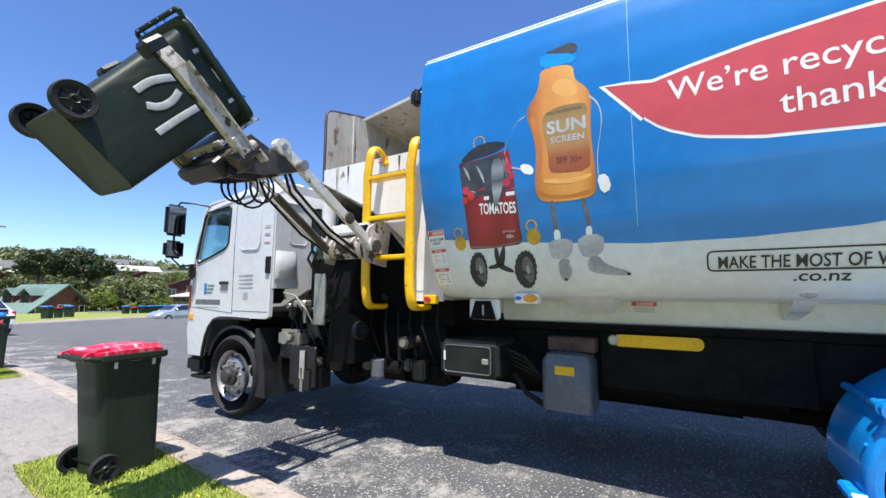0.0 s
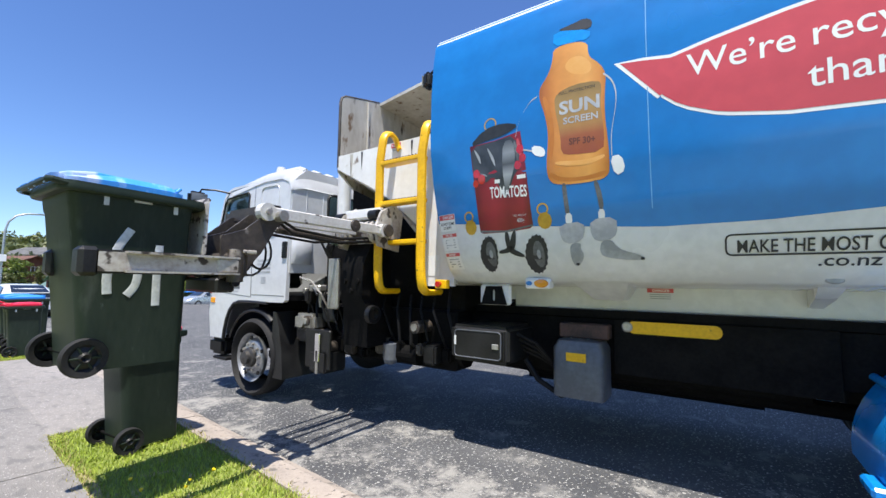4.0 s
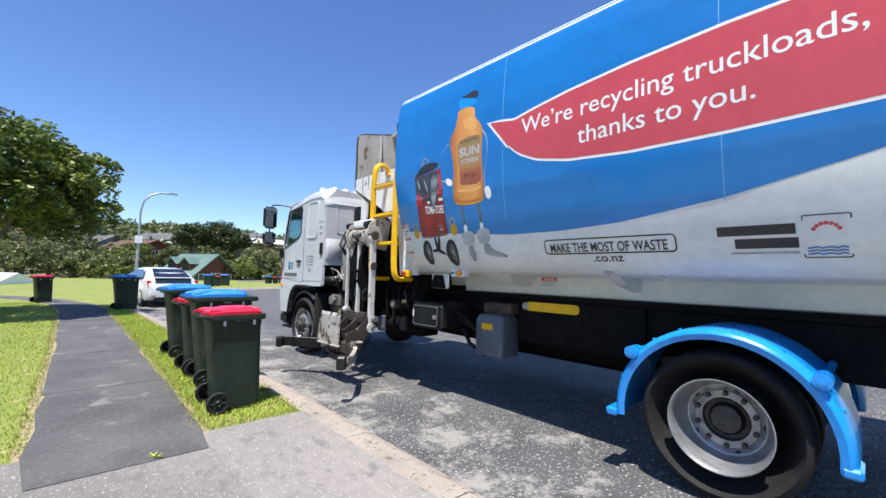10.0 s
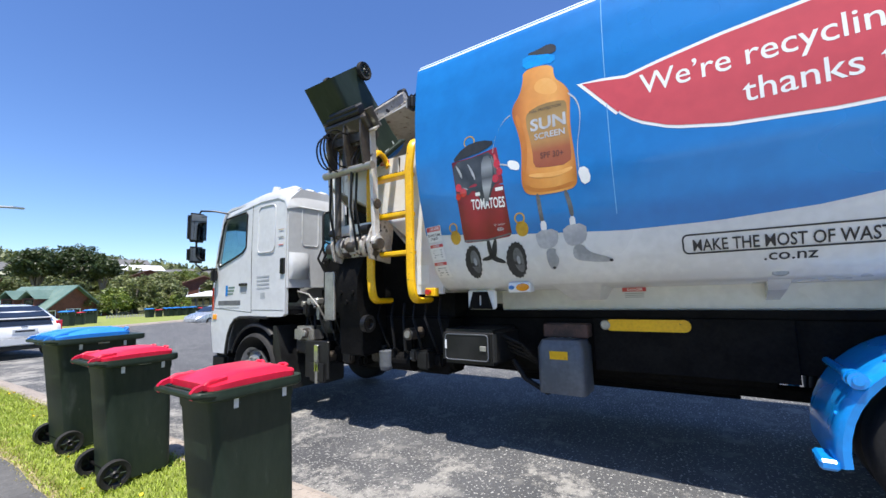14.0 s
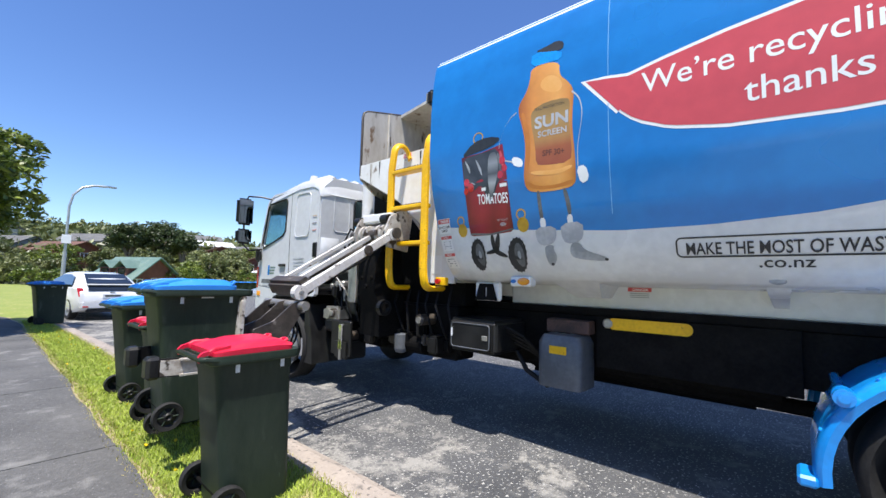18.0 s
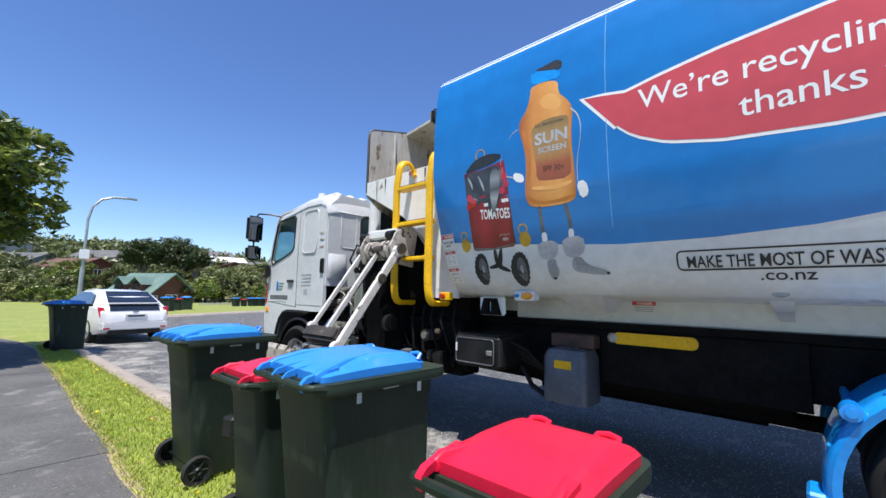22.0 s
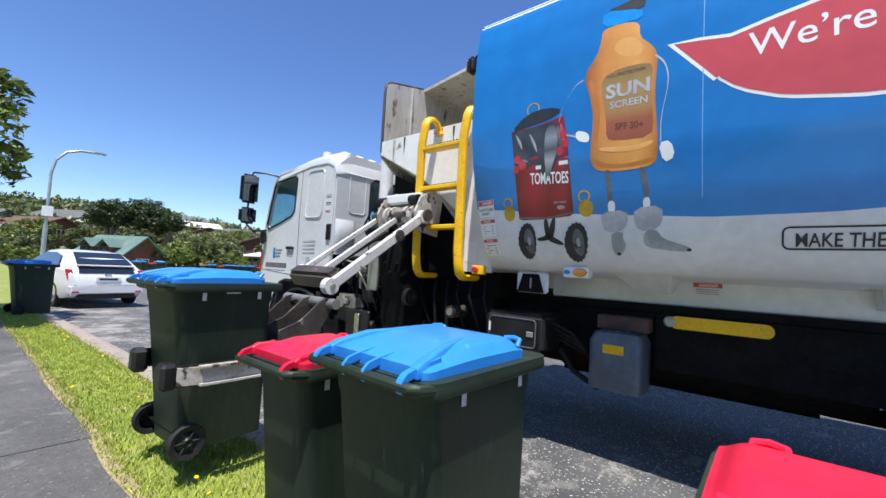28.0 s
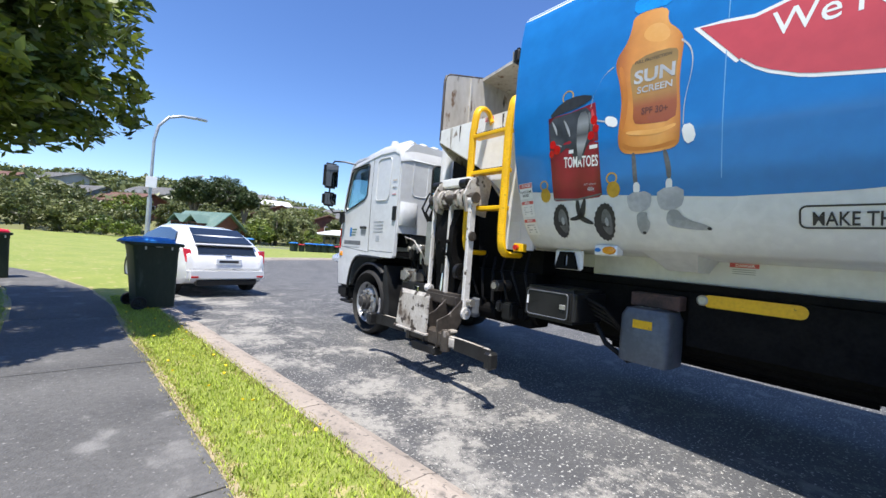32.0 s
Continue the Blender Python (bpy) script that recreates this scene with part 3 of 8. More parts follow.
kerb = thing("kerb", "low pinkish-grey concrete kerb with joints", "kerb", kind="structure")
y = -14.0
KERB_MESH = None
while y < 44:
    step = 1.22
    x0, x1 = kerb_x(y), kerb_x(y + step)
    if KERB_MESH is None:
        bm = bmesh.new()
        sec = [(-0.30, 0.0), (-0.30, 0.112), (-0.10, 0.108), (-0.03, 0.085), (0.03, 0.02), (0.06, -0.02)]
        loft(bm, [[(u, 0.004, v) for u, v in sec], [(u, 0.4, v + 0.002) for u, v in sec], [(u, 0.8, v - 0.002) for u, v in sec], [(u, 1.216, v) for u, v in sec]])
        ob = part("stone", bm, M_KERB, kerb)
        KERB_MESH = ob.data
    else:
        ob = new("stone", KERB_MESH)
        ob.parent = kerb
    rnd = random.Random(int(y * 10))
    ob.matrix_basis = pose(x0, y, rnd.uniform(-0.004, 0.004), 0, 0, math.degrees(math.atan2(-(x1 - x0), step)))
    y += math.sqrt(step ** 2 - min(step * 0.9, abs(x1 - x0)) ** 2)

# ---------------------------------------------------------------- wheelie bins


def soften(line, times=2, closed=False):
    """Corner cutting."""
    for _ in range(times):
        out = [] if closed else [line[0]]
        n = len(line)
        for i in range(n if closed else n - 1):
            (a, b), (c, d) = line[i], line[(i + 1) % n]
            out += [(0.75 * a + 0.25 * c, 0.75 * b + 0.25 * d), (0.25 * a + 0.75 * c, 0.25 * b + 0.75 * d)]
        line = out if closed else out + [line[-1]]
    return line


def bin_ring(w, d, r, z, n=3, front=0.0):
    return [(u, v, z) for u, v in rounded(d, w, r, n)]


def wheelie_bin(big, lid_mat, label, group, marks=True, strokes=False):
    """A wheeled bin, wheels and hinge at -x, opening at +x, its flanks along y."""
    s = dict(h=1.03, dt=0.70, wt=0.57, db=0.50, wb=0.46, lid=0.075) if big else dict(h=0.925, dt=0.54, wt=0.46, db=0.40, wb=0.37, lid=0.06)
    h, dt, wt, db, wb = s["h"], s["dt"], s["wt"], s["db"], s["wb"]
    b = thing("wheelie_bin", label, "wheelie bin", group=group)
    # tapered body with a shoulder below the rim
    bm = bmesh.new()
    rings = []
    for f, z in ((0.0, 0.03), (0.02, 0.02), (0.25, h * 0.28), (0.6, h * 0.62), (0.86, h * 0.86), (0.87, h * 0.88), (1.0, h - 0.012)):
        grow = 0.0 if f < 0.865 else 0.012
        dd, ww = db + (dt - 0.08 - db) * f + grow, wb + (wt - 0.085 - wb) * f + grow
        if f == 0.0:
            dd, ww = dd - 0.05, ww - 0.05
        shift = (1 - f) * 0.055
        rings.append([(u + shift, v, z) for u, v in rounded(dd, ww, 0.055, 4)])
    loft(bm, rings)
    smooth(part("body", bm, M_BIN, b), 35)
    # raised rim, with a hollow under it
    bm = bmesh.new()
    loft(bm, [[(u + (0.012 if big else 0.0), v, z) for u, v in rounded(dt + (0.035 if big else 0.0) - k, wt - k, 0.07, 4)] for z, k in ((h - 0.060, 0.016), (h - 0.052, 0.0), (h - 0.034, -0.006), (h - 0.022, 0.0), (h - 0.008, 0.0), (h - 0.007, 0.012))])
    smooth(part("rim", bm, M_BIN, b), 35)
    # lid: a lip all round, a sunken slope up from the hinges, then a flat plateau
    L0, L1, Wl = -dt / 2 + 0.012, dt / 2 - (0.10 if big else 0.045), wt - (0.07 if big else 0.035)
    rise = L0 + dt * 0.36
    top = h + s["lid"]

    def crest(u, v):
        up = min(1.0, max(0.0, (u - L0 - 0.02) / (rise - L0 - 0.02)))
        dn = min(1.0, max(0.0, (L1 - u - 0.012) / 0.10))
        side = min(1.0, max(0.0, (Wl / 2 - abs(v) - 0.012) / 0.055))
        z = (0.30 + 0.70 * up ** 0.8) * (0.35 + 0.65 * dn * (2 - dn)) * (0.30 + 0.70 * side * (2 - side))
        return h + 0.010 + (s["lid"] - 0.010) * z

    us = [L0 + (L1 - L0) * q for q in (0, 0.012, 0.03, 0.07, 0.13, 0.19, 0.25, 0.31, 0.35, 0.39, 0.5, 0.62, 0.74, 0.84, 0.89, 0.93, 0.965, 0.988, 1)]
    vs_ = [-0.5, -0.488, -0.46, -0.43, -0.40, -0.36, -0.24, -0.10, 0.0, 0.10, 0.24, 0.36, 0.40, 0.43, 0.46, 0.488, 0.5]
    bm = bmesh.new()
    grid = []
    for iu, u in enumerate(us):
        row = []
        for v in vs_:
            x, y = u, v * Wl
            cu, cv = 0.045, 0.045
            dx, dy = max(0.0, abs(x - (L0 + L1) / 2) - ((L1 - L0) / 2 - cu)), max(0.0, abs(y) - (Wl / 2 - cv))
            r = math.hypot(dx, dy)
            if r > cu:
                x -= math.copysign(dx * (1 - cu / r), x - (L0 + L1) / 2)
                y -= math.copysign(dy * (1 - cv / r), y)
            row.append(bm.verts.new((x, y, crest(u, v * Wl))))
        grid.append(row)
    nu, nv = len(us), len(vs_)
    for a in range(nu - 1):
        for b2 in range(nv - 1):
            bm.faces.new((grid[a][b2], grid[a + 1][b2], grid[a + 1][b2 + 1], grid[a][b2 + 1]))
    loop = [grid[a][0] for a in range(nu)] + [grid[nu - 1][c] for c in range(1, nv)] + [grid[a][nv - 1] for a in range(nu - 2, -1, -1)] + [grid[0][c] for c in range(nv - 2, 0, -1)]
    low = [bm.verts.new((v.co.x, v.co.y, h - 0.006)) for v in loop]
    for a in range(len(loop)):
        c = (a + 1) % len(loop)
        bm.faces.new((loop[a], low[a], low[c], loop[c]))
    bm.faces.new(low)
    bmesh.ops.recalc_face_normals(bm, faces=bm.faces)
    lid = smooth(part("lid", bm, lid_mat, b, "moulded plastic lid"), 38)
    for sy in (-1, 1):
        # wide ramp from the outer hinge up to the plateau
        bm = bmesh.new()
        v0, v1, wd = sy * (Wl / 2 - 0.038), sy * (Wl / 2 - 0.125), 0.020 if big else 0.015
        cap = 0.0 if big else 0.006
        rings = []
        for q, zz in ((0.0, h + 0.030), (0.10, h + 0.046), (0.45, top - 0.002 - cap * 2), (0.85, top + 0.004 - cap), (1.0, top - 0.002 - cap)):
            u, v = L0 - 0.012 + (rise + 0.10 - L0) * q, v0 + (v1 - v0) * q ** 1.5
            w = wd * (1 - 0.35 * q)
            rings.append([(u, v - w, h), (u, v - w, zz - 0.006), (u, v - w + 0.006, zz), (u, v + w - 0.006, zz), (u, v + w, zz - 0.006), (u, v + w, h)])
        loft(bm, rings)
        smooth(part("ridge", bm, lid_mat, lid), 50)
        for v in (sy * (Wl / 2 - 0.038), sy * 0.050)[:2 if big else 1]:
            wide = 0.012 if abs(v) > 0.1 else 0.006
            bm = bmesh.new()
            loft(bm, [[(u, v - wide, z), (u, v + wide, z), (u2, v + wide, z2), (u2, v - wide, z2)] for u, z, u2, z2 in
                      ((L0 + 0.10, h + 0.048, L0 + 0.10, h + 0.02), (L0 + 0.0, h + 0.032, L0 + 0.0, h + 0.008), (L0 - 0.045, h + 0.020, L0 - 0.038, h - 0.002), (L0 - 0.064, h + 0.002, L0 - 0.052, h - 0.006), (L0 - 0.068, h - 0.018, L0 - 0.058, h - 0.018), (L0 - 0.060, h - 0.036, L0 - 0.053, h - 0.032))])
            smooth(part("hinge_strap", bm, lid_mat, lid), 50)
        vt = sy * (Wl * 0.39 if big else Wl * 0.27)
        lift = 0.008 if big else -0.006
        bm = bmesh.new()
        tube(bm, [(L1 - 0.045, vt - 0.034, h + 0.034), (L1 - 0.022, vt - 0.032, h + 0.050 + lift), (L1 - 0.012, vt, h + 0.053 + lift), (L1 - 0.022, vt + 0.032, h + 0.050 + lift), (L1 - 0.045, vt + 0.034, h + 0.034)], 0.010, 7)
        smooth(part("lift_tab", bm, lid_mat, lid))
    # handle bar behind, on brackets
    bm = bmesh.new()
    tube(bm, [(-dt / 2 + 0.05, -wt * 0.46, h - 0.03), (-dt / 2 - 0.03, -wt * 0.46, h - 0.018), (-dt / 2 - 0.042, -wt * 0.43, h - 0.016), (-dt / 2 - 0.042, wt * 0.43, h - 0.016), (-dt / 2 - 0.03, wt * 0.46, h - 0.018), (-dt / 2 + 0.05, wt * 0.46, h - 0.03)], 0.017, 8)
    smooth(part("handle", bm, M_BIN, b))
    bm = bmesh.new()
    ax = -db / 2 + 0.055
    rod(bm, (ax, -wt / 2 + 0.0, 0.10), (ax, wt / 2 - 0.0, 0.10), 0.012, n=8)
    part("axle", bm, M_FRAME, b)
    for sy in (-1, 1):
        yy = sy * (wb / 2 + 0.045)
        bm = bmesh.new()
        lathe(bm, [(0.070, -0.020), (0.096, -0.026), (0.102, -0.014), (0.102, 0.014), (0.096, 0.026), (0.070, 0.020), (0.070, -0.020)], (ax, yy, 0.10), "y", 24)
        wh = smooth(part("wheel", bm, M_TYRE, b))
        bm = bmesh.new()
        lathe(bm, [(0.0, 0.012 * sy), (0.02, 0.03 * sy), (0.03, 0.016 * sy), (0.058, 0.006 * sy), (0.071, 0.016 * sy)], (ax, yy, 0.10), "y", 20)
        part("hub", bm, M_PLASTIC, wh)
        for k in range(6):
            a = radians(60 * k)
            part("spoke", rod(bmesh.new(), (ax + 0.02 * math.cos(a), yy + 0.014 * sy, 0.10 + 0.02 * math.sin(a)), (ax + 0.066 * math.cos(a), yy + 0.014 * sy, 0.10 + 0.066 * math.sin(a)), 0.007, n=5), M_BIN, wh)
    # painted marks on both flanks, as plain bars
    if marks:
        for sy in (-1, 1):
            for u in (-0.15 * dt / 0.7, 0.20 * dt / 0.7):
                z = h * 0.905 if not big else h * 0.915
                yy = sy * ((wt - 0.073) / 2 + 0.0035)
                part("mark", cube((u - 0.012, yy - 0.001, z - 0.024), (u + 0.012, yy + 0.001, z + 0.024)), M_MARK, b, "faded white painted bar")
            part("mark", cube((-0.02, sy * ((wt - 0.073) / 2 + 0.003) - 0.001, h * 0.93), (0.07, sy * ((wt - 0.073) / 2 + 0.003) + 0.001, h * 0.945)), M_MARK, b, "small stamped serial bar")
    if strokes:
        for pts in ([(-0.02, 0.80), (-0.08, 0.69), (-0.12, 0.55), (-0.11, 0.43)], [(0.00, 0.66), (0.03, 0.58), (0.025, 0.48), (-0.02, 0.42)], [(0.13, 0.72), (0.125, 0.54), (0.13, 0.36)]):
            bm = bmesh.new()
            line = []
            for u, z in soften(pts):
                f = (z - 0.02) / (h - 0.03)
                ww = wb + (wt - 0.085 - wb) * f
                line.append((u, -ww / 2 - 0.003, z))
            tube(bm, line, 0.022, 8, 1.0)
            for v in bm.verts:
                f = (v.co.z - 0.02) / (h - 0.03)
                yy = -(wb + (wt - 0.085 - wb) * f) / 2
                v.co.y = yy + (v.co.y - yy) * 0.12 - 0.001
            part("brush_stroke", bm, M_MARK, b, "broad white paint stroke")
    return b


bin_a = wheelie_bin(True, M_LIDBF, "dark green wheelie bin with faded blue lid and white paint strokes", "wheelie bins", strokes=True)
bin_b = wheelie_bin(True, M_LIDB, "dark green wheelie bin with bright blue lid on the grass berm", "wheelie bins")
bin_c = copy_thing(bin_b, pose(-1.57, 8.79, 0.105, 0, 0, 4))
bin_far = copy_thing(bin_b, pose(-1.80, 17.75, 0.105, 0, 0, 8))
tagged(bin_far, "dark green wheelie bin with blue lid behind a white car")
red_b = wheelie_bin(False, M_LIDR, "small dark green wheelie bin with bright red lid", "wheelie bins")
red_b.matrix_basis = pose(-1.71, 5.76, 0.105, 0, 0, 0.5)
red_c = copy_thing(red_b, pose(-1.63, 7.53, 0.105, 0, 0, 1.3))
red_a = wheelie_bin(False, M_LIDRF, "small dark green wheelie bin with a sun-bleached pink lid", "wheelie bins")
red_a.matrix_basis = pose(-1.605, -0.97, 0.105, 0, 0, 10)
copy_thing(red_b, pose(-3.9, 21.8, 0.105, 0, 0, 20))
BIN_A, BIN_B, BIN_C = pose(-1.75, -2.035, 0.115, 0, 0, 6.6), pose(-1.566, 6.878, 0.105, 0, 0, -0.9), pose(-1.57, 8.79, 0.105, 0, 0, 4)
for k in range(3):
    copy_thing(bin_b if k != 1 else red_b, pose(4.45 + 0.80 * k, 36.4 + 0.95 * k, -0.08, 0, 0, -50 + 9 * k))
for k in range(7):
    copy_thing(red_b if k in (1, 6) else bin_b, pose(11.4 + 0.74 * k, 43.9 + 0.12 * k, -0.24, 0, 0, -80 + 5 * k))

# ---------------------------------------------------------------- refuse truck (front hub at y = 0, forward is +y, its near flank at x = 0)
truck = thing("refuse_truck", "white and blue side-loading refuse truck with a lifting arm", "truck")
F, R = -2.90, -9.6      # front and rear end of the body
SIDE = [(1.30, 0.88), (1.43, 0.86), (1.455, 0.34), (1.48, 0.27), (1.56, 0.185), (1.66, 0.105), (1.80, 0.05), (2.0, 0.0), (2.3, -0.045), (2.7, -0.065), (3.1, -0.06), (3.4, -0.035),
        (3.60, 0.0), (3.68, 0.06), (3.72, 0.16)]


def bend(z):
    """The side profile as a smooth curve."""
    k = 0.02
    return (lerp(z - k, SIDE) + 2 * lerp(z, SIDE) + lerp(z + k, SIDE)) / 4 if z > 1.56 else lerp(z, SIDE)


def flank(y, z, proud=0.0):
    """The body's near side: x at a place along it and a height."""
    d = max(0.0, 1 - (F - y) / 0.45)
    return bend(z) + 0.10 * d * d * max(0.0, min(1.0, (2.6 - z) / 0.8)) - 0.35 * proud


def skin(ys, zs_at, proud, name, material, parent, label=""):
    """A sheet laid on the flank: zs_at(y) lists the heights from bottom to top."""
    vs, fs = [], []
    for y in ys:
        col = zs_at(y)
        vs += [(flank(y, z, proud), y, z) for z in col]
    n = len(zs_at(ys[0]))
    for i in range(len(ys) - 1):
        for j in range(n - 1):
            fs.append((i * n + j, i * n + j + 1, (i + 1) * n + j + 1, (i + 1) * n + j))
    ob = part(name, (vs, [], fs), material, parent, label)
    return smooth(ob, 50)


LEVELS = [z for z, _ in SIDE[:5]] + list(np.linspace(1.62, 3.55, 36)) + [3.58, 3.60, 3.62, 3.64, 3.66, 3.68, 3.70, 3.72]


def body_shell():
    bm = bmesh.new()
    ys = [F, F - 0.08, F - 0.2, F - 0.4, -4.0, -5.5, -7.0, -8.5, R]
    rings = []
    for y in ys:
        near = [(flank(y, z), y, z) for z in LEVELS]
        top = [(0.5, y, 3.77), (1.25, y, 3.80), (2.0, y, 3.77)]
        far = [(2.5 - flank(y, z), y, z) for z in reversed(LEVELS)]
        rings.append(near + top + far)
    loft(bm, rings)
    return bm


shell = smooth(part("collection_body", body_shell(), M_WHITE, truck, "white curved steel collection body"), 50)
WAVE = [(-10, 3.1), (-8.5, 2.55), (-7.6, 2.29), (-6.98, 2.117), (-6.37, 1.97), (-5.7, 1.868), (-5.2, 1.835), (-4.65, 1.832), (-3.8, 1.89), (-2.9, 1.975)]
ys_blue = [F + 0.002] + list(np.linspace(F - 0.1, R + 0.002, 60))
skin(ys_blue, lambda y: [lerp(y, WAVE) + (3.715 - lerp(y, WAVE)) * k / 44 for k in range(45)], 0.004, "blue_panel", M_BLUE, shell, "glossy blue vinyl side panel")
vs = []
for y in (F, R):
    vs += [(flank(y, 3.712, 0.006), y, 3.713), (0.16, y, 3.7255), (0.33, y, 3.752), (0.5, y, 3.775)]
part("roof_edge_strip", (vs, [], [(0, 1, 5, 4), (1, 2, 6, 5), (2, 3, 7, 6)]), M_BLUE, shell)
# seams of the side sheets
M_SEAM = surface("pale_blue_seam", (0.20, 0.45, 0.75), (0.12, 0.33, 0.62), 0.5, scale=3, fine=30, mix=1.0)
for y in (-4.62, -6.37, -8.1):
    skin([y + 0.0026, y - 0.0026], lambda q: list(np.linspace(1.95, 3.66, 40)), 0.0065, "seam", M_SEAM, shell)


def patch(line, proud, material, parent, name, label="", face=None):
    """A flat shape on the flank: a fan of quads from its middle line."""
    bm = bmesh.new()
    vs = [bm.verts.new((0, y, z)) for y, z in line]
    es = [bm.edges.new((vs[i], vs[(i + 1) % len(vs)])) for i in range(len(vs))]
    bmesh.ops.triangle_fill(bm, use_beauty=True, edges=es)
    bmesh.ops.subdivide_edges(bm, edges=[e for e in bm.edges if e.calc_length() > 0.12], cuts=2, use_grid_fill=True)
    for v in bm.verts:
        v.co.x = flank(v.co.y, v.co.z, proud)
    bmesh.ops.recalc_face_normals(bm, faces=bm.faces)
    for f in bm.faces:
        if f.normal.x > 0:
            f.normal_flip()
    return smooth(part(name, bm, material, parent, label), 60)


def bubble_edge(y):
    """Lower and upper edge of the red speech bubble."""
    lo = lerp(y, [(-9.3, 2.66), (-8.6, 2.50), (-7.8, 2.43), (-7.0, 2.40), (-6.4, 2.385), (-5.8, 2.385), (-5.3, 2.42), (-5.0, 2.48), (-4.80, 2.57), (-4.70, 2.66), (-4.64, 2.80)])
    hi = lerp(y, [(-9.3, 2.74), (-8.9, 2.93), (-8.3, 3.03), (-7.4, 3.075), (-6.4, 3.065), (-5.8, 3.03), (-5.3, 2.98), (-4.95, 2.925), (-4.78, 2.89), (-4.64, 2.87)])
    return lo, hi


def bubble(grow, proud, name, material):
    ys = list(np.linspace(-9.3 - grow, -4.64 + grow * 0.4, 70))

    def col(y):
        lo, hi = bubble_edge(max(-9.3, min(-4.64, y)))
        return list(np.linspace(lo - grow, hi + grow, 9))

    ob = skin(ys, col, proud, name, material, shell)
    g = grow
    patch([(-4.46 + g * 1.8, 2.935 + g * 0.5), (-4.60, 2.915 + g * 0.9), (-4.76, 2.885 + g), (-4.80, 2.72), (-4.69 + g * 0.7, 2.655 - g * 0.7)], proud * 1.05, material, shell, "bubble_tail")
    return ob


bubble(0.022, 0.007, "bubble_border", M_WVINYL)
bubble(0.0, 0.010, "speech_bubble", M_RED)


def lettering(text, y, z, height, material, proud=0.013, slant=0.0, width=None, parent=None, on=None, bold=0.0):
    """Raised vinyl letters that follow the flank; y, z: where the baseline starts."""
    cu = bpy.data.curves.new("letters", 'FONT')
    cu.body, cu.size, cu.resolution_u, cu.offset = text, 1.0, 3, bold
    ob = bpy.data.objects.new("letters", cu)
    me = bpy.data.meshes.new_from_object(ob)
    bpy.data.objects.remove(ob)
    co = np.array([v.co[:] for v in me.vertices])
    co[:, 0] -= co[:, 0].min()
    k = height / 0.70
    sx = k if width is None else width / co[:, 0].max()
    for v, c in zip(me.vertices, co):
        yy, zz = y - c[0] * sx, z + c[1] * k + slant * c[0] * sx
        v.co = on(yy, zz) if on else (flank(yy, zz, proud), yy, zz)
    # one part for each letter: islands that lie over one another along the line
    faces = [tuple(p.vertices) for p in me.polygons]
    pts = [tuple(v.co) for v in me.vertices]
    bpy.data.meshes.remove(me)
    root = list(range(len(pts)))

    def find(i):
        while root[i] != i:
            root[i] = root[root[i]]
            i = root[i]
        return i

    for f in faces:
        for q in f[1:]:
            root[find(q)] = find(f[0])
    spans = {}
    for i in range(len(pts)):
        r = find(i)
        lo, hi = spans.get(r, (9e9, -9e9))
        spans[r] = (min(lo, co[i, 0]), max(hi, co[i, 0]))
    letters = []
    for r, (lo, hi) in sorted(spans.items(), key=lambda kv: kv[1]):
        if letters and min(hi, letters[-1][1]) - max(lo, letters[-1][0]) > 0.6 * min(hi - lo, letters[-1][1] - letters[-1][0]):
            letters[-1][2].add(r)
            letters[-1][1] = max(hi, letters[-1][1])
        else:
            letters.append([lo, hi, {r}])
    first = None
    for lo, hi, rs in letters:
        mine = [f for f in faces if find(f[0]) in rs]
        ids = sorted({q for f in mine for q in f})
        at = {q: n for n, q in enumerate(ids)}
        ob = part("letter", ([pts[q] for q in ids], [], [tuple(at[q] for q in f) for f in mine]), material, parent or shell, "" if first else "vinyl words: " + text)
        first = first or ob
    return first


lettering("We\u2019re recycling truckloads,", -4.84, 2.735, 0.142, M_WVINYL, slant=0.021, width=2.19, bold=0.004)
lettering("thanks to you.", -5.39, 2.522, 0.140, M_WVINYL, slant=0.02, width=1.16, bold=0.004)
lettering("MAKE THE MOST OF WASTE", -5.055, 1.655, 0.072, M_BLACKV, 0.020, slant=0.0, width=0.95, bold=0.012)
lettering(".co.nz", -5.42, 1.575, 0.062, M_BLACKV, width=0.25, bold=0.008)


def outline(line, w, proud, material, parent, name="outline"):
    """A thin closed band on the flank along (y, z) points."""
    n = len(line)
    vs, fs = [], []
    for i, (y, z) in enumerate(line):
        a, b = Vector(line[i - 1]), Vector(line[(i + 1) % n])
        d = (b - a).normalized()
        q = Vector((-d.y, d.x)) * w / 2
        for s in (1, -1):
            yy, zz = y + q.x * s, z + q.y * s
            vs.append((flank(yy, zz, proud), yy, zz))
    for i in range(n):
        j = (i + 1) % n
        fs.append((2 * i, 2 * i + 1, 2 * j + 1, 2 * j))
    return part(name, (vs, [], fs), material, parent)


outline([(-5.53 - a, 1.70 + b) for a, b in rounded(1.06, 0.118, 0.03, 4)], 0.010, 0.009, M_BLACKV, shell, "slogan_border")
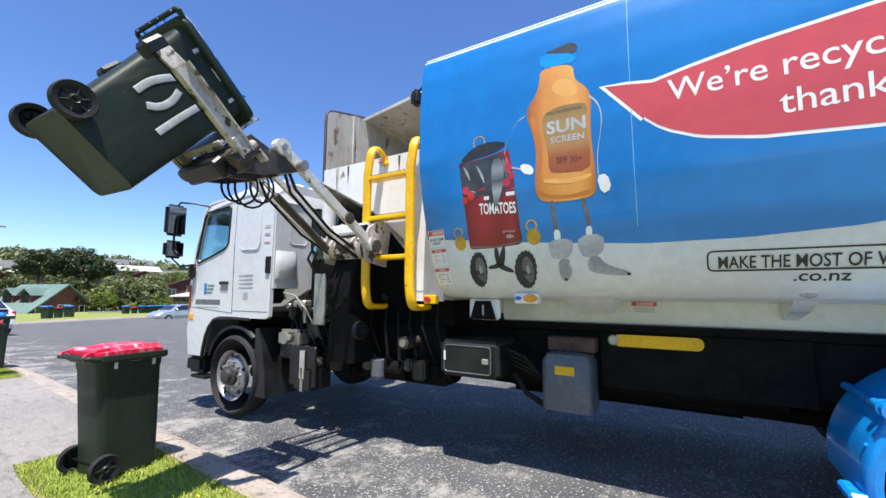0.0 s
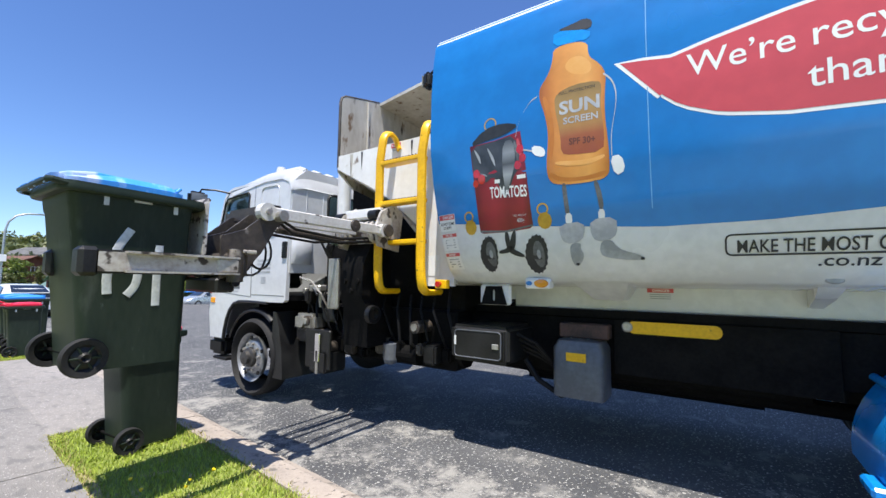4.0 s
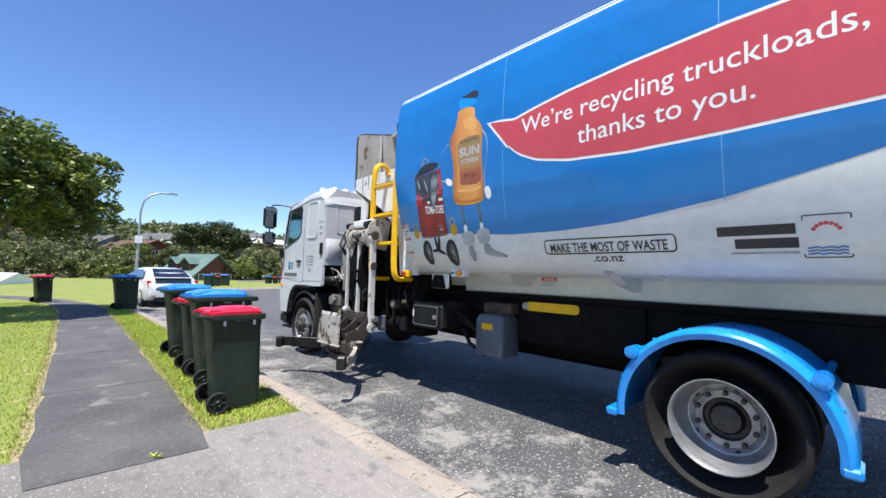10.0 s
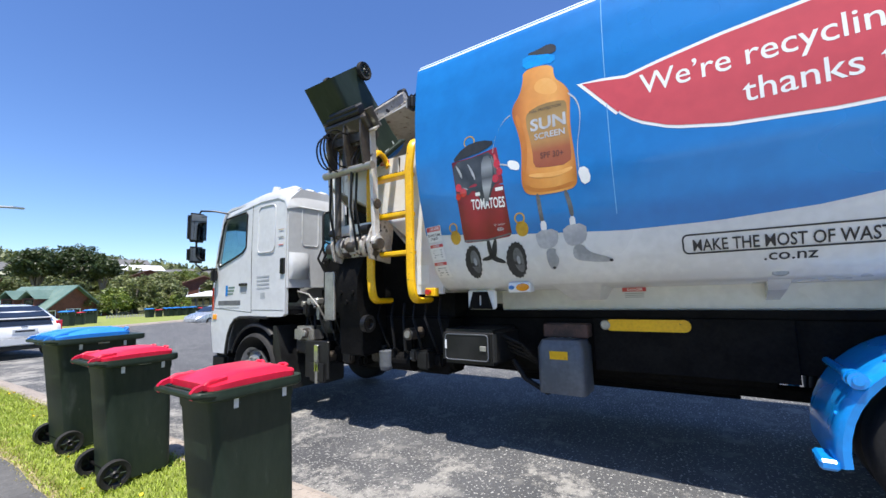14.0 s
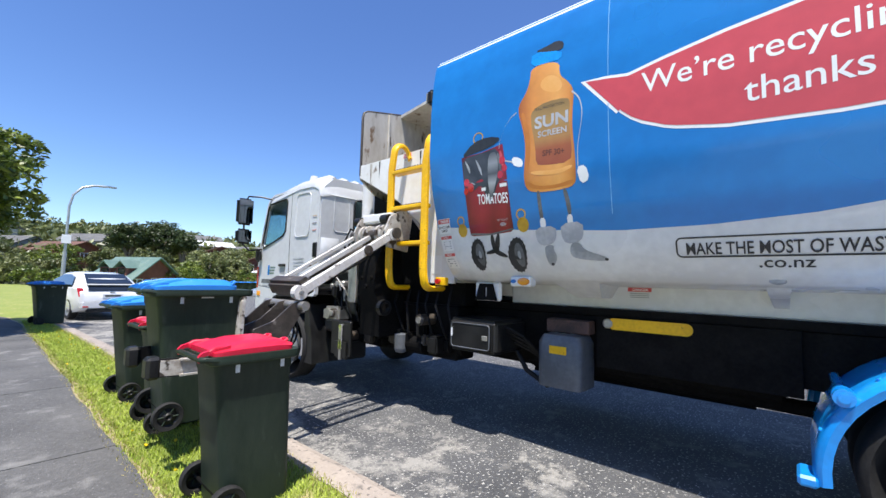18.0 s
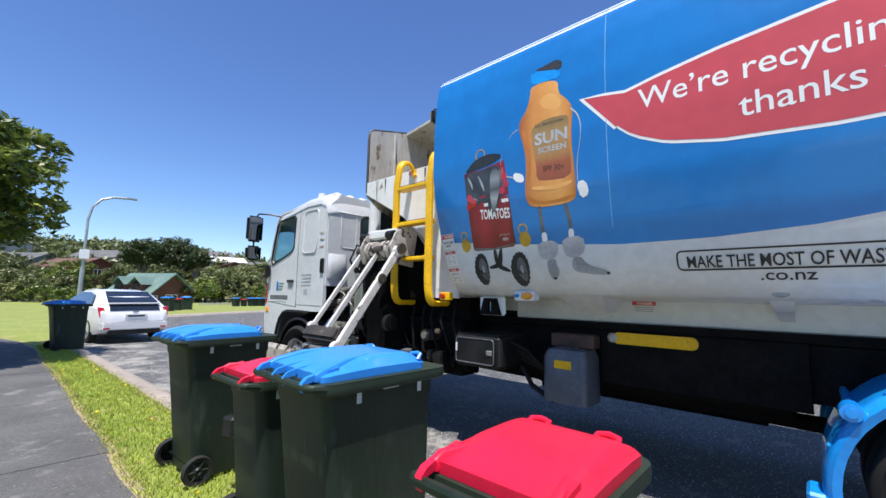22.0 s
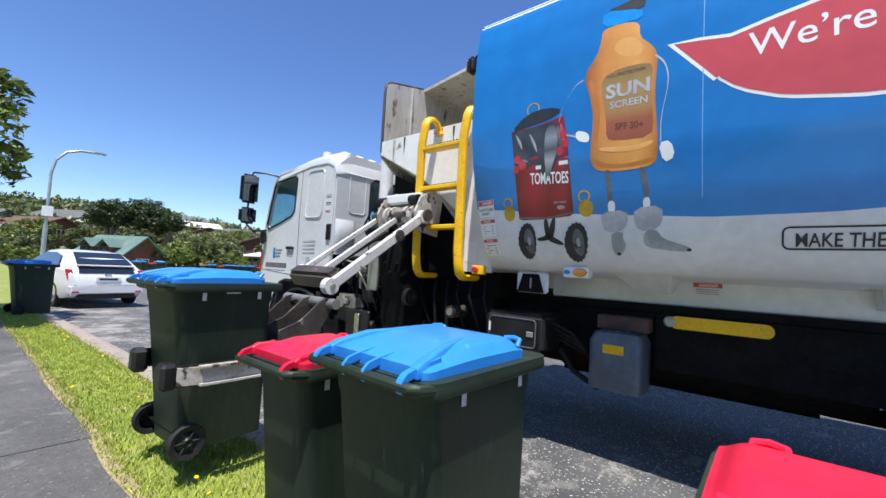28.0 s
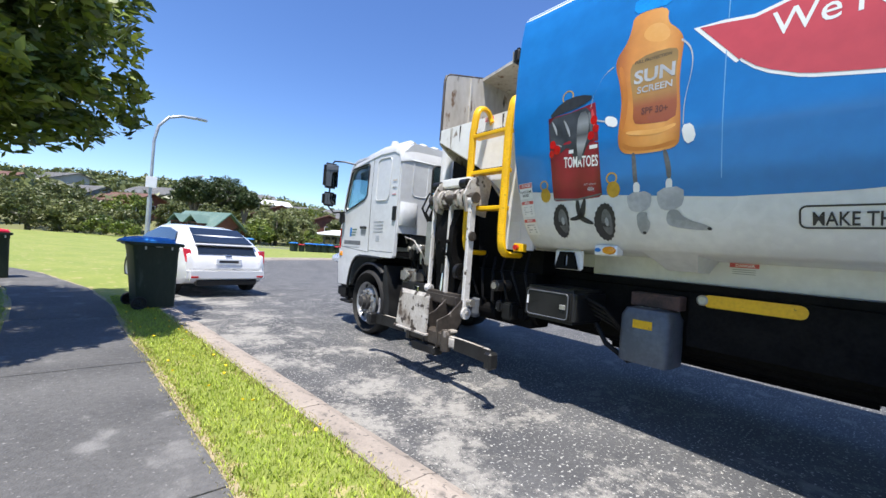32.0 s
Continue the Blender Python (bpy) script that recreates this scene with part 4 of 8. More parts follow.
# council mark and name as plain shapes
for y0, y1, z0, z1 in ((-6.31, -6.70, 1.725, 1.785), (-6.40, -6.71, 1.645, 1.705), (-6.37, -6.71, 1.612, 1.625)):
    skin(list(np.linspace(y0, y1, 6)), lambda y, a=z0, b=z1: [a, (a + b) / 2, b], 0.009, "name_bar", M_BLACKV if z1 > 1.63 else M_GREYV, shell)
outline([(-6.83 - a, 1.706 + b) for a, b in rounded(0.20, 0.235, 0.008, 2)], 0.006, 0.009, M_BLACKV, shell, "mark_border")
for k in range(7):
    a = radians(-60 + 20 * k)
    cy, cz = -6.83 - 0.062 * math.sin(a), 1.715 + 0.062 * math.cos(a)
    patch([(cy + 0.011 * math.cos(t), cz + 0.011 * math.sin(t)) for t in np.linspace(0, 2 * math.pi, 9)[:-1]], 0.009, M_RED, shell, "mark_dot")
for k in range(3):
    skin(list(np.linspace(-6.745, -6.915, 9)), lambda y, k=k: [1.605 + 0.017 * k + 0.004 * math.sin(y * 110), 1.613 + 0.017 * k + 0.004 * math.sin(y * 110)], 0.009, "mark_wave", M_BLUE, shell)

# printed bottle: body, cap, label, pipe legs
def ink(name, axis, stops, rough=0.38):
    """A printed blend of tones along one axis of the truck."""
    m = bpy.data.materials.new(name)
    m.use_nodes = True
    nt = m.node_tree
    N, L = nt.nodes.new, nt.links.new
    tc, sep, rg, ramp, grain = N("ShaderNodeTexCoord"), N("ShaderNodeSeparateXYZ"), N("ShaderNodeMapRange"), N("ShaderNodeValToRGB"), N("ShaderNodeTexNoise")
    L(tc.outputs["Object"], sep.inputs[0])
    L(tc.outputs["Object"], grain.inputs["Vector"])
    grain.inputs["Scale"].default_value = 14.0
    L(sep.outputs["XYZ".index(axis)], rg.inputs[0])
    a, b = stops[0][0], stops[-1][0]
    rg.inputs[1].default_value, rg.inputs[2].default_value = a, b
    el = ramp.color_ramp.elements
    while len(el) < len(stops):
        el.new(0.5)
    for e, (at, tone) in zip(el, stops):
        e.position, e.color = (at - a) / (b - a), (*tone, 1)
    L(rg.outputs[0], ramp.inputs[0])
    hs = N("ShaderNodeHueSaturation")
    vr = N("ShaderNodeMapRange")
    L(grain.outputs["Fac"], vr.inputs[0])
    vr.inputs[3].default_value, vr.inputs[4].default_value = 0.88, 1.12
    L(vr.outputs[0], hs.inputs["Value"])
    L(ramp.outputs[0], hs.inputs["Color"])
    L(hs.outputs[0], nt.nodes["Principled BSDF"].inputs["Base Color"])
    nt.nodes["Principled BSDF"].inputs["Roughness"].default_value = rough
    nt.nodes["Principled BSDF"].inputs["Coat Weight"].default_value = 0.25
    return m


M_BOTTLE = ink("bottle_ink", "Y", [(-4.385, (0.40, 0.13, 0.022)), (-4.33, (0.64, 0.26, 0.05)), (-4.24, (0.76, 0.36, 0.09)), (-4.12, (0.70, 0.30, 0.065)), (-4.02, (0.64, 0.255, 0.05)), (-3.955, (0.50, 0.17, 0.03)), (-3.89, (0.34, 0.10, 0.02))])
M_LABEL = ink("label_ink", "Z", [(2.36, (0.30, 0.075, 0.028)), (2.50, (0.36, 0.105, 0.035)), (2.575, (0.43, 0.22, 0.065)), (2.70, (0.40, 0.25, 0.08)), (2.88, (0.25, 0.16, 0.05))])
M_TIN = ink("tin_ink", "Y", [(-3.81, (0.10, 0.006, 0.010)), (-3.74, (0.26, 0.012, 0.024)), (-3.62, (0.20, 0.009, 0.018)), (-3.50, (0.30, 0.014, 0.030)), (-3.40, (0.22, 0.010, 0.02)), (-3.29, (0.07, 0.004, 0.008))])
M_FOIL = ink("foil_ink", "Z", [(2.10, (0.30, 0.32, 0.34)), (2.20, (0.12, 0.13, 0.14)), (2.30, (0.34, 0.36, 0.38)), (2.38, (0.07, 0.075, 0.08)), (2.47, (0.26, 0.28, 0.30)), (2.60, (0.03, 0.032, 0.036))])


def printed(line, proud, material, name, label="", times=2):
    return patch(soften(line, times, True), proud, material, shell, name, label)


BOT = [(-4.002, 3.21), (-4.252, 3.185), (-4.252, 3.055), (-4.32, 2.993), (-4.372, 2.903), (-4.36, 2.768), (-4.356, 2.60), (-4.372, 2.433), (-4.378, 2.269), (-4.365, 2.18), (-4.229, 2.162), (-4.017, 2.168), (-3.95, 2.21), (-3.938, 2.328),
       (-3.962, 2.544), (-3.938, 2.703), (-3.894, 2.835), (-3.898, 2.918), (-3.964, 2.995), (-4.0, 3.10)]
printed(BOT, 0.008, M_BOTTLE, "printed_bottle", "printed orange bottle on the blue panel")
printed([(-4.133, 3.087), (-4.219, 3.073), (-4.285, 2.982), (-4.254, 2.922), (-4.129, 2.96), (-4.08, 3.03)], 0.0086, M_PEACH, "printed_highlight")
printed([(-4.0, 2.345), (-4.221, 2.315), (-4.348, 2.345), (-4.348, 2.315), (-4.219, 2.28), (-4.01, 2.31)], 0.0086, M_PEACH, "printed_highlight")
printed([(-3.955, 2.25), (-4.02, 2.19), (-4.23, 2.178), (-4.355, 2.20), (-4.36, 2.235), (-4.22, 2.205), (-4.05, 2.215), (-3.97, 2.27)], 0.0086, M_ORANGE_S, "printed_shade")
printed([(-3.915, 2.83), (-3.955, 2.70), (-3.975, 2.545), (-3.955, 2.35), (-3.985, 2.35), (-4.01, 2.54), (-3.99, 2.70), (-3.945, 2.85)], 0.0086, M_ORANGE_S, "printed_shade")
printed([(-4.004, 3.34), (-4.265, 3.265), (-4.268, 3.185), (-4.136, 3.20), (-4.0, 3.21)], 0.0095, M_FENDER, "printed_cap", times=1)
printed([(-4.02, 3.335), (-4.139, 3.345), (-4.226, 3.362), (-4.285, 3.322), (-4.27, 3.262), (-4.16, 3.29)], 0.011, M_BLACKV, "printed_cap", times=1)
printed([(-4.005, 2.779), (-4.03, 2.84), (-4.146, 2.875), (-4.318, 2.862), (-4.342, 2.816), (-4.33, 2.69), (-4.35, 2.478), (-4.34, 2.36), (-4.12, 2.37), (-4.05, 2.392), (-4.05, 2.528)], 0.010, M_LABEL, "printed_label", times=1)
lettering("SUN", -4.045, 2.675, 0.092, M_NUTV, 0.013, slant=-0.02, width=0.28, bold=0.03)
lettering("SCREEN", -4.072, 2.60, 0.046, M_NUTV, 0.013, slant=-0.02, width=0.24, bold=0.02)
lettering("SPF 30+", -4.11, 2.445, 0.045, M_BRICK, 0.0135, slant=-0.06, width=0.18, bold=0.02)
lettering("FULL PROTECTION", -4.045, 2.822, 0.022, M_BLACKV, 0.013, slant=-0.02, width=0.25, bold=0.0)
printed([(-4.044, 2.178), (-4.074, 2.178), (-4.083, 2.055), (-4.092, 1.949), (-4.06, 1.943), (-4.052, 2.049)], 0.0085, M_PIPEV, "printed_pipe", times=1)
printed([(-4.262, 2.172), (-4.292, 2.172), (-4.32, 2.061), (-4.324, 1.972), (-4.294, 1.97), (-4.286, 2.056)], 0.0085, M_PIPEV, "printed_pipe", times=1)
printed([(-4.056, 1.964), (-4.104, 1.965), (-4.103, 1.885), (-4.056, 1.883)], 0.0095, M_WVINYL, "printed_collar", times=1)
printed([(-4.284, 1.971), (-4.328, 1.975), (-4.326, 1.90), (-4.284, 1.895)], 0.0095, M_WVINYL, "printed_collar", times=1)
printed([(-4.005, 1.89), (-4.184, 1.90), (-4.182, 1.80), (-4.13, 1.752), (-4.04, 1.75), (-4.008, 1.798)], 0.0105, M_NUTV, "printed_fitting", times=1)
printed([(-4.225, 1.908), (-4.40, 1.918), (-4.398, 1.80), (-4.338, 1.758), (-4.255, 1.757), (-4.224, 1.808)], 0.0105, M_NUTV, "printed_fitting", times=1)
printed([(-4.072, 1.751), (-4.153, 1.751), (-4.139, 1.714), (-4.168, 1.662), (-4.112, 1.585), (-4.073, 1.597), (-4.064, 1.673)], 0.0115, M_GREYV, "printed_fitting")
printed([(-4.288, 1.76), (-4.36, 1.765), (-4.391, 1.70), (-4.555, 1.648), (-4.545, 1.618), (-4.334, 1.638), (-4.27, 1.667)], 0.0115, M_GREYV, "printed_fitting")
for y, z in ((-4.105, 1.603), (-4.54, 1.634)):
    printed([(y + 0.014 * math.cos(t), z + 0.011 * math.sin(t)) for t in np.linspace(0, 2 * math.pi, 9)[:-1]], 0.0125, M_BLACKV, "printed_hole", times=0)
# printed tin
printed([(-3.297, 2.575), (-3.325, 2.315), (-3.343, 2.052), (-3.352, 1.87), (-3.38, 1.858), (-3.58, 1.858), (-3.78, 1.875), (-3.808, 1.895), (-3.797, 2.082), (-3.778, 2.35), (-3.74, 2.62), (-3.519, 2.585)], 0.008, M_TIN, "printed_tin", "printed dark red tin on the blue panel", 0)
printed([(-3.30, 2.565), (-3.519, 2.58), (-3.71, 2.60), (-3.757, 2.33), (-3.695, 2.315), (-3.632, 2.165), (-3.597, 2.105), (-3.548, 2.233), (-3.504, 2.307), (-3.425, 2.247), (-3.381, 2.37), (-3.343, 2.28), (-3.325, 2.387)], 0.0095, M_CANTOP, "printed_foil", times=1)
printed([(-3.595, 2.561), (-3.68, 2.57), (-3.70, 2.406), (-3.663, 2.274), (-3.605, 2.14), (-3.585, 2.375)], 0.0138, M_FOIL, "printed_foil", times=1)
printed([(-3.728, 2.57), (-3.752, 2.44), (-3.748, 2.40), (-3.72, 2.46), (-3.705, 2.56)], 0.0105, M_RED, "printed_fruit", times=1)
for y0, z0, y1, z1 in ((-3.34, 2.55, -3.40, 2.40), (-3.46, 2.54, -3.53, 2.36), (-3.64, 2.56, -3.60, 2.30), (-3.69, 2.56, -3.72, 2.36), (-3.36, 2.36, -3.46, 2.30)):
    printed([(y0 + 0.008, z0), (y0 - 0.012, z0 - 0.02), ((y0 + y1) / 2 - 0.02, (z0 + z1) / 2), (y1, z1), ((y0 + y1) / 2 + 0.008, (z0 + z1) / 2)], 0.011, M_GREYV if y0 > -3.5 else M_PIPEV, "printed_crease", times=1)
printed([(-3.284, 2.568), (-3.43, 2.693), (-3.603, 2.712), (-3.742, 2.668), (-3.613, 2.612), (-3.468, 2.596)], 0.0115, M_BLACKV, "printed_tin_lid", times=1)
lettering("TOMATOES", -3.468, 2.135, 0.085, M_WVINYL, 0.0125, slant=-0.055, width=0.31, bold=0.02)
lettering("NET WEIGHT", -3.655, 1.972, 0.016, M_NUTV, 0.0105, width=0.105, bold=0.0)
lettering("400g", -3.68, 1.928, 0.030, M_NUTV, 0.0105, width=0.062, bold=0.02)
skin(list(np.linspace(-3.515, -3.56, 3)), lambda y: [2.243, 2.272], 0.0105, "text_bar", M_WVINYL, shell)
skin(list(np.linspace(-3.705, -3.775, 3)), lambda y: [2.255, 2.284], 0.0105, "text_bar", M_WVINYL, shell)
for y, z, r in ((-3.355, 2.34, 0.030), (-3.40, 2.29, 0.034), (-3.345, 2.26, 0.026), (-3.735, 2.48, 0.030), (-3.755, 2.41, 0.028), (-3.715, 2.36, 0.030)):
    printed([(y + r * math.cos(t), z + 1.2 * r * math.sin(t)) for t in np.linspace(0, 2 * math.pi, 11)[:-1]], 0.0112, M_REDLENS, "printed_fruit", times=0)
printed([(-3.352, 1.885), (-3.58, 1.872), (-3.806, 1.905), (-3.806, 1.893), (-3.58, 1.856), (-3.352, 1.868)], 0.0105, M_PIPEV, "printed_tin_rim", times=0)
for y, z, a, b in ((-3.40, 1.692, 0.083, 0.148), (-3.805, 1.682, 0.094, 0.150)):
    line = []
    for k in range(36):
        t, q = 2 * math.pi * k / 36, 1.0 if k % 2 else 0.92
        line.append((y + a * q * math.cos(t) - 0.02 * math.sin(t), z + b * q * math.sin(t)))
    patch(line, 0.0095, M_BLACKV, shell, "printed_wheel")
    printed([(y - 0.02 + 0.045 * math.cos(t), z + 0.10 * math.sin(t)) for t in np.linspace(0, 2 * math.pi, 15)[:-1]], 0.011, M_PIPEV, "printed_wheel", times=0)
    printed([(y - 0.02 + 0.016 * math.cos(t), z + 0.035 * math.sin(t)) for t in np.linspace(0, 2 * math.pi, 11)[:-1]], 0.0122, M_GREYV, "printed_wheel", times=0)
for line in ([(-3.565, 1.865), (-3.60, 1.865), (-3.605, 1.735), (-3.711, 1.683), (-3.702, 1.655), (-3.584, 1.69), (-3.562, 1.759)], [(-3.636, 1.87), (-3.666, 1.868), (-3.643, 1.733), (-3.585, 1.698), (-3.49, 1.691), (-3.496, 1.719), (-3.583, 1.735)]):
    printed(line, 0.0100, M_BLACKV, "printed_pipe")
for y, z in ((-3.265, 1.915), (-3.90, 1.925)):
    printed([(y + 0.055 * math.cos(t), z + 0.062 * math.sin(t)) for t in np.linspace(0, 2 * math.pi, 13)[:-1]], 0.009, M_YELLOWV, "printed_knob", times=0)
    outline([(y + 0.01 + 0.04 * math.cos(t), z + 0.085 + 0.04 * math.sin(t)) for t in np.linspace(0, 2 * math.pi, 15)[:-1]], 0.012, 0.009, M_YELLOWV, shell, "printed_loop")
outline([(-3.487 + 0.05 * math.cos(t), 2.72 + 0.05 * math.sin(t)) for t in np.linspace(0, 2 * math.pi, 17)[:-1]], 0.01, 0.009, M_YELLOWV, shell, "printed_loop")
printed([(-3.83, 2.49), (-3.912, 2.468), (-3.937, 2.425), (-3.921, 2.385), (-3.836, 2.418)], 0.0092, M_WVINYL, "printed_plug", times=1)
printed([(-4.378, 2.315), (-4.452, 2.322), (-4.476, 2.212), (-4.408, 2.182)], 0.0092, M_WVINYL, "printed_plug", times=1)
for line in ([(-3.876, 2.854), (-3.82, 2.83), (-3.76, 2.75), (-3.715, 2.656), (-3.701, 2.58)], [(-3.753, 2.471), (-3.836, 2.445)], [(-4.35, 2.90), (-4.405, 2.84), (-4.43, 2.75), (-4.425, 2.65), (-4.388, 2.471), (-4.39, 2.32)]):
    line = soften(line)
    lo = [(a, b - 0.005) for a, b in line]
    hi = [(a - 0.006, b + 0.006) for a, b in reversed(line)]
    patch(lo + hi, 0.0088, M_NUTV, shell, "printed_cord")

# warning labels at the front edge of the body
for z0, z1, red in ((1.905, 2.045, 1), (1.74, 1.885, 1), (1.575, 1.72, 1)):
    lab = skin(list(np.linspace(-2.915, -3.105, 4)), lambda y, a=z0, b=z1: [a, (a + b) / 2, b], 0.009, "warning_label", M_WVINYL, truck, "red and white danger label")
    skin(list(np.linspace(-2.92, -3.10, 4)), lambda y, b=z1: [b - 0.045 if b > 2 else b - 0.032, b - 0.004], 0.011, "red_band", M_RED, lab)
    lettering("DANGER", -2.965, z1 - (0.036 if z1 > 2 else 0.026), 0.024 if z1 > 2 else 0.016, M_WVINYL, 0.014, width=0.125 if z1 > 2 else 0.085, parent=lab, bold=0.02)
    if z1 > 2:
        lettering("DO NOT CLIMB", -2.925, 1.955, 0.022, M_BLACKV, 0.012, width=0.165, parent=lab, bold=0.02)
        lettering("ON BODY", -2.955, 1.922, 0.022, M_BLACKV, 0.012, width=0.10, parent=lab, bold=0.02)
    else:
        for k in range(4):
            skin([-2.945 - 0.01 * (k % 2), -3.075], lambda y, z=z0 + 0.02 + 0.021 * k: [z, z + 0.008], 0.011, "text_bar", M_GREYV, lab)

# lower lip fittings: amber lamp, maker's disc, lifting pockets, round plugs
lamp = part("side_lamp", cube((0.215, -3.66, 1.415), (0.33, -3.86, 1.50), 0.012), M_WVINYL, truck, "white side-lamp bracket with amber lens")
bm = bmesh.new()
lathe(bm, [(0.0, -0.02), (0.030, -0.016), (0.034, 0.0)], (0, 0, 0), "x", 20)
bmesh.ops.transform(bm, matrix=Matrix.Translation((0.216, -3.795, 1.458)) @ Matrix.Diagonal((1, 1.75, 1, 1)), verts=bm.verts)
part("amber_lens", bm, M_AMBER, lamp)
bm = bmesh.new()
lathe(bm, [(0.0, -0.012), (0.016, -0.010), (0.018, 0.0)], (0, 0, 0), "x", 16)
bmesh.ops.transform(bm, matrix=Matrix.Translation((0.216, -3.695, 1.458)) @ Matrix.Diagonal((1, 1.5, 1, 1)), verts=bm.verts)
part("disc", bm, M_BLUE, lamp)
for y in (-5.50, -7.4):
    bm = bmesh.new()
    lathe(bm, [(0.0, -0.018), (0.028, -0.016), (0.036, 0.0)], (0, 0, 0), "x", 18)
    bmesh.ops.transform(bm, matrix=Matrix.Translation((0.262, y, 1.505)) @ Matrix.Diagonal((1, 1.4, 0.9, 1)), verts=bm.verts)
    part("plug", bm, M_GREYV, shell)
    bm = bmesh.new()
    loft(bm, [[(0.27, y + 0.05, 1.505), (0.27, y - 0.05, 1.505), (0.36, y - 0.06, 1.44), (0.36, y + 0.06, 1.44)], [(0.50, y + 0.05, 1.45), (0.50, y - 0.05, 1.45), (0.52, y - 0.05, 1.38), (0.52, y + 0.05, 1.38)], [(0.84, y + 0.04, 1.44), (0.84, y - 0.04, 1.44), (0.84, y - 0.04, 1.31), (0.84, y + 0.04, 1.31)]])
    smooth(part("gusset", bm, M_WHITE, shell), 60)
for y in (-4.22,):
    bm = bmesh.new()
    loft(bm, [[(0.30, y + 0.20, 1.47), (0.30, y - 0.20, 1.47), (0.88, y - 0.20, 1.47), (0.88, y + 0.20, 1.47)],
              [(0.60, y + 0.11, 1.33), (0.60, y - 0.11, 1.33), (0.88, y - 0.11, 1.33), (0.88, y + 0.11, 1.33)]])
    part("lifting_pocket", bm, M_WHITE, shell)
sill = part("sill", cube((0.845, -3.3, 1.235), (0.90, R, 1.455), 0.01), M_WHITE, truck, "white sill panel under the body")


def on_sill(y, z):
    return (0.8405, y, z)


lab = part("warning_label", cube((0.8415, -4.47, 1.395), (0.8435, -4.66, 1.428)), M_RED, truck, "red danger label")
lettering("DANGER", -4.51, 1.402, 0.020, M_WVINYL, parent=lab, on=on_sill, width=0.125, bold=0.02)
for k in range(3):
    part("text_bar", cube((0.8415, -4.49, 1.376 - 0.016 * k), (0.8435, -4.64, 1.382 - 0.016 * k)), M_GREYV, sill)

# chassis and under-body gear
part("chassis_rail", cube((0.80, 1.0, 0.78), (0.88, R + 0.4, 1.17), 0.01), M_FRAME, truck, "dusty black chassis rail")
part("chassis_rail", cube((1.62, 1.0, 0.78), (1.70, R + 0.4, 1.17), 0.01), M_FRAME, truck, "dusty black chassis rail")
part("subframe", cube((0.78, -1.2, 1.17), (1.72, R + 0.1, 1.235), 0.005), M_FRAME, truck)
for y in (-0.9, -2.6, -4.3, -6.0, -7.4, -8.8):
    part("cross_member", cube((0.88, y - 0.08, 0.82), (1.62, y + 0.08, 1.10), 0.01), M_FRAME, truck)
part("side_guard", cube((0.76, -4.22, 0.72), (0.80, -5.60, 1.17), 0.004), M_FRAME, truck, "flat black side guard")
# dark blocks added below the body so that no lit road shows beneath
part("fuel_tank", cube((1.78, -2.95, 0.34), (2.36, -5.35, 1.05), 0.08, seg=3), M_FRAME, truck, "black block added on the far side to hide the lit road")
part("spare_rack", cube((1.0, -2.9, 0.62), (1.6, -5.5, 0.80), 0.02), M_FRAME, truck)
part("drive_shaft", rod(bmesh.new(), (1.25, -2.4, 0.62), (1.25, -6.1, 0.55), 0.06, n=12), M_FRAME, truck)
ybar = part("marker_bar", plate(bmesh.new(), [(a - 4.65, b + 1.11) for a, b in rounded(0.64, 0.098, 0.046, 6)], [], lambda u, v, w: (0.752 + w, u, v), 0.03), M_YELLOW, truck, "rounded yellow reflective bar")
bm = bmesh.new()
lathe(bm, [(0.0, -0.01), (0.03, -0.012), (0.042, -0.004), (0.042, 0.02)], (0.752, -4.325, 1.11), "x", 20)
part("end_cap", bm, M_STEEL, ybar)
# black battery locker
locker = part("locker", cube((0.235, -2.93, 0.77), (0.80, -3.50, 1.085), 0.035, seg=3), M_PLASTIC, truck, "black moulded locker box")
part("locker_door", cube((0.222, -2.975, 0.805), (0.24, -3.455, 1.05), 0.015, seg=2), M_PLASTIC, locker, "bordered locker door")
# raised door border; the highlight on its edge is put into the grey
bm = bmesh.new()
line = rounded(0.45, 0.23, 0.03, 3, -3.215, 0.9275)
tube(bm, [(0.222, u, v) for u, v in line + line[:1]], 0.006, 6)
smooth(part("door_bead", bm, M_GREYPL, locker, "raised edge bead, its paler grey a painted highlight"))
part("latch", cube((0.212, -3.36, 0.90), (0.225, -3.42, 0.945), 0.004), M_STEEL, locker)
part("reflector", cube((0.213, -2.99, 0.91), (0.223, -3.005, 0.99)), M_WVINYL, locker)
# grey fluid tank
bm = bmesh.new()
loft(bm, [[(u, v, z) for u, v in rounded(0.34 - k, 0.41 - k, 0.05, 3, 0.68, -3.98)] for z, k in ((0.53, 0.0), (0.55, 0.0), (0.92, 0.0), (0.985, 0.06), (0.995, 0.14))])
tank = smooth(part("fluid_tank", bm, M_GREYPL, truck, "grey plastic fluid tank with yellow label"), 35)
part("tank_label", cube((0.505, -3.895, 0.825), (0.511, -4.055, 0.895), 0.002), M_YELLOW, tank, "yellow label")
part("tank_bracket", cube((0.64, -3.80, 1.0), (0.80, -4.20, 1.12), 0.01), surface("rusty_bracket", (0.10, 0.055, 0.045), (0.05, 0.035, 0.03), 0.8), truck)
for y in (-3.90, -3.97, -4.04):
    bm = bmesh.new()
    rod(bm, (0.66, y, 0.98), (0.66, y, 1.07), 0.014, n=10)
    part("valve", bm, M_STEEL, tank)
bm = bmesh.new()
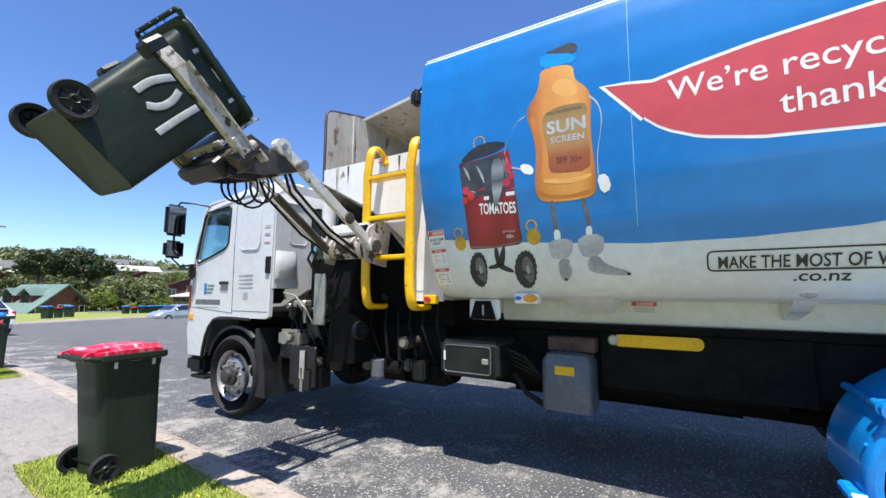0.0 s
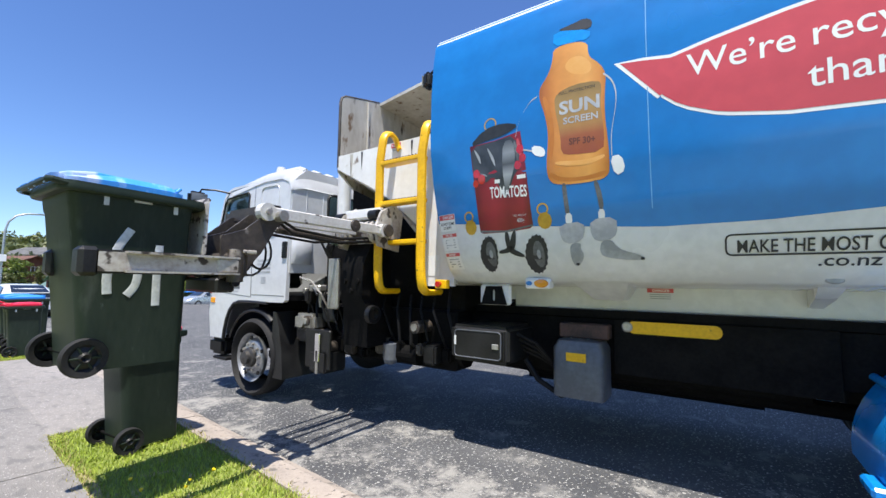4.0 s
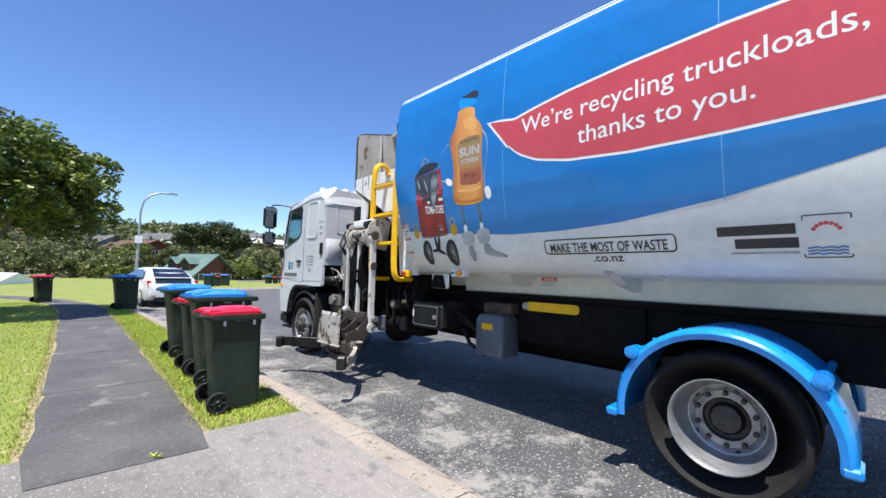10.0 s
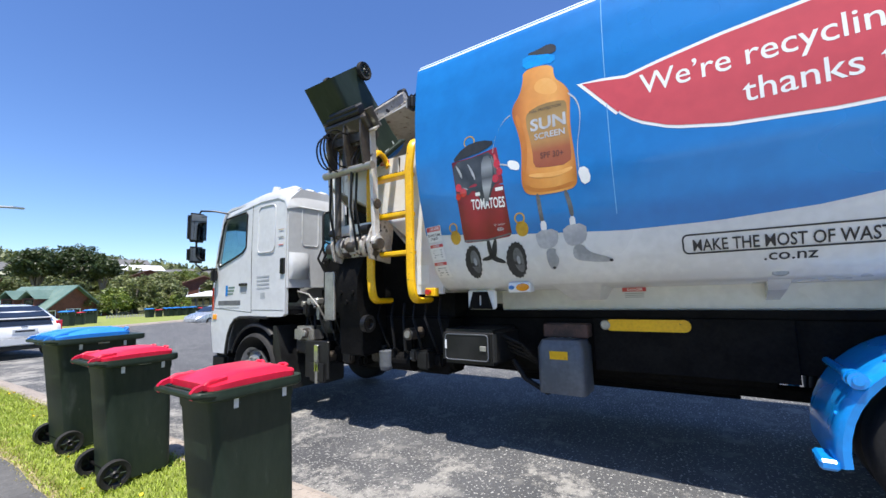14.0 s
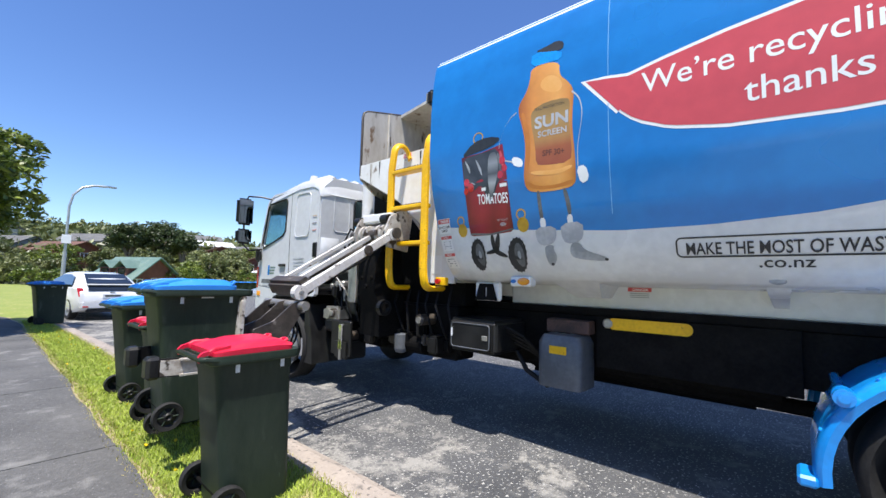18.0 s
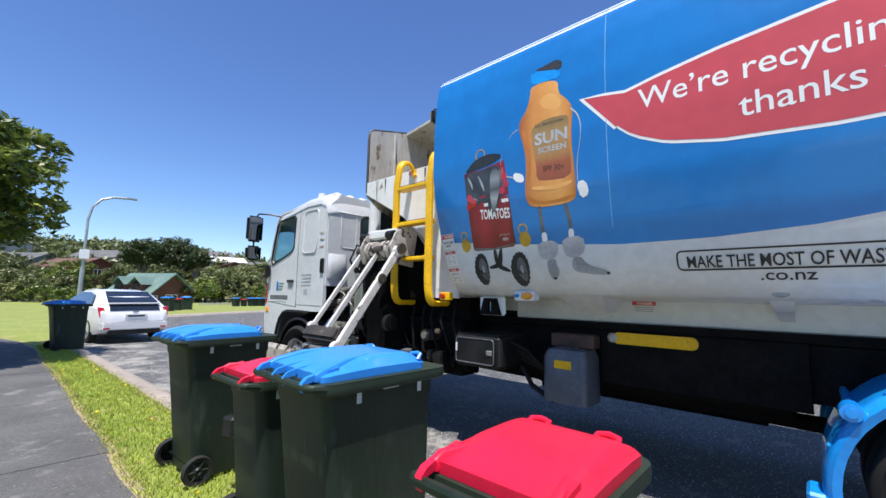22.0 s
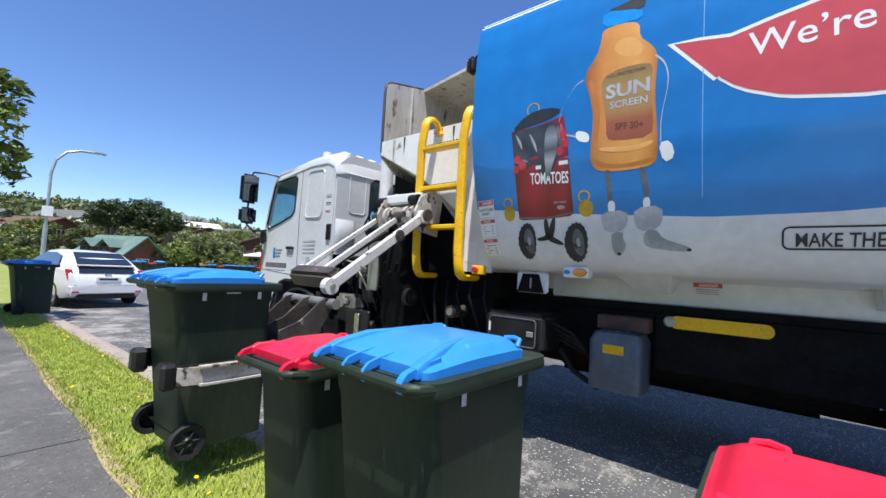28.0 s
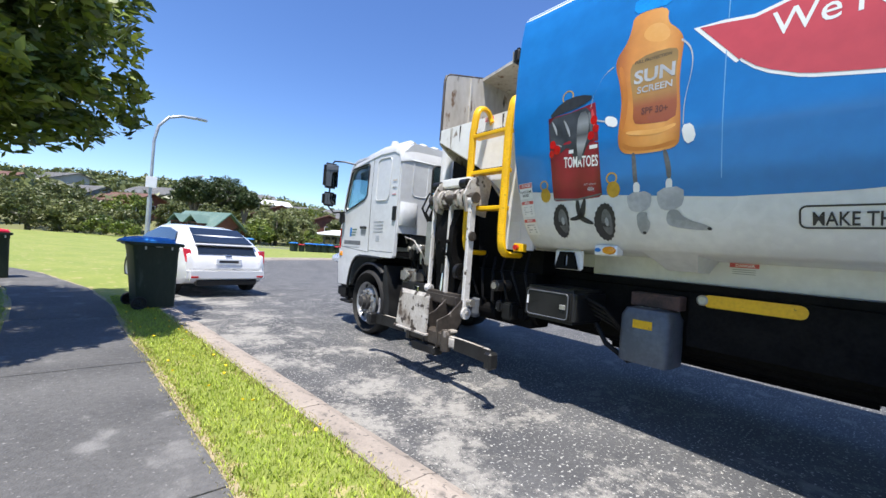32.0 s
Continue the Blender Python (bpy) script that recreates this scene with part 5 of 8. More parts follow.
tube(bm, [(0.62, -3.50, 0.78), (0.60, -3.62, 0.62), (0.66, -3.80, 0.50), (0.80, -4.0, 0.56)], 0.025, 8)
smooth(part("hose", bm, M_BLACK, truck))
for k in range(4):
    bm = bmesh.new()
    tube(bm, [(0.42 + 0.05 * k, -3.50, 1.02 - 0.05 * k), (0.46 + 0.05 * k, -3.66, 0.95 - 0.05 * k), (0.60 + 0.04 * k, -3.74, 0.80 - 0.03 * k)], 0.014, 6)
    smooth(part("hose", bm, M_BLACK, truck))
# lifting eye brackets under the lip
for y in (-3.32,):
    bm = bmesh.new()
    plate(bm, [(y + 0.12, 1.27), (y + 0.07, 1.43), (y - 0.07, 1.43), (y - 0.12, 1.27)], [rounded(0.035, 0.10, 0.016, 3, y, 1.35)], lambda u, v, w: (0.32 + w, u, v), 0.03)
    part("lifting_eye", bm, M_FRAME, truck)
    part("eye_pad", cube((0.352, y - 0.15, 1.265), (0.40, y + 0.15, 1.45), 0.02), M_WHITE, truck)


def wheel(name, x, y, side, dual):
    """A road wheel; side -1 faces the near flank."""
    w = part(name, lathe(bmesh.new(), [(0.285, -0.02 * side), (0.30, 0.135 * -side * -1 * -1), (0.44, 0.14 * side), (0.468, 0.125 * side), (0.482, 0.10 * side), (0.482, -0.10 * side), (0.468, -0.125 * side), (0.44, -0.14 * side), (0.285, -0.13 * side)],
                                     (0, 0, 0), "x", 48), M_TYRE, truck, "worn black truck tyre on a steel rim")
    smooth(w, 35)
    w.matrix_basis = pose(x, y, 0.482)
    o = side
    if dual:
        prof = [(0.302, 0.135 * o), (0.295, 0.12 * o), (0.278, 0.10 * o), (0.268, 0.02 * o), (0.235, -0.05 * o), (0.215, -0.055 * o), (0.120, -0.05 * o), (0.120, -0.02 * o)]
    else:
        prof = [(0.302, 0.135 * o), (0.292, 0.125 * o), (0.272, 0.10 * o), (0.262, 0.06 * o), (0.235, 0.055 * o), (0.210, 0.10 * o), (0.150, 0.125 * o), (0.125, 0.125 * o)]
    if dual:
        smooth(part("wheel_disc", lathe(bmesh.new(), [(0.224, -0.078 * o), (0.20, -0.10 * o), (0.19, -0.09 * o), (0.145, -0.085 * o), (0.138, -0.10 * o)], (0, 0, 0), "x", 36), M_RIM, w, "grey recessed wheel disc"), 35)
        prof = [(0.304, 0.137 * o), (0.297, 0.138 * o), (0.286, 0.12 * o), (0.278, 0.10 * o), (0.270, 0.02 * o), (0.262, -0.03 * o), (0.235, -0.075 * o), (0.222, -0.08 * o)]
    rim = smooth(part("rim", lathe(bmesh.new(), prof, (0, 0, 0), "x", 40), M_RIM, w, "grey steel rim"), 35)
    zf = -0.085 if dual else 0.115
    hub = part("hub", lathe(bmesh.new(), [(0.138, (zf + 0.004) * o), (0.136, (zf - 0.03) * o), (0.12, (zf - 0.035) * o), (0.095, (zf - 0.03) * o), (0.09, (zf + 0.01) * o), (0.0, (zf + 0.02) * o)] if dual else [(0.12, (zf - 0.005) * o), (0.118, (zf + 0.05) * o), (0.085, (zf + 0.065) * o), (0.078, (zf + 0.11) * o), (0.0, (zf + 0.125) * o)], (0, 0, 0), "x", 24), M_HUB, w, "greasy dark hub")
    smooth(hub, 35)
    for k in range(10):
        a = radians(36 * k)
        bm = bmesh.new()
        r = 0.178 if dual else 0.168
        zb = -0.088 if dual else 0.118
        rod(bm, (zb * o, r * math.cos(a), r * math.sin(a)), ((zb + 0.035) * o, r * math.cos(a), r * math.sin(a)), 0.019, 0.016, 6)
        part("nut", bm, M_HUB if dual else M_STEEL, w)
        if k % 2 == 0:
            b2 = radians(36 * k + 18)
            bm = bmesh.new()
            rr = 0.232 if dual else 0.238
            # solid black disc; the shade inside an open hand hole is painted on
            rod(bm, ((zb - 0.006) * o, rr * math.cos(b2), rr * math.sin(b2)), ((zb + 0.006) * o, rr * math.cos(b2), rr * math.sin(b2)), 0.026, n=12)
            part("vent_hole", bm, M_BLACK, w)
    return w


front_wheels = [wheel("front_wheel", 0.235, 0.0, -1, False), wheel("front_wheel", 2.265, 0.0, 1, False)]
rear_wheels = [wheel("rear_wheel", 0.30, -6.27, -1, True), wheel("rear_wheel", 0.62, -6.27, -1, True), wheel("rear_wheel", 1.88, -6.27, 1, True), wheel("rear_wheel", 2.20, -6.27, 1, True)]
part("axle", rod(bmesh.new(), (0.4, 0, 0.482), (2.1, 0, 0.482), 0.07), M_FRAME, truck)
part("axle", rod(bmesh.new(), (0.4, -6.27, 0.482), (2.1, -6.27, 0.482), 0.11), M_FRAME, truck)
bm = bmesh.new()
lathe(bm, [(0.0, -0.22), (0.2, -0.15), (0.25, 0.0), (0.2, 0.15), (0.0, 0.22)], (1.25, -6.27, 0.52), "x", 20)
part("differential", bm, M_FRAME, truck)


def guard(x0, x1, r, y, z, a0, a1, name, material, lip=0.03):
    bm = bmesh.new()
    rings = []
    for k in range(25):
        a = radians(a0 + (a1 - a0) * k / 24)
        c, s = math.cos(a), math.sin(a)
        sec = [(x0, r - lip), (x0 - 0.012, r - 0.012), (x0, r + 0.008), (x0 + 0.03, r + 0.022), (x0 + 0.10, r + 0.026), (x1, r + 0.022), (x1, r + 0.004), (x0 + 0.10, r + 0.008), (x0 + 0.03, r)]
        rings.append([(u, y + q * c, z + q * s) for u, q in sec])
    loft(bm, rings)
    return smooth(part(name, bm, material, truck, "bright blue plastic wheel guard" if material is M_FENDER else ""), 45)


fend = guard(0.10, 0.78, 0.63, -6.27, 0.47, -5, 185, "mudguard", M_FENDER, 0.05)
guard(1.72, 2.40, 0.63, -6.27, 0.47, -5, 185, "mudguard", M_FENDER, 0.05)
for a in (40, 140):
    bm = bmesh.new()
    c, s = math.cos(radians(a)), math.sin(radians(a))
    rod(bm, (0.06, -6.27 + 0.68 * c, 0.47 + 0.66 * s), (0.80, -6.27 + 0.68 * c, 0.47 + 0.66 * s), 0.026, n=10)
    for x in (0.07, 0.15):
        rod(bm, (x, -6.27 + 0.68 * c, 0.47 + 0.66 * s), (x + 0.045, -6.27 + 0.68 * c, 0.47 + 0.66 * s), 0.046, n=14)
    smooth(part("stay", bm, M_FENDER, fend))
for k in range(9):
    a = radians(20 + 17 * k)
    bm = bmesh.new()
    rod(bm, (0.16, -6.27 + 0.650 * math.cos(a), 0.47 + 0.650 * math.sin(a)), (0.16, -6.27 + 0.664 * math.cos(a), 0.47 + 0.664 * math.sin(a)), 0.012, n=8)
    part("bolt", bm, M_FENDER, fend)
for y0 in (-5.60, -6.90):
    part("end_bracket", cube((0.085, y0 - 0.04, 0.395), (0.30, y0 + 0.05, 0.455), 0.015), M_FENDER, fend)

# cab
CX0, CX1 = 0.10, 2.38
ARCH = [(-0.30, 1.185), (0.10, 1.19), (0.34, 1.185), (0.47, 1.15), (0.57, 1.06), (0.64, 0.93), (0.68, 0.79), (0.70, 0.66)]
side_line = [(1.02, 0.66), (1.09, 1.0), (1.08, 1.62), (1.02, 2.0), (0.88, 2.60), (0.81, 2.70), (0.66, 2.75), (-0.48, 2.78), (-0.62, 2.74), (-0.67, 2.66), (-0.67, 1.22), (-0.62, 1.19)] + ARCH
win = [(0.95, 1.97), (0.83, 2.52), (0.76, 2.60), (0.25, 2.635), (0.215, 2.60), (0.215, 2.14), (0.29, 2.07), (0.52, 2.00), (0.90, 1.90)]
cab = truck
bm = bmesh.new()
plate(bm, side_line, [win], lambda u, v, w: (CX0 + 0.03 * max(0.0, v - 2.0) ** 1.5 + w, u, v), 0.05)
cab_side = part("side_panel", bm, M_CABW, cab, "white cab side with door")
bm = bmesh.new()
plate(bm, side_line, [win], lambda u, v, w: (CX1 - 0.03 * max(0.0, v - 2.0) ** 1.5 - w, u, v), 0.05)
part("side_panel", bm, M_CABW, cab)
REARW = rounded(1.16, 0.60, 0.08, 3, 1.26, 2.31)
bm = bmesh.new()
plate(bm, [(CX0 + 0.03, 1.55), (CX0 + 0.03, 2.5), (CX0 + 0.07, 2.72), (CX0 + 0.22, 2.86), (CX1 - 0.22, 2.86), (CX1 - 0.07, 2.72), (CX1 - 0.03, 2.5), (CX1 - 0.03, 1.55)], [REARW], lambda u, v, w: (u, -0.685 + w, v), 0.04)
part("rear_panel", bm, M_CABW, cab, "white cab rear wall with window")
part("rear_glass", cube((0.66, -0.672, 2.0), (1.86, -0.668, 2.62)), M_GLASS, cab, "cab rear window").visible_shadow = False
# roof with a raised brow and cross ribs
bm = bmesh.new()
prof = [(0.90, 2.58), (0.82, 2.70), (0.64, 2.785), (0.15, 2.855), (-0.12, 2.89), (-0.50, 2.885), (-0.63, 2.83), (-0.69, 2.72)]
rings = []
for y, z in prof:
    rings.append([(CX0 + 0.008, y, z - 0.16), (CX0 + 0.016, y, z - 0.10), (CX0 + 0.05, y, z - 0.045), (CX0 + 0.12, y, z - 0.01), (CX0 + 0.27, y, z + 0.018), (1.24, y, z + 0.04), (CX1 - 0.27, y, z + 0.018), (CX1 - 0.12, y, z - 0.01), (CX1 - 0.05, y, z - 0.045), (CX1 - 0.016, y, z - 0.10), (CX1 - 0.008, y, z - 0.16),
                  (CX1 - 0.2, y - 0.01, z - 0.11), (1.24, y - 0.01, z - 0.10), (CX0 + 0.2, y - 0.01, z - 0.11)])
loft(bm, rings)
smooth(part("roof", bm, M_CABW, cab, "white ribbed cab roof"), 50)
for k in range(9):
    x = 0.36 + 0.22 * k
    bm = bmesh.new()
    tube(bm, [(x, 0.3, 2.87), (x, -0.12, 2.922), (x, -0.48, 2.918), (x, -0.60, 2.87)], 0.04, 8, 0.6)
    smooth(part("roof_rib", bm, M_CABW, cab))
bm = bmesh.new()
rod(bm, (0.31, -0.16, 2.88), (0.31, -0.16, 2.965), 0.07, 0.05, 14)
smooth(part("roof_vent", bm, M_CABW, cab))
# front, floor and inside
bm = bmesh.new()
rings = []
for x, s in ((CX0 + 0.01, 0.10), (CX0 + 0.12, 0.02), (1.24, -0.06), (CX1 - 0.12, 0.02), (CX1 - 0.01, 0.10)):
    rings.append([(x, 1.09 - s, 0.66), (x, 1.16 - s, 1.0), (x, 1.15 - s, 1.62), (x, 1.10 - s, 1.95), (x, 1.05 - s, 1.95), (x, 1.09 - s, 1.62), (x, 1.10 - s, 1.0), (x, 1.03 - s, 0.66)])
loft(bm, rings)
smooth(part("front_panel", bm, M_CABW, cab, "white cab front"), 50)
bm = bmesh.new()
loft(bm, [[(x, 1.07 - s, 1.93), (x, 0.88 - s, 2.60), (x, 0.865 - s, 2.60), (x, 1.055 - s, 1.93)] for x, s in ((CX0 + 0.06, 0.06), (1.24, -0.04), (CX1 - 0.06, 0.06))])
smooth(part("windscreen", bm, M_GLASS, cab, "curved windscreen")).visible_shadow = False
part("door_glass", plate(bmesh.new(), win, [], lambda u, v, w: (CX0 + 0.032 + 0.03 * max(0.0, v - 2.0) ** 1.5 + w, u, v), 0.005), M_GLASS, cab, "tinted door window").visible_shadow = False
part("door_glass", plate(bmesh.new(), win, [], lambda u, v, w: (CX1 - 0.032 - 0.03 * max(0.0, v - 2.0) ** 1.5 - w, u, v), 0.005), M_GLASS, cab).visible_shadow = False
part("floor", cube((CX0 + 0.06, -0.64, 1.21), (CX1 - 0.06, 0.98, 1.27)), M_BLACK, cab)
part("dashboard", cube((CX0 + 0.08, 0.76, 1.6), (CX1 - 0.08, 1.02, 1.96), 0.05), M_PLASTIC, cab)
for x in (0.55, 1.85):
    part("seat", cube((x - 0.25, -0.1, 1.35), (x + 0.25, 0.42, 1.6), 0.06), M_SEAT, cab)
    part("seat_back", cube((x - 0.24, -0.28, 1.55), (x + 0.24, -0.1, 2.3), 0.06), M_SEAT, cab)
bm = bmesh.new()
tube(bm, [(0.62 + 0.21 * math.cos(a), 0.58 + 0.12 * math.sin(a), 2.0 + 0.17 * math.sin(a)) for a in np.linspace(0, 2 * math.pi, 25)], 0.016, 7)
smooth(part("steering_wheel", bm, M_PLASTIC, cab))
part("bumper", cube((CX0 + 0.02, 0.71, 0.42), (CX1 - 0.02, 1.10, 0.655), 0.05, seg=2), M_BLACK, cab, "black front bumper")
part("side_step", cube((0.12, 0.62, 0.36), (0.30, 0.96, 0.40), 0.01), M_BLACK, cab)
part("marker_lamp", cube((CX0 - 0.012, 0.94, 1.13), (CX0 + 0.05, 1.05, 1.21), 0.01), M_AMBER, cab)
part("door_trim", cube((CX0 - 0.004, 1.03, 1.26), (CX0 + 0.02, 1.088, 1.60), 0.006), M_REDLENS, cab)
# door shut lines, pressed panels, vents and handle
def seam(points, w=0.007, material=None, x=CX0):
    bm = bmesh.new()
    tube(bm, [(x + 0.03 * max(0.0, z - 2.0) ** 1.5 - 0.001, y, z) for y, z in points], w / 2, 5)
    return part("shut_line", bm, material or M_BLACK, cab)
seam([(0.09, 2.74), (0.08, 2.0), (0.06, 1.24)])
seam([(0.09, 2.74), (0.70, 2.70), (0.83, 2.60), (0.985, 1.96), (1.02, 1.30)])
seam([(1.02, 1.30), (0.06, 1.24)], 0.005)
for k in range(len(ARCH) - 1):
    (ya, za), (yb, zb) = ARCH[k], ARCH[k + 1]
    part("arch_lip", rod(bmesh.new(), (CX0 + 0.012, ya, za - 0.012), (CX0 + 0.012, yb, zb - 0.012), 0.022, n=8), M_PLASTIC, cab)
seam([(0.06, 1.27), (-0.64, 1.27)], 0.005)
window_line = win + win[:1]
seam(window_line, 0.03, M_PLASTIC)
for y0, y1, z0, z1 in ((-0.06, -0.44, 2.03, 2.66),):
    bm = bmesh.new()
    line = rounded(abs(y1 - y0), z1 - z0, 0.07, 4, (y0 + y1) / 2, (z0 + z1) / 2)
    tube(bm, [(CX0 + 0.03 * max(0.0, v - 2.0) ** 1.5 - 0.004, u, v) for u, v in line + line[:1]], 0.007, 6)
    smooth(part("pressed_panel", bm, M_CABW, cab))
vent = part("side_vent", cube((CX0 - 0.014, -0.575, 1.725), (CX0 + 0.02, -0.66, 1.93), 0.008), M_PLASTIC, cab, "black cab air vent")
for k in range(7):
    part("slat", cube((CX0 - 0.020, -0.583, 1.738 + 0.026 * k), (CX0 - 0.010, -0.652, 1.750 + 0.026 * k)), M_BLACK, vent)
for k in range(3):
    part("label_bar", cube((CX0 - 0.003 + 0.004, -0.52, 2.10 + 0.10 * k), (CX0 + 0.006, -0.62, 2.108 + 0.10 * k)), [M_RED, M_BLACKV, M_TAN][k], cab)
hnd = part("door_handle", cube((CX0 - 0.03, 0.16, 1.60), (CX0 + 0.0, 0.34, 1.64), 0.008), M_PLASTIC, cab, "black door handle")
# flat grey plate laid on the door below the handle, with no real hollow
part("handle_recess", cube((CX0 - 0.004, 0.18, 1.50), (CX0 + 0.002, 0.32, 1.59), 0.002), M_GREYW, cab)
for k, (y0, y1, z0, z1, mt) in enumerate([(0.91, 0.33, 1.34, 1.405, M_PIPEV), (0.88, 0.36, 1.30, 1.312, M_GREYV), (0.66, 0.50, 1.53, 1.555, M_ROOFG), (0.68, 0.52, 1.485, 1.51, M_ROOFG), (0.72, 0.66, 1.47, 1.62, M_BLUE), (0.64, 0.48, 1.575, 1.60, M_ROOFG)]):
    part("name_bar", cube((CX0 - 0.003, y0, z0), (CX0 + 0.0, y1, z1), 0.001), mt, cab)
for k in range(4):
    part("name_bar", cube((CX0 - 0.003, -0.06, 1.55 + 0.05 * k), (CX0 + 0.0, -0.34, 1.572 + 0.05 * k), 0.001), M_GREYV, cab)
part("name_bar", cube((CX0 - 0.003, -0.15, 1.42), (CX0 + 0.0, -0.25, 1.50), 0.001), M_GREYV, cab)
# pressed shelf on the rear wall
bm = bmesh.new()
loft(bm, [[(0.14, -0.69, z), (0.44, -0.69, z), (0.40, -0.69 - k, z), (0.18, -0.69 - k, z)] for z, k in ((2.0, 0.005), (1.92, 0.045), (1.78, 0.06), (1.66, 0.01))])
smooth(part("rear_bulge", bm, M_CABW, cab), 60)
bm = bmesh.new()
line = rounded(0.26, 0.52, 0.05, 3, 0.47, 2.36)
tube(bm, [(u, -0.686, v) for u, v in line + line[:1]], 0.007, 6)
smooth(part("pressed_panel", bm, M_CABW, cab))
bm = bmesh.new()
tube(bm, [(u, -0.69, v) for u, v in REARW + REARW[:1]], 0.018, 6)
smooth(part("window_seal", bm, M_PLASTIC, cab))
# mirrors
bm = bmesh.new()
tube(bm, [(0.14, 0.74, 2.68), (-0.02, 0.84, 2.71), (-0.16, 0.96, 2.71), (-0.20, 0.985, 2.62), (-0.20, 0.985, 1.94), (-0.10, 0.98, 1.85), (0.10, 0.97, 1.88)], 0.014, 8)
mirror_arm = smooth(part("mirror_arm", bm, M_PLASTIC, cab, "black tubular mirror arm"))
for z0, z1, w in ((2.25, 2.67, 0.125), (1.95, 2.185, 0.12)):
    h = part("mirror_housing", cube((-0.20 - w, 0.93, z0), (-0.20 + w, 1.04, z1), 0.04, seg=3), M_PLASTIC, truck, "black mirror housing")
    part("mirror_glass", cube((-0.20 - w + 0.02, 0.924, z0 + 0.025), (-0.20 + w - 0.02, 0.929, z1 - 0.025)), M_MIRROR, h)
part("lower_mirror", cube((0.0, 0.90, 1.67), (0.085, 0.99, 1.88), 0.03, seg=2), M_PLASTIC, cab)
# wheel arch flaps and engine-side gear behind the cab
guard(0.12, 0.55, 0.60, 0.0, 0.48, 20, 128, "arch_liner", M_PLASTIC, 0.03)
bm = bmesh.new()
loft(bm, [[(0.13, -0.40, z + 0.9), (0.60, -0.40, z + 0.9), (0.60, -0.46 - d, z + 0.9), (0.13, -0.46 - d, z + 0.9)] for z, d in ((0.17, 0.0), (0.0, 0.06), (-0.3, 0.14), (-0.62, 0.17))])
smooth(part("mudflap", bm, M_PLASTIC, truck, "black rubber mudflap"), 50)
for k, (lo, hi, mt, nm) in enumerate([
        ((0.30, -0.95, 0.72), (0.62, -0.62, 0.98), M_GREASE, "filter_housing"), ((0.26, -1.18, 0.55), (0.60, -0.86, 0.86), M_FRAME, "battery_tray"),
        ((0.34, -1.30, 0.98), (0.58, -1.04, 1.16), M_PLASTIC, "reservoir"), ((0.70, -1.0, 0.9), (1.7, -0.62, 1.55), M_FRAME, "engine_block"),
        ((0.75, -2.4, 0.60), (1.7, -1.1, 1.1), M_FRAME, "gearbox"), ((0.36, -1.28, 1.36), (0.42, -1.20, 1.44), M_STEEL, "bracket"), ((0.30, -0.86, 1.18), (0.46, -0.74, 1.36), M_PLASTIC, "air_dryer")]):
    part(nm, cube(lo, hi, 0.03, seg=2), mt, truck)
for k in range(6):
    bm = bmesh.new()
    y0 = -0.75 - 0.16 * k
    tube(bm, [(0.40 + 0.03 * k, y0, 1.42 - 0.02 * k), (0.36 + 0.05 * (k % 3), y0 - 0.05, 1.22), (0.42, y0 - 0.10, 1.0), (0.55, y0 - 0.02, 0.86)], 0.016, 7)
    smooth(part("hose", bm, M_BLACK, truck))
bm = bmesh.new()
rod(bm, (0.40, -0.95, 1.40), (0.40, -0.95, 1.14), 0.03, n=10)
rod(bm, (0.40, -0.95, 1.30), (0.62, -0.95, 1.30), 0.02, n=8)
part("valve_block", bm, M_STEEL, truck)
part("brake_chamber", rod(bmesh.new(), (0.45, -2.45, 0.72), (0.45, -2.18, 0.72), 0.10, n=18), M_FRAME, truck)
part("air_tank", rod(bmesh.new(), (0.62, -2.9, 0.78), (0.62, -1.9, 0.78), 0.15, n=20), M_FRAME, truck)
part("exhaust_pipe", rod(bmesh.new(), (0.80, -0.86, 1.2), (0.80, -0.86, 2.95), 0.09, n=18), M_WHITE, truck, "white exhaust cover")

# black infill blocks added to darken the hopper gap, and gear beside the engine
bm = bmesh.new()
loft(bm, [[(0.62, -1.22, 1.18), (1.95, -1.22, 1.18), (1.95, -1.22, 2.28), (0.62, -1.22, 2.60)], [(0.60, -2.0, 1.18), (1.95, -2.0, 1.18), (1.95, -2.0, 1.84), (0.60, -2.0, 2.24)], [(0.55, F, 1.18), (1.95, F, 1.18), (1.95, F, 1.42), (0.55, F, 1.42)]])
part("packer_housing", bm, M_FRAME, truck, "black infill block under the hopper, added to darken the gap")
part("engine_tunnel", cube((0.62, -1.22, 1.18), (1.90, -0.74, 1.95), 0.04), M_FRAME, truck)
part("under_tray", cube((0.48, -2.85, 0.60), (0.80, -0.72, 1.18), 0.02), M_FRAME, truck)
rng_gear = random.Random(11)
for k in range(16):
    y = -0.72 - 0.135 * k
    z = 0.62 + 0.16 * rng_gear.random()
    x = 0.30 + 0.12 * rng_gear.random()
    s = 0.05 + 0.07 * rng_gear.random()
    lo, hi = (x, y - s, z), (x + 0.20, y + s * 0.4, z + s * 1.8)
    part(("valve_box", "pump_housing", "junction_box", "bracket_plate")[k % 4], cube(lo, hi, 0.02, seg=2), (M_FRAME, M_GREASE, M_PLASTIC, M_FRAME)[k % 4], truck)
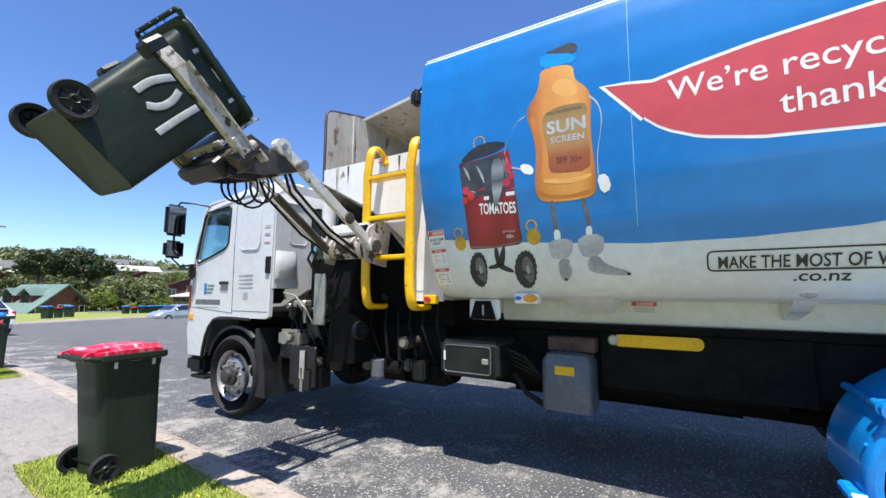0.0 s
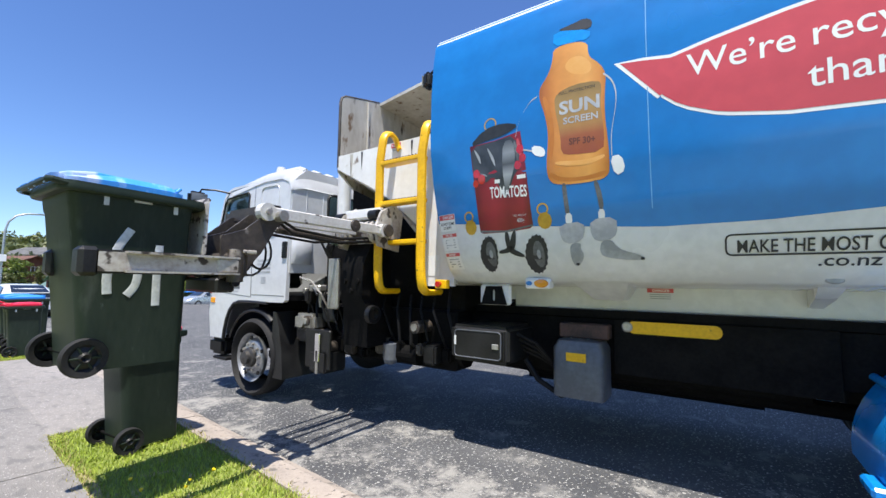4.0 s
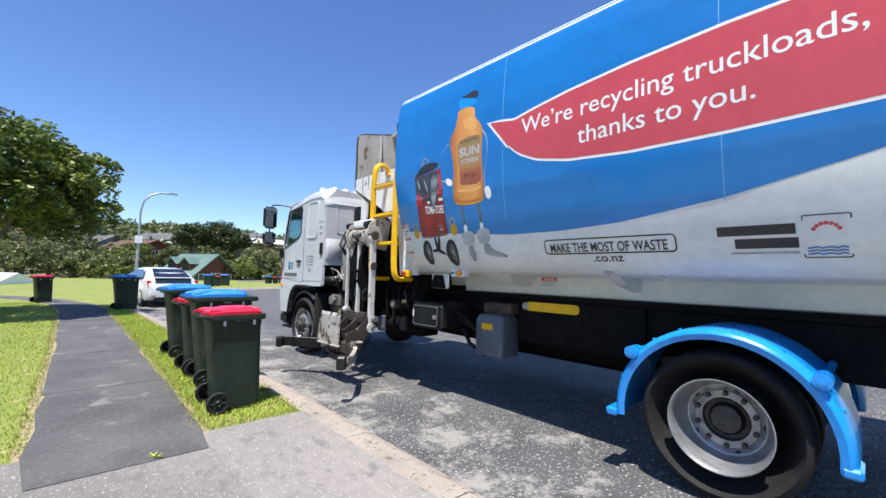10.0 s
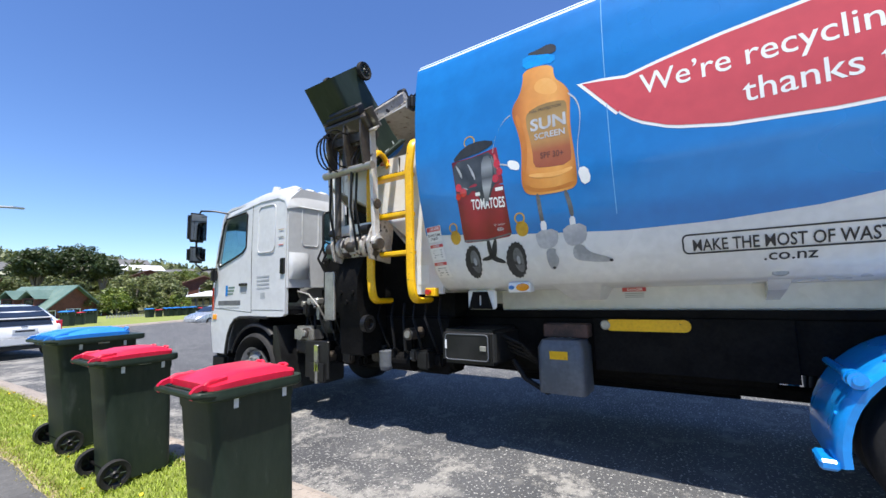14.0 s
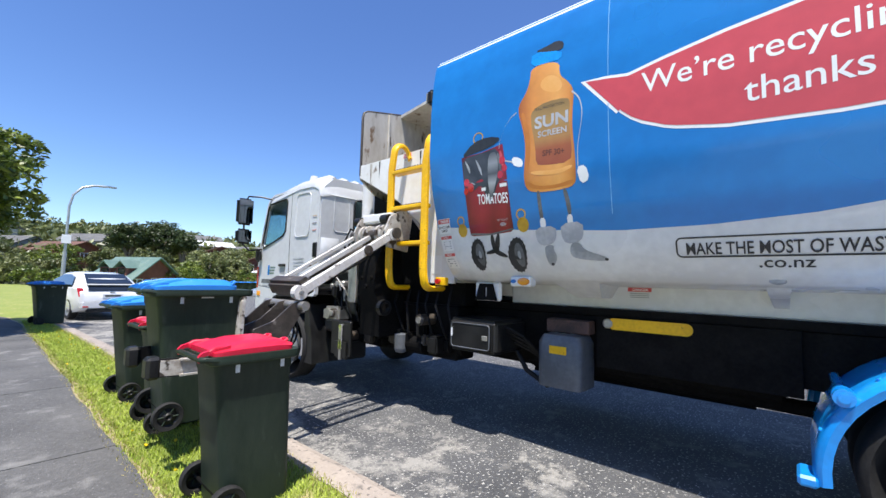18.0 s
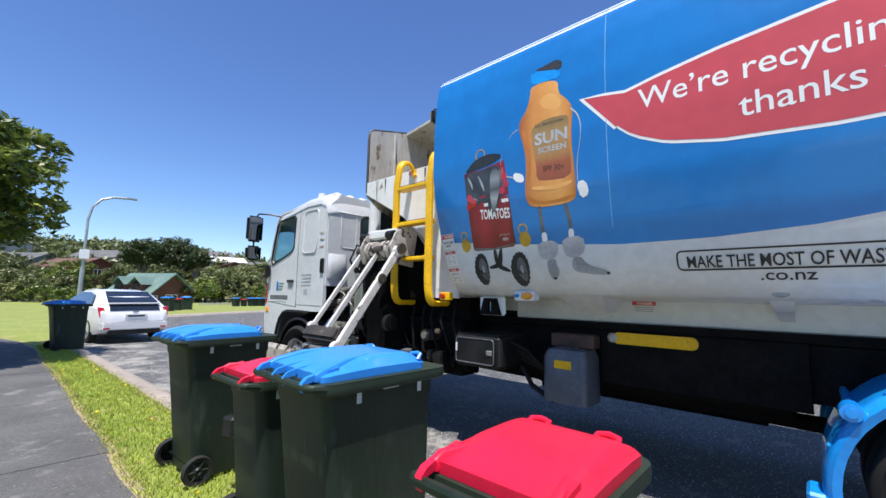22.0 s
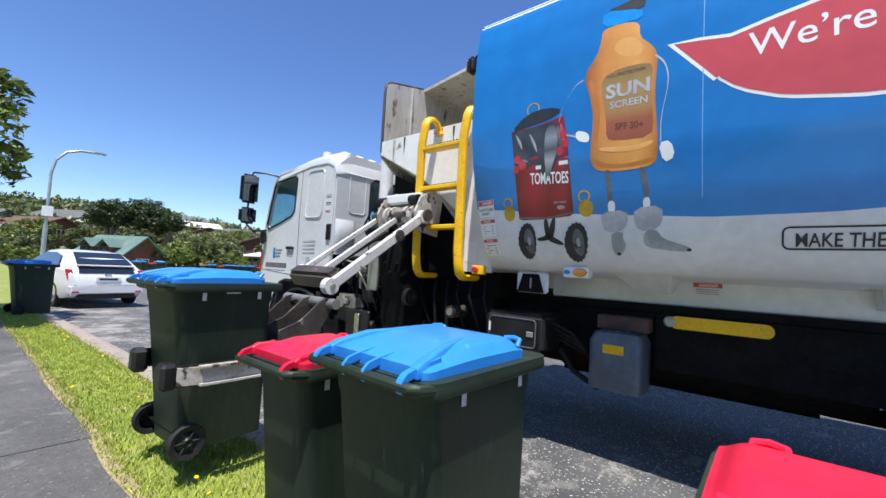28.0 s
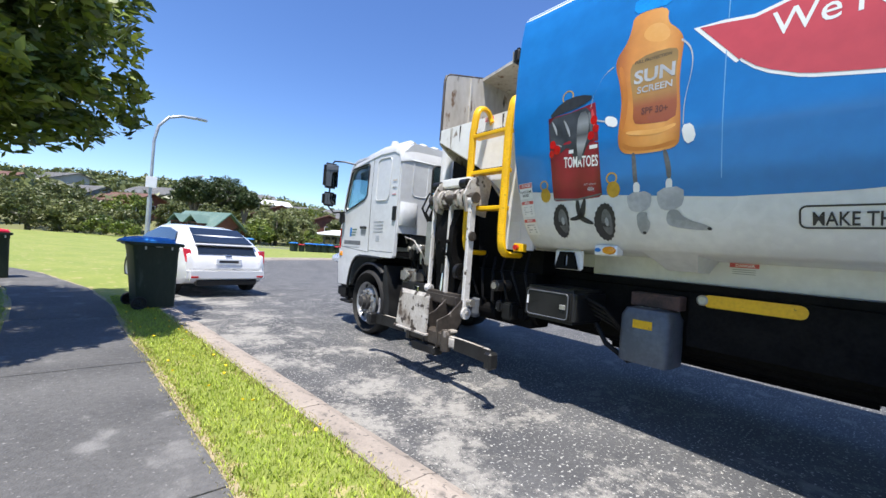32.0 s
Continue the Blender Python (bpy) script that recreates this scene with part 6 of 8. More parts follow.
for k in range(14):
    y = -0.72 - 0.16 * k
    bm = bmesh.new()
    a = rng_gear.random()
    tube(bm, [(0.44, y, 1.44 - 0.15 * a), (0.30 + 0.08 * a, y - 0.05, 1.18), (0.34, y - 0.16 + 0.1 * a, 0.92 - 0.1 * a), (0.50, y - 0.10, 0.74), (0.62, y - 0.04, 0.9)], 0.012 + 0.006 * a, 6)
    smooth(part("hose", bm, M_BLACK, truck))
for k in range(5):
    part("cooling_fin", cube((0.50, -3.42, 0.86 + 0.045 * k - 0.0), (0.80, -2.75, 0.872 + 0.045 * k), 0.003), M_FRAME, truck)
for y, z, r in ((-1.02, 0.80, 0.085), (-0.88, 0.98, 0.06), (-1.22, 0.70, 0.07), (-2.52, 1.02, 0.06)):
    bm = bmesh.new()
    rod(bm, (0.24, y, z), (0.46, y, z), r, n=16)
    smooth(part("canister", bm, M_GREASE, truck, "grimy round filter canister"), 40)
    part("cap", rod(bmesh.new(), (0.225, y, z), (0.243, y, z), r * 0.6, n=12), M_STEEL, truck)
part("battery_box", cube((0.20, -1.30, 0.42), (0.52, -1.02, 0.66), 0.02, seg=2), M_PLASTIC, truck, "black battery box")
part("battery_strap", cube((0.19, -1.18, 0.41), (0.53, -1.14, 0.67), 0.004), M_STEEL, truck)
part("cable_clip", cube((0.30, -0.78, 1.30), (0.36, -0.72, 1.37), 0.01), M_STEEL, truck)
part("air_line", tube(bmesh.new(), [(0.30, -0.70, 1.42), (0.20, -0.80, 1.50), (0.22, -0.98, 1.46), (0.28, -1.10, 1.30), (0.36, -1.16, 1.10)], 0.011, 6), M_STEEL, truck)

part("compressor", cube((0.26, -0.98, 0.86), (0.50, -0.62, 1.06), 0.04, seg=2), M_STEEL, truck, "bright dusty compressor")
part("pulley", rod(bmesh.new(), (0.22, -0.80, 0.97), (0.27, -0.80, 0.97), 0.07, n=18), M_STEEL, truck)
frame_ = part("bracket_frame", cube((0.22, -1.34, 0.46), (0.26, -0.92, 0.90), 0.012), M_PLASTIC, truck, "black bracket with bright steel guide")
part("guide", cube((0.19, -1.20, 0.54), (0.22, -1.12, 0.86), 0.008), M_CHROME, frame_)
part("drain_pot", lathe(bmesh.new(), [(0.0, 0.60), (0.06, 0.62), (0.075, 0.66), (0.08, 0.82), (0.0, 0.84)], (0.36, -2.12, 0.0), "z", 18), M_GREYPL, truck)
part("column_ring", lathe(bmesh.new(), [(0.055, -0.03), (0.09, -0.03), (0.09, 0.03), (0.055, 0.03), (0.055, -0.03)], (0.10, -2.10, 1.13), "y", 20), M_PLASTIC, truck)
part("valve_body", cube((0.28, -1.06, 1.33), (0.40, -0.86, 1.41), 0.015), M_STEEL, truck)
part("valve_lever", rod(bmesh.new(), (0.28, -0.95, 1.36), (0.20, -1.12, 1.30), 0.012, n=8), M_CHROME, truck)

# hopper between cab and body
hop = truck
HX, HY0, HY1 = 0.36, -1.20, F
bm = bmesh.new()
plate(bm, [(0.37, 2.77), (0.37, 3.63), (0.39, 3.70), (0.45, 3.74), (1.05, 3.885), (2.2, 3.86), (2.2, 2.3), (1.2, 2.3), (0.7, 2.55)], [], lambda u, v, w: (u, HY0 - w, v), 0.03)
part("hopper_front_wall", bm, M_HOPPER, hop, "rust-stained hopper front wall")
bm = bmesh.new()
tube(bm, [(0.37, HY0 - 0.015, 2.82), (0.37, HY0 - 0.015, 3.63), (0.39, HY0 - 0.015, 3.70), (0.45, HY0 - 0.015, 3.74), (1.05, HY0 - 0.015, 3.885)], 0.018, 7)
smooth(part("hopper_rim", bm, M_GREASE, hop, "dark worn rim bar"))
part("hopper_rib", cube((0.80, HY0 - 0.035, 2.85), (0.83, HY0 - 0.06, 3.80), 0.005), M_HOPPER, hop)
bm = bmesh.new()
plate(bm, [(-1.21, 2.80), (-1.21, 2.955), (F + 0.01, 2.965), (F + 0.01, 1.42), (-2.50, 1.42), (-2.42, 2.05), (-1.95, 2.42)], [], lambda u, v, w: (HX + w, u, v), 0.03)
part("hopper_side_wall", bm, M_WHITE_DIRTY, hop, "soiled white hopper side wall")
bm = bmesh.new()
plate(bm, [(0.39, 1.45), (0.39, 2.95), (2.2, 2.95), (2.2, 1.45)], [], lambda u, v, w: (u, F + 0.03 - 0.0 + w, v), 0.03)
part("hopper_rear_wall", bm, M_HOPPER, hop)
bm = bmesh.new()
loft(bm, [[(1.05, HY0 - 0.03, 3.885), (2.2, HY0 - 0.03, 3.86), (2.2, HY0 - 0.03, 3.82), (1.05, HY0 - 0.03, 3.845)], [(0.85, F + 0.02, 3.99), (2.2, F + 0.02, 3.97), (2.2, F + 0.02, 3.93), (0.85, F + 0.02, 3.95)]])
part("hopper_cover", bm, M_HOPPER, hop, "stained hopper cover")
bm = bmesh.new()
plate(bm, [(HY0, 2.3), (HY0, 3.82), (F, 3.93), (F, 1.5), (-2.0, 1.5)], [], lambda u, v, w: (2.17 + w, u, v), 0.03)
part("hopper_far_wall", bm, M_HOPPER, hop)
bm = bmesh.new()
loft(bm, [[(0.40, HY0 - 0.03, 2.8), (2.17, HY0 - 0.03, 2.35), (2.17, HY0 - 0.03, 2.32), (0.40, HY0 - 0.03, 2.77)], [(0.40, -2.0, 2.40), (2.17, -2.0, 1.9), (2.17, -2.0, 1.87), (0.40, -2.0, 2.37)], [(0.40, F, 1.46), (2.17, F, 1.46), (2.17, F, 1.43), (0.40, F, 1.43)]])
part("chute_floor", bm, M_HOPPER, hop)
lab = part("warning_label", cube((HX - 0.004, -2.07, 2.86), (HX - 0.001, -2.20, 3.01 - 0.06)), M_WVINYL, hop, "red and white danger label")
part("red_band", cube((HX - 0.007, -2.07, 2.90), (HX - 0.004, -2.20, 2.95)), M_RED, lab)
part("pictogram", cube((HX - 0.004, -2.58, 1.52), (HX - 0.001, -2.72, 1.72)), M_WVINYL, hop)
lettering("DANGER", -2.085, 2.912, 0.024, M_WVINYL, parent=lab, on=lambda y, z: (HX - 0.0085, y, z), width=0.10, bold=0.02)
for k in range(2):
    part("text_bar", cube((HX - 0.007, -2.085, 2.868 + 0.016 * k), (HX - 0.004, -2.185, 2.874 + 0.016 * k)), M_GREYV, lab)
# work lamp on the body's front corner
wlamp = part("work_lamp", cube((0.085, -2.76, 3.31), (0.205, -2.665, 3.475), 0.035, seg=3), M_PLASTIC, hop, "black oval work lamp")
part("lens", cube((0.105, -2.664, 3.335), (0.185, -2.659, 3.45), 0.002), M_GREYV, wlamp)
part("stalk", rod(bmesh.new(), (0.145, -2.74, 3.46), (0.145, F - 0.01, 3.56), 0.012, n=8), M_PLASTIC, wlamp)
for k, (y, w, h) in enumerate([(-1.45, 0.05, 0.34), (-1.62, 0.03, 0.22), (-1.90, 0.045, 0.30), (-2.35, 0.03, 0.20), (-2.62, 0.05, 0.16)]):
    bm = bmesh.new()
    vs = [bm.verts.new((HX - 0.002, y + a * w, 2.945 - b * h)) for a, b in ((-0.5, 0), (0.5, 0), (0.4, 0.35), (0.22, 0.7), (0.05, 1.0), (-0.12, 0.75), (-0.35, 0.4))]
    bm.faces.new(vs)
    part("grime_streak", bm, M_GREASE if k % 2 else M_HOPPER, hop)
# emergency stop
es = part("stop_button_box", cube((0.17, F - 0.02, 1.40), (0.24, F + 0.10, 1.48), 0.006), M_YELLOW, truck, "yellow emergency stop box")
part("button", rod(bmesh.new(), (0.17, F + 0.05, 1.44), (0.135, F + 0.05, 1.44), 0.026, n=16), M_REDLENS, es)

# yellow ladder
lad = truck
LX = 0.13
for y, yi in ((-2.12, -2.30), (-2.66, -2.84)):
    bm = bmesh.new()
    pts = [(HX, y - 0.06, 2.86)] + [(LX + 0.12 + 0.12 * math.cos(a), y - 0.03, 2.88 + 0.13 * math.sin(a)) for a in np.linspace(0.3, math.pi, 8)] + [(LX, y, 2.70), (LX, y, 1.62), (LX, y - 0.01, 1.50)] + \
          [(LX + 0.10 - 0.10 * math.cos(a), y - 0.02, 1.46 - 0.10 * math.sin(a)) for a in np.linspace(0.4, math.pi / 2, 5)] + [(HX + 0.05, y - 0.03, 1.36)]
    tube(bm, pts, 0.047, 8, 0.62)
    smooth(part("ladder_stile", bm, M_YELLOW, lad, "yellow ladder stile"))
for z in (2.66, 2.245, 1.845):
    r = part("ladder_rung", cube((LX - 0.02, -2.66, z - 0.022), (LX + 0.10, -2.12, z + 0.022), 0.008), M_YELLOW, lad, "serrated yellow rung")
    for k in range(12):
        part("tooth", cube((LX - 0.015, -2.18 - 0.04 * k, z + 0.020), (LX + 0.09, -2.195 - 0.04 * k, z + 0.030)), M_FRAME, r)

# lifting arm: base, links, carriage, grabber
PIV = Vector((0.05, -1.95, 1.95))
AY = -2.05
base = part("arm_base", cube((0.04, -2.22, 1.84), (0.30, -1.58, 2.06), 0.03, seg=2), M_ARM, truck, "greasy white arm pivot housing")
bm = bmesh.new()
plate(bm, [(-0.02, 1.80), (0.28, 1.76), (0.34, 2.16), (0.20, 2.24), (0.02, 2.14), (-0.06, 1.98)], [], lambda u, v, w: (u, -2.235 - w, v), 0.03)
part("cheek_plate", bm, M_ARM, base)
bm = bmesh.new()
plate(bm, [(-0.02, 1.80), (0.28, 1.76), (0.34, 2.16), (0.20, 2.24), (0.02, 2.14), (-0.06, 1.98)], [], lambda u, v, w: (u, -1.70 - w, v), 0.025)
part("cheek_plate", bm, M_ARM, base)
part("top_cover", cube((0.06, -2.20, 2.09), (0.36, -1.66, 2.20), 0.02, seg=2), M_WHITE_DIRTY, base, "soiled white cover")
for y in (-1.66, -2.14):
    bm = bmesh.new()
    rod(bm, (0.05, y - 0.055, 2.12), (0.05, y + 0.055, 2.12), 0.052, n=16)
    smooth(part("bearing", bm, M_PLASTIC, base))
bm = bmesh.new()
rod(bm, (PIV.x, -2.34, PIV.z), (PIV.x, -1.56, PIV.z), 0.06, n=20)
smooth(part("pivot_shaft", bm, M_GREASE, base))
for y in (-1.78, -1.86, -2.06, -2.14):
    bm = bmesh.new()
    lathe(bm, [(0.06, -0.025), (0.105, -0.02), (0.112, 0.0), (0.105, 0.02), (0.06, 0.025)], (PIV.x + 0.01, y, PIV.z), "y", 20)
    smooth(part("collar", bm, M_ARM, base))
bm = bmesh.new()
loft(bm, [[(0.10, -1.74, 1.84), (0.36, -1.74, 1.84), (0.36, -2.06, 1.84), (0.10, -2.06, 1.84)], [(0.03, -1.72, 1.62), (0.44, -1.72, 1.62), (0.44, -2.02, 1.62), (0.03, -2.02, 1.62)],
          [(0.02, -1.72, 1.30), (0.46, -1.72, 1.30), (0.46, -2.02, 1.30), (0.02, -2.02, 1.30)], [(0.08, -1.70, 1.18), (0.46, -1.70, 1.18), (0.46, -2.04, 1.18), (0.08, -2.04, 1.18)],
          [(0.10, -1.70, 0.80), (0.46, -1.70, 0.80), (0.46, -2.04, 0.80), (0.10, -2.04, 0.80)]])
smooth(part("column", bm, M_FRAME, truck, "black arm column"), 30)
for y, z in ((-1.78, 1.46), (-1.96, 1.46), (-1.87, 1.36)):
    part("column_bolt", rod(bmesh.new(), (0.03, y, z), (0.0, y, z), 0.025, n=8), M_FRAME, truck)
part("hydraulic_motor", rod(bmesh.new(), (0.20, -1.40, 1.93), (0.20, -1.62, 1.93), 0.08, n=16), M_ROOFG, base)
part("column_plate", cube((0.06, -1.46, 1.16), (0.10, -1.62, 1.70), 0.01), M_STEEL, truck)
bm = bmesh.new()
for k in range(3):
    tube(bm, [(0.24 + 0.04 * k, -1.50, 1.98), (0.10 + 0.05 * k, -1.42 - 0.03 * k, 2.06 - 0.02 * k), (0.02 + 0.06 * k, -1.40, 1.86 - 0.05 * k), (0.14 + 0.05 * k, -1.46, 1.60)], 0.014, 7)
smooth(part("hose", bm, M_BLACK, truck))
LINK = 1.15
links = None
for y, r, z0, z1 in ((-1.62, 0.026, 0.0, -1.06), (-1.93, 0.029, 0.0, -LINK), (-2.28, 0.043, -0.03, -1.26)):
    yy = y - PIV.y
    bm = bmesh.new()
    box(bm, (-r, yy - r * 0.55, z1), (r, yy + r * 0.55, z0), 0.008)
    for z in (z0, z1):
        rod(bm, (0, yy - 0.035, z), (0, yy + 0.035, z), r + 0.022, n=16)
    ob = part("arm_link", bm, M_LINK, links or truck, "scuffed white steel link")
    links = links or ob
    for z in (z0, z1):
        part("pin", rod(bmesh.new(), (0, yy - 0.055, z), (0, yy + 0.055, z), 0.022, n=10), M_STEEL, links)
part("round_plug", lathe(bmesh.new(), [(0.0, -0.02), (0.05, -0.016), (0.056, 0.0)], (0.0, -0.36, -0.42), "y", 18), M_GREASE, links)
part("ram", rod(bmesh.new(), (0.09, 0.14, -0.12), (0.05, 0.14, -0.86), 0.036, n=12), M_GREASE, links)
part("ram_rod", rod(bmesh.new(), (0.05, 0.14, -0.86), (0.03, 0.14, -1.1), 0.018, n=10), M_CHROME, links)
for x, y in ((0.07, 0.2), (0.09, -0.14), (0.055, -0.18)):
    bm = bmesh.new()
    tube(bm, [(x, y, 0.05), (x + 0.05, y + 0.02, -0.4), (x + 0.02, y, -0.9), (0.0, y - 0.05, -1.12)], 0.013, 6)
    smooth(part("hose", bm, M_BLACK, links))
part("link_end", cube((-0.075, -0.30, -1.22), (0.085, 0.32, -1.07), 0.03, seg=2), M_GREASE, links, "greasy cross tube")

# grabber: the held bin's front face at x = 0, finger height z = 0
carr = part("grabber_carriage", cube((0.055, -0.30, -0.07), (0.20, 0.32, 0.09), 0.02), M_GREASE, truck, "greasy steel grabber carriage")
bm = bmesh.new()
loft(bm, [[(-0.012, -0.11, 0.05), (-0.012, 0.46, 0.05), (0.012, 0.46, 0.05), (0.012, -0.11, 0.05)], [(0.0, -0.10, 0.42), (0.0, 0.43, 0.42), (0.022, 0.43, 0.42), (0.022, -0.10, 0.42)], [(0.02, -0.09, 0.46), (0.02, 0.42, 0.46), (0.035, 0.42, 0.45), (0.035, -0.09, 0.45)]])
part("push_plate", bm, M_ARM, carr, "soiled white push plate")
part("plate_lip", cube((-0.03, -0.13, 0.02), (0.03, 0.48, 0.045), 0.006), M_ARM, carr)
for y in (-0.24, 0.0, 0.26):
    bm = bmesh.new()
    plate(bm, [(0.05, -0.08), (0.18, -0.06), (0.32, 0.10), (0.46, 0.34), (0.44, 0.42), (0.36, 0.40), (0.20, 0.26), (0.04, 0.20)], [], lambda u, v, w, y=y: (u, y + w, v), 0.022)
    part("cheek_plate", bm, M_GREASE, carr)
part("cross_shaft", rod(bmesh.new(), (0.44, -0.32, 0.38), (0.44, 0.40, 0.38), 0.04, n=14), M_STEEL, carr)
part("tilt_ram", rod(bmesh.new(), (0.12, 0.05, 0.02), (0.42, 0.05, 0.34), 0.042, n=14), M_PLASTIC, carr)
part("finger_ram", rod(bmesh.new(), (0.15, -0.24, -0.10), (0.15, 0.24, -0.10), 0.032, n=12), M_PLASTIC, carr)
part("bumper_block", cube((0.03, -0.22, -0.17), (0.16, 0.20, -0.075), 0.015), M_PLASTIC, carr)
for sy in (-1, 1):
    part("finger_pivot", rod(bmesh.new(), (0.10, sy * 0.315, -0.10), (0.10, sy * 0.315, 0.11), 0.05, n=14), M_GREASE, carr)
    part("pivot_bracket", cube((0.07, min(sy * 0.28, sy * 0.36), 0.085), (0.22, max(sy * 0.28, sy * 0.36), 0.11), 0.006), M_ARM, carr)
for k in range(4):
    bm = bmesh.new()
    y, r = 0.30 - 0.10 * k, 0.13 + 0.02 * (k % 3)
    tube(bm, [(0.36 + 0.02 * k + r * math.cos(a), y + 0.10 * math.sin(a * 0.5), 0.16 + 1.25 * r * math.sin(a)) for a in np.linspace(-2.4, 1.9, 14)], 0.009, 6)
    smooth(part("hose", bm, M_BLACK, carr))
fingers = []


def finger_bar(line, lo, hi, t0, t1, sy):
    """A flat bar on edge along a bent line."""
    bm = bmesh.new()
    rings = []
    for i, (x, y) in enumerate(line):
        a, b = Vector(line[max(i - 1, 0)]), Vector(line[min(i + 1, len(line) - 1)])
        d = (b - a).normalized()
        q = Vector((d.y, -d.x)) * sy
        rings.append([(x + q.x * t0, y + q.y * t0, lo), (x + q.x * t0, y + q.y * t0, hi), (x + q.x * t1, y + q.y * t1, hi), (x + q.x * t1, y + q.y * t1, lo)])
    return loft(bm, rings)


for sy in (1, -1):
    # pivots at its own origin; reaches out along -x when closed
    line = [(0.0, 0.0), (-0.14, sy * 0.012), (-0.40, sy * 0.012), (-0.60, sy * 0.0), (-0.70, -sy * 0.03)]
    fg = part("finger", finger_bar(line, -0.05, 0.05, 0.0, 0.022, -sy * -1), M_ARM, carr, "scuffed white grab finger")
    part("rubber_liner", finger_bar(line[1:], -0.062, 0.062, -0.012, -0.001, sy), M_PLASTIC, fg, "black rubber liner")
    for z in (-0.055, 0.045):
        part("flange", finger_bar(line[:4], z, z + 0.012, 0.0, 0.05, sy), M_ARM, fg)
    part("pad", cube((-0.78, min(-sy * 0.02, -sy * 0.13), -0.075), (-0.69, max(-sy * 0.02, -sy * 0.13), 0.075), 0.02), M_PLASTIC, fg, "black rubber pad")
    part("gusset", cube((-0.14, min(0, sy * 0.05), -0.045), (0.0, max(0, sy * 0.05), 0.045), 0.01), M_ARM, fg)
    fingers.append((fg, sy))

# ---------------------------------------------------------------- plants


def leaf_cloud(clumps, per, size, rng, flat=0.55):
    """Many small leaf quads in clumps; returns vertices and faces."""
    vs, fs = [], []
    for c, r in clumps:
        d = rng.normal(size=(per, 3))
        d /= np.linalg.norm(d, axis=1)[:, None]
        rad = r * rng.uniform(0.35, 1.0, per) ** 0.5
        p = np.asarray(c) + d * rad[:, None] * np.array([1, 1, 0.8])
        a = rng.normal(size=(per, 3))
        a[:, 2] *= flat
        a /= np.linalg.norm(a, axis=1)[:, None]
        b = np.cross(a, d + 0.4 * rng.normal(size=(per, 3)))
        b /= np.linalg.norm(b, axis=1)[:, None] + 1e-9
        s = size * rng.uniform(0.6, 1.3, per)[:, None]
        q = np.stack([p - a * s, p - b * s * 0.42, p + a * s, p + b * s * 0.42], 1).reshape(-1, 3)
        k = len(vs)
        vs += q.tolist()
        fs += [(k + 4 * i, k + 4 * i + 1, k + 4 * i + 2, k + 4 * i + 3) for i in range(per)]
    return vs, [], fs


def crown_clumps(centre, radii, n, rng, clump, shell=0.6):
    out = []
    while len(out) < n:
        d = rng.normal(size=3)
        d /= np.linalg.norm(d)
        if d[2] < -0.75:
            continue
        k = rng.uniform(shell, 1.0) * (1 + 0.16 * noise.noise(Vector(d * 2.3) + Vector(centre) * 0.37))
        out.append((np.array(centre) + d * k * np.array(radii), clump * rng.uniform(0.7, 1.3)))
    return out


def tree(x, y, z, trunk, height, radii, n, per, size, clump, material, label, seed, limbs=7, name="tree", group=""):
    rng = np.random.default_rng(seed)
    t = thing(name, label, "tree" if name == "tree" else "bush", pose(x, y, z), group)
    bm = bmesh.new()
    fork = height * 0.30
    tube(bm, [(0, 0, -0.1), (trunk * 0.2, 0, fork * 0.5), (0, trunk * 0.3, fork)], trunk, 9)
    for v in bm.verts:
        k = 1.25 - 0.45 * max(0, min(1, v.co.z / fork))
        v.co.x *= k
        v.co.y *= k
    for i in range(limbs):
        a = 2 * math.pi * i / limbs + rng.uniform(-0.3, 0.3)
        e = rng.uniform(0.45, 0.8)
        tip = Vector((radii[0] * e * math.cos(a), radii[1] * e * math.sin(a), height - radii[2] + radii[2] * rng.uniform(-0.2, 0.55)))
        mid = Vector((tip.x * 0.42, tip.y * 0.42, fork + (tip.z - fork) * 0.55))
        rod(bm, (0, 0, fork * 0.9), mid, trunk * 0.55, trunk * 0.34, 7)
        rod(bm, mid, tip, trunk * 0.34, trunk * 0.10, 6)
    smooth(part("trunk", bm, M_BARK, t))
    part("crown", leaf_cloud(crown_clumps((0, 0, height - radii[2]), radii, n, rng, clump), per, size, rng), material, t, kind="stuff")
    return t


near_tree = tree(-4.90, 17.0, 0.10, 0.17, 5.3, (2.75, 2.75, 1.85), 720, 62, 0.085, 0.25, M_LEAF, "broad-leaved street tree with a low spreading crown", 3, 9)
box_ = thing("compost_bin", "squat black plastic compost bin beside the tree trunk", "compost bin", pose(-5.22, 18.4, 0.10, 0, 0, 10))
bm = bmesh.new()
loft(bm, [[(u, v, z) for u, v in rounded(w, w, 0.05, 3)] for z, w in ((0.0, 0.56), (0.40, 0.46), (0.42, 0.50), (0.47, 0.48))])
smooth(part("body", bm, M_PLASTIC, box_), 35)
part("lid", cube((-0.2, -0.2, 0.47), (0.2, 0.2, 0.50), 0.012), M_PLASTIC, box_)
# unseen trees added around the viewer, to darken reflections and trim the sky light
for k, (x, y, r, h) in enumerate([(-9, -16, 3.2, 6.5), (-3.5, -30, 3.6, 7.5), (3.5, -36, 3.4, 7.0), (12, -28, 3.8, 8.0), (-14, -4, 3.0, 6.0), (15.5, -8, 3.2, 6.5), (16, 6, 3.0, 6.0), (-15, 8, 2.8, 5.5)]):
    tree(x, y, 0.0, 0.25, h, (r, r, h * 0.42), 90, 40, 0.22, 0.6, M_LEAF_D if k % 2 else M_LEAF_O, "unseen leafy tree, added for reflections and ambient light", 140 + k, 5, group="street trees")
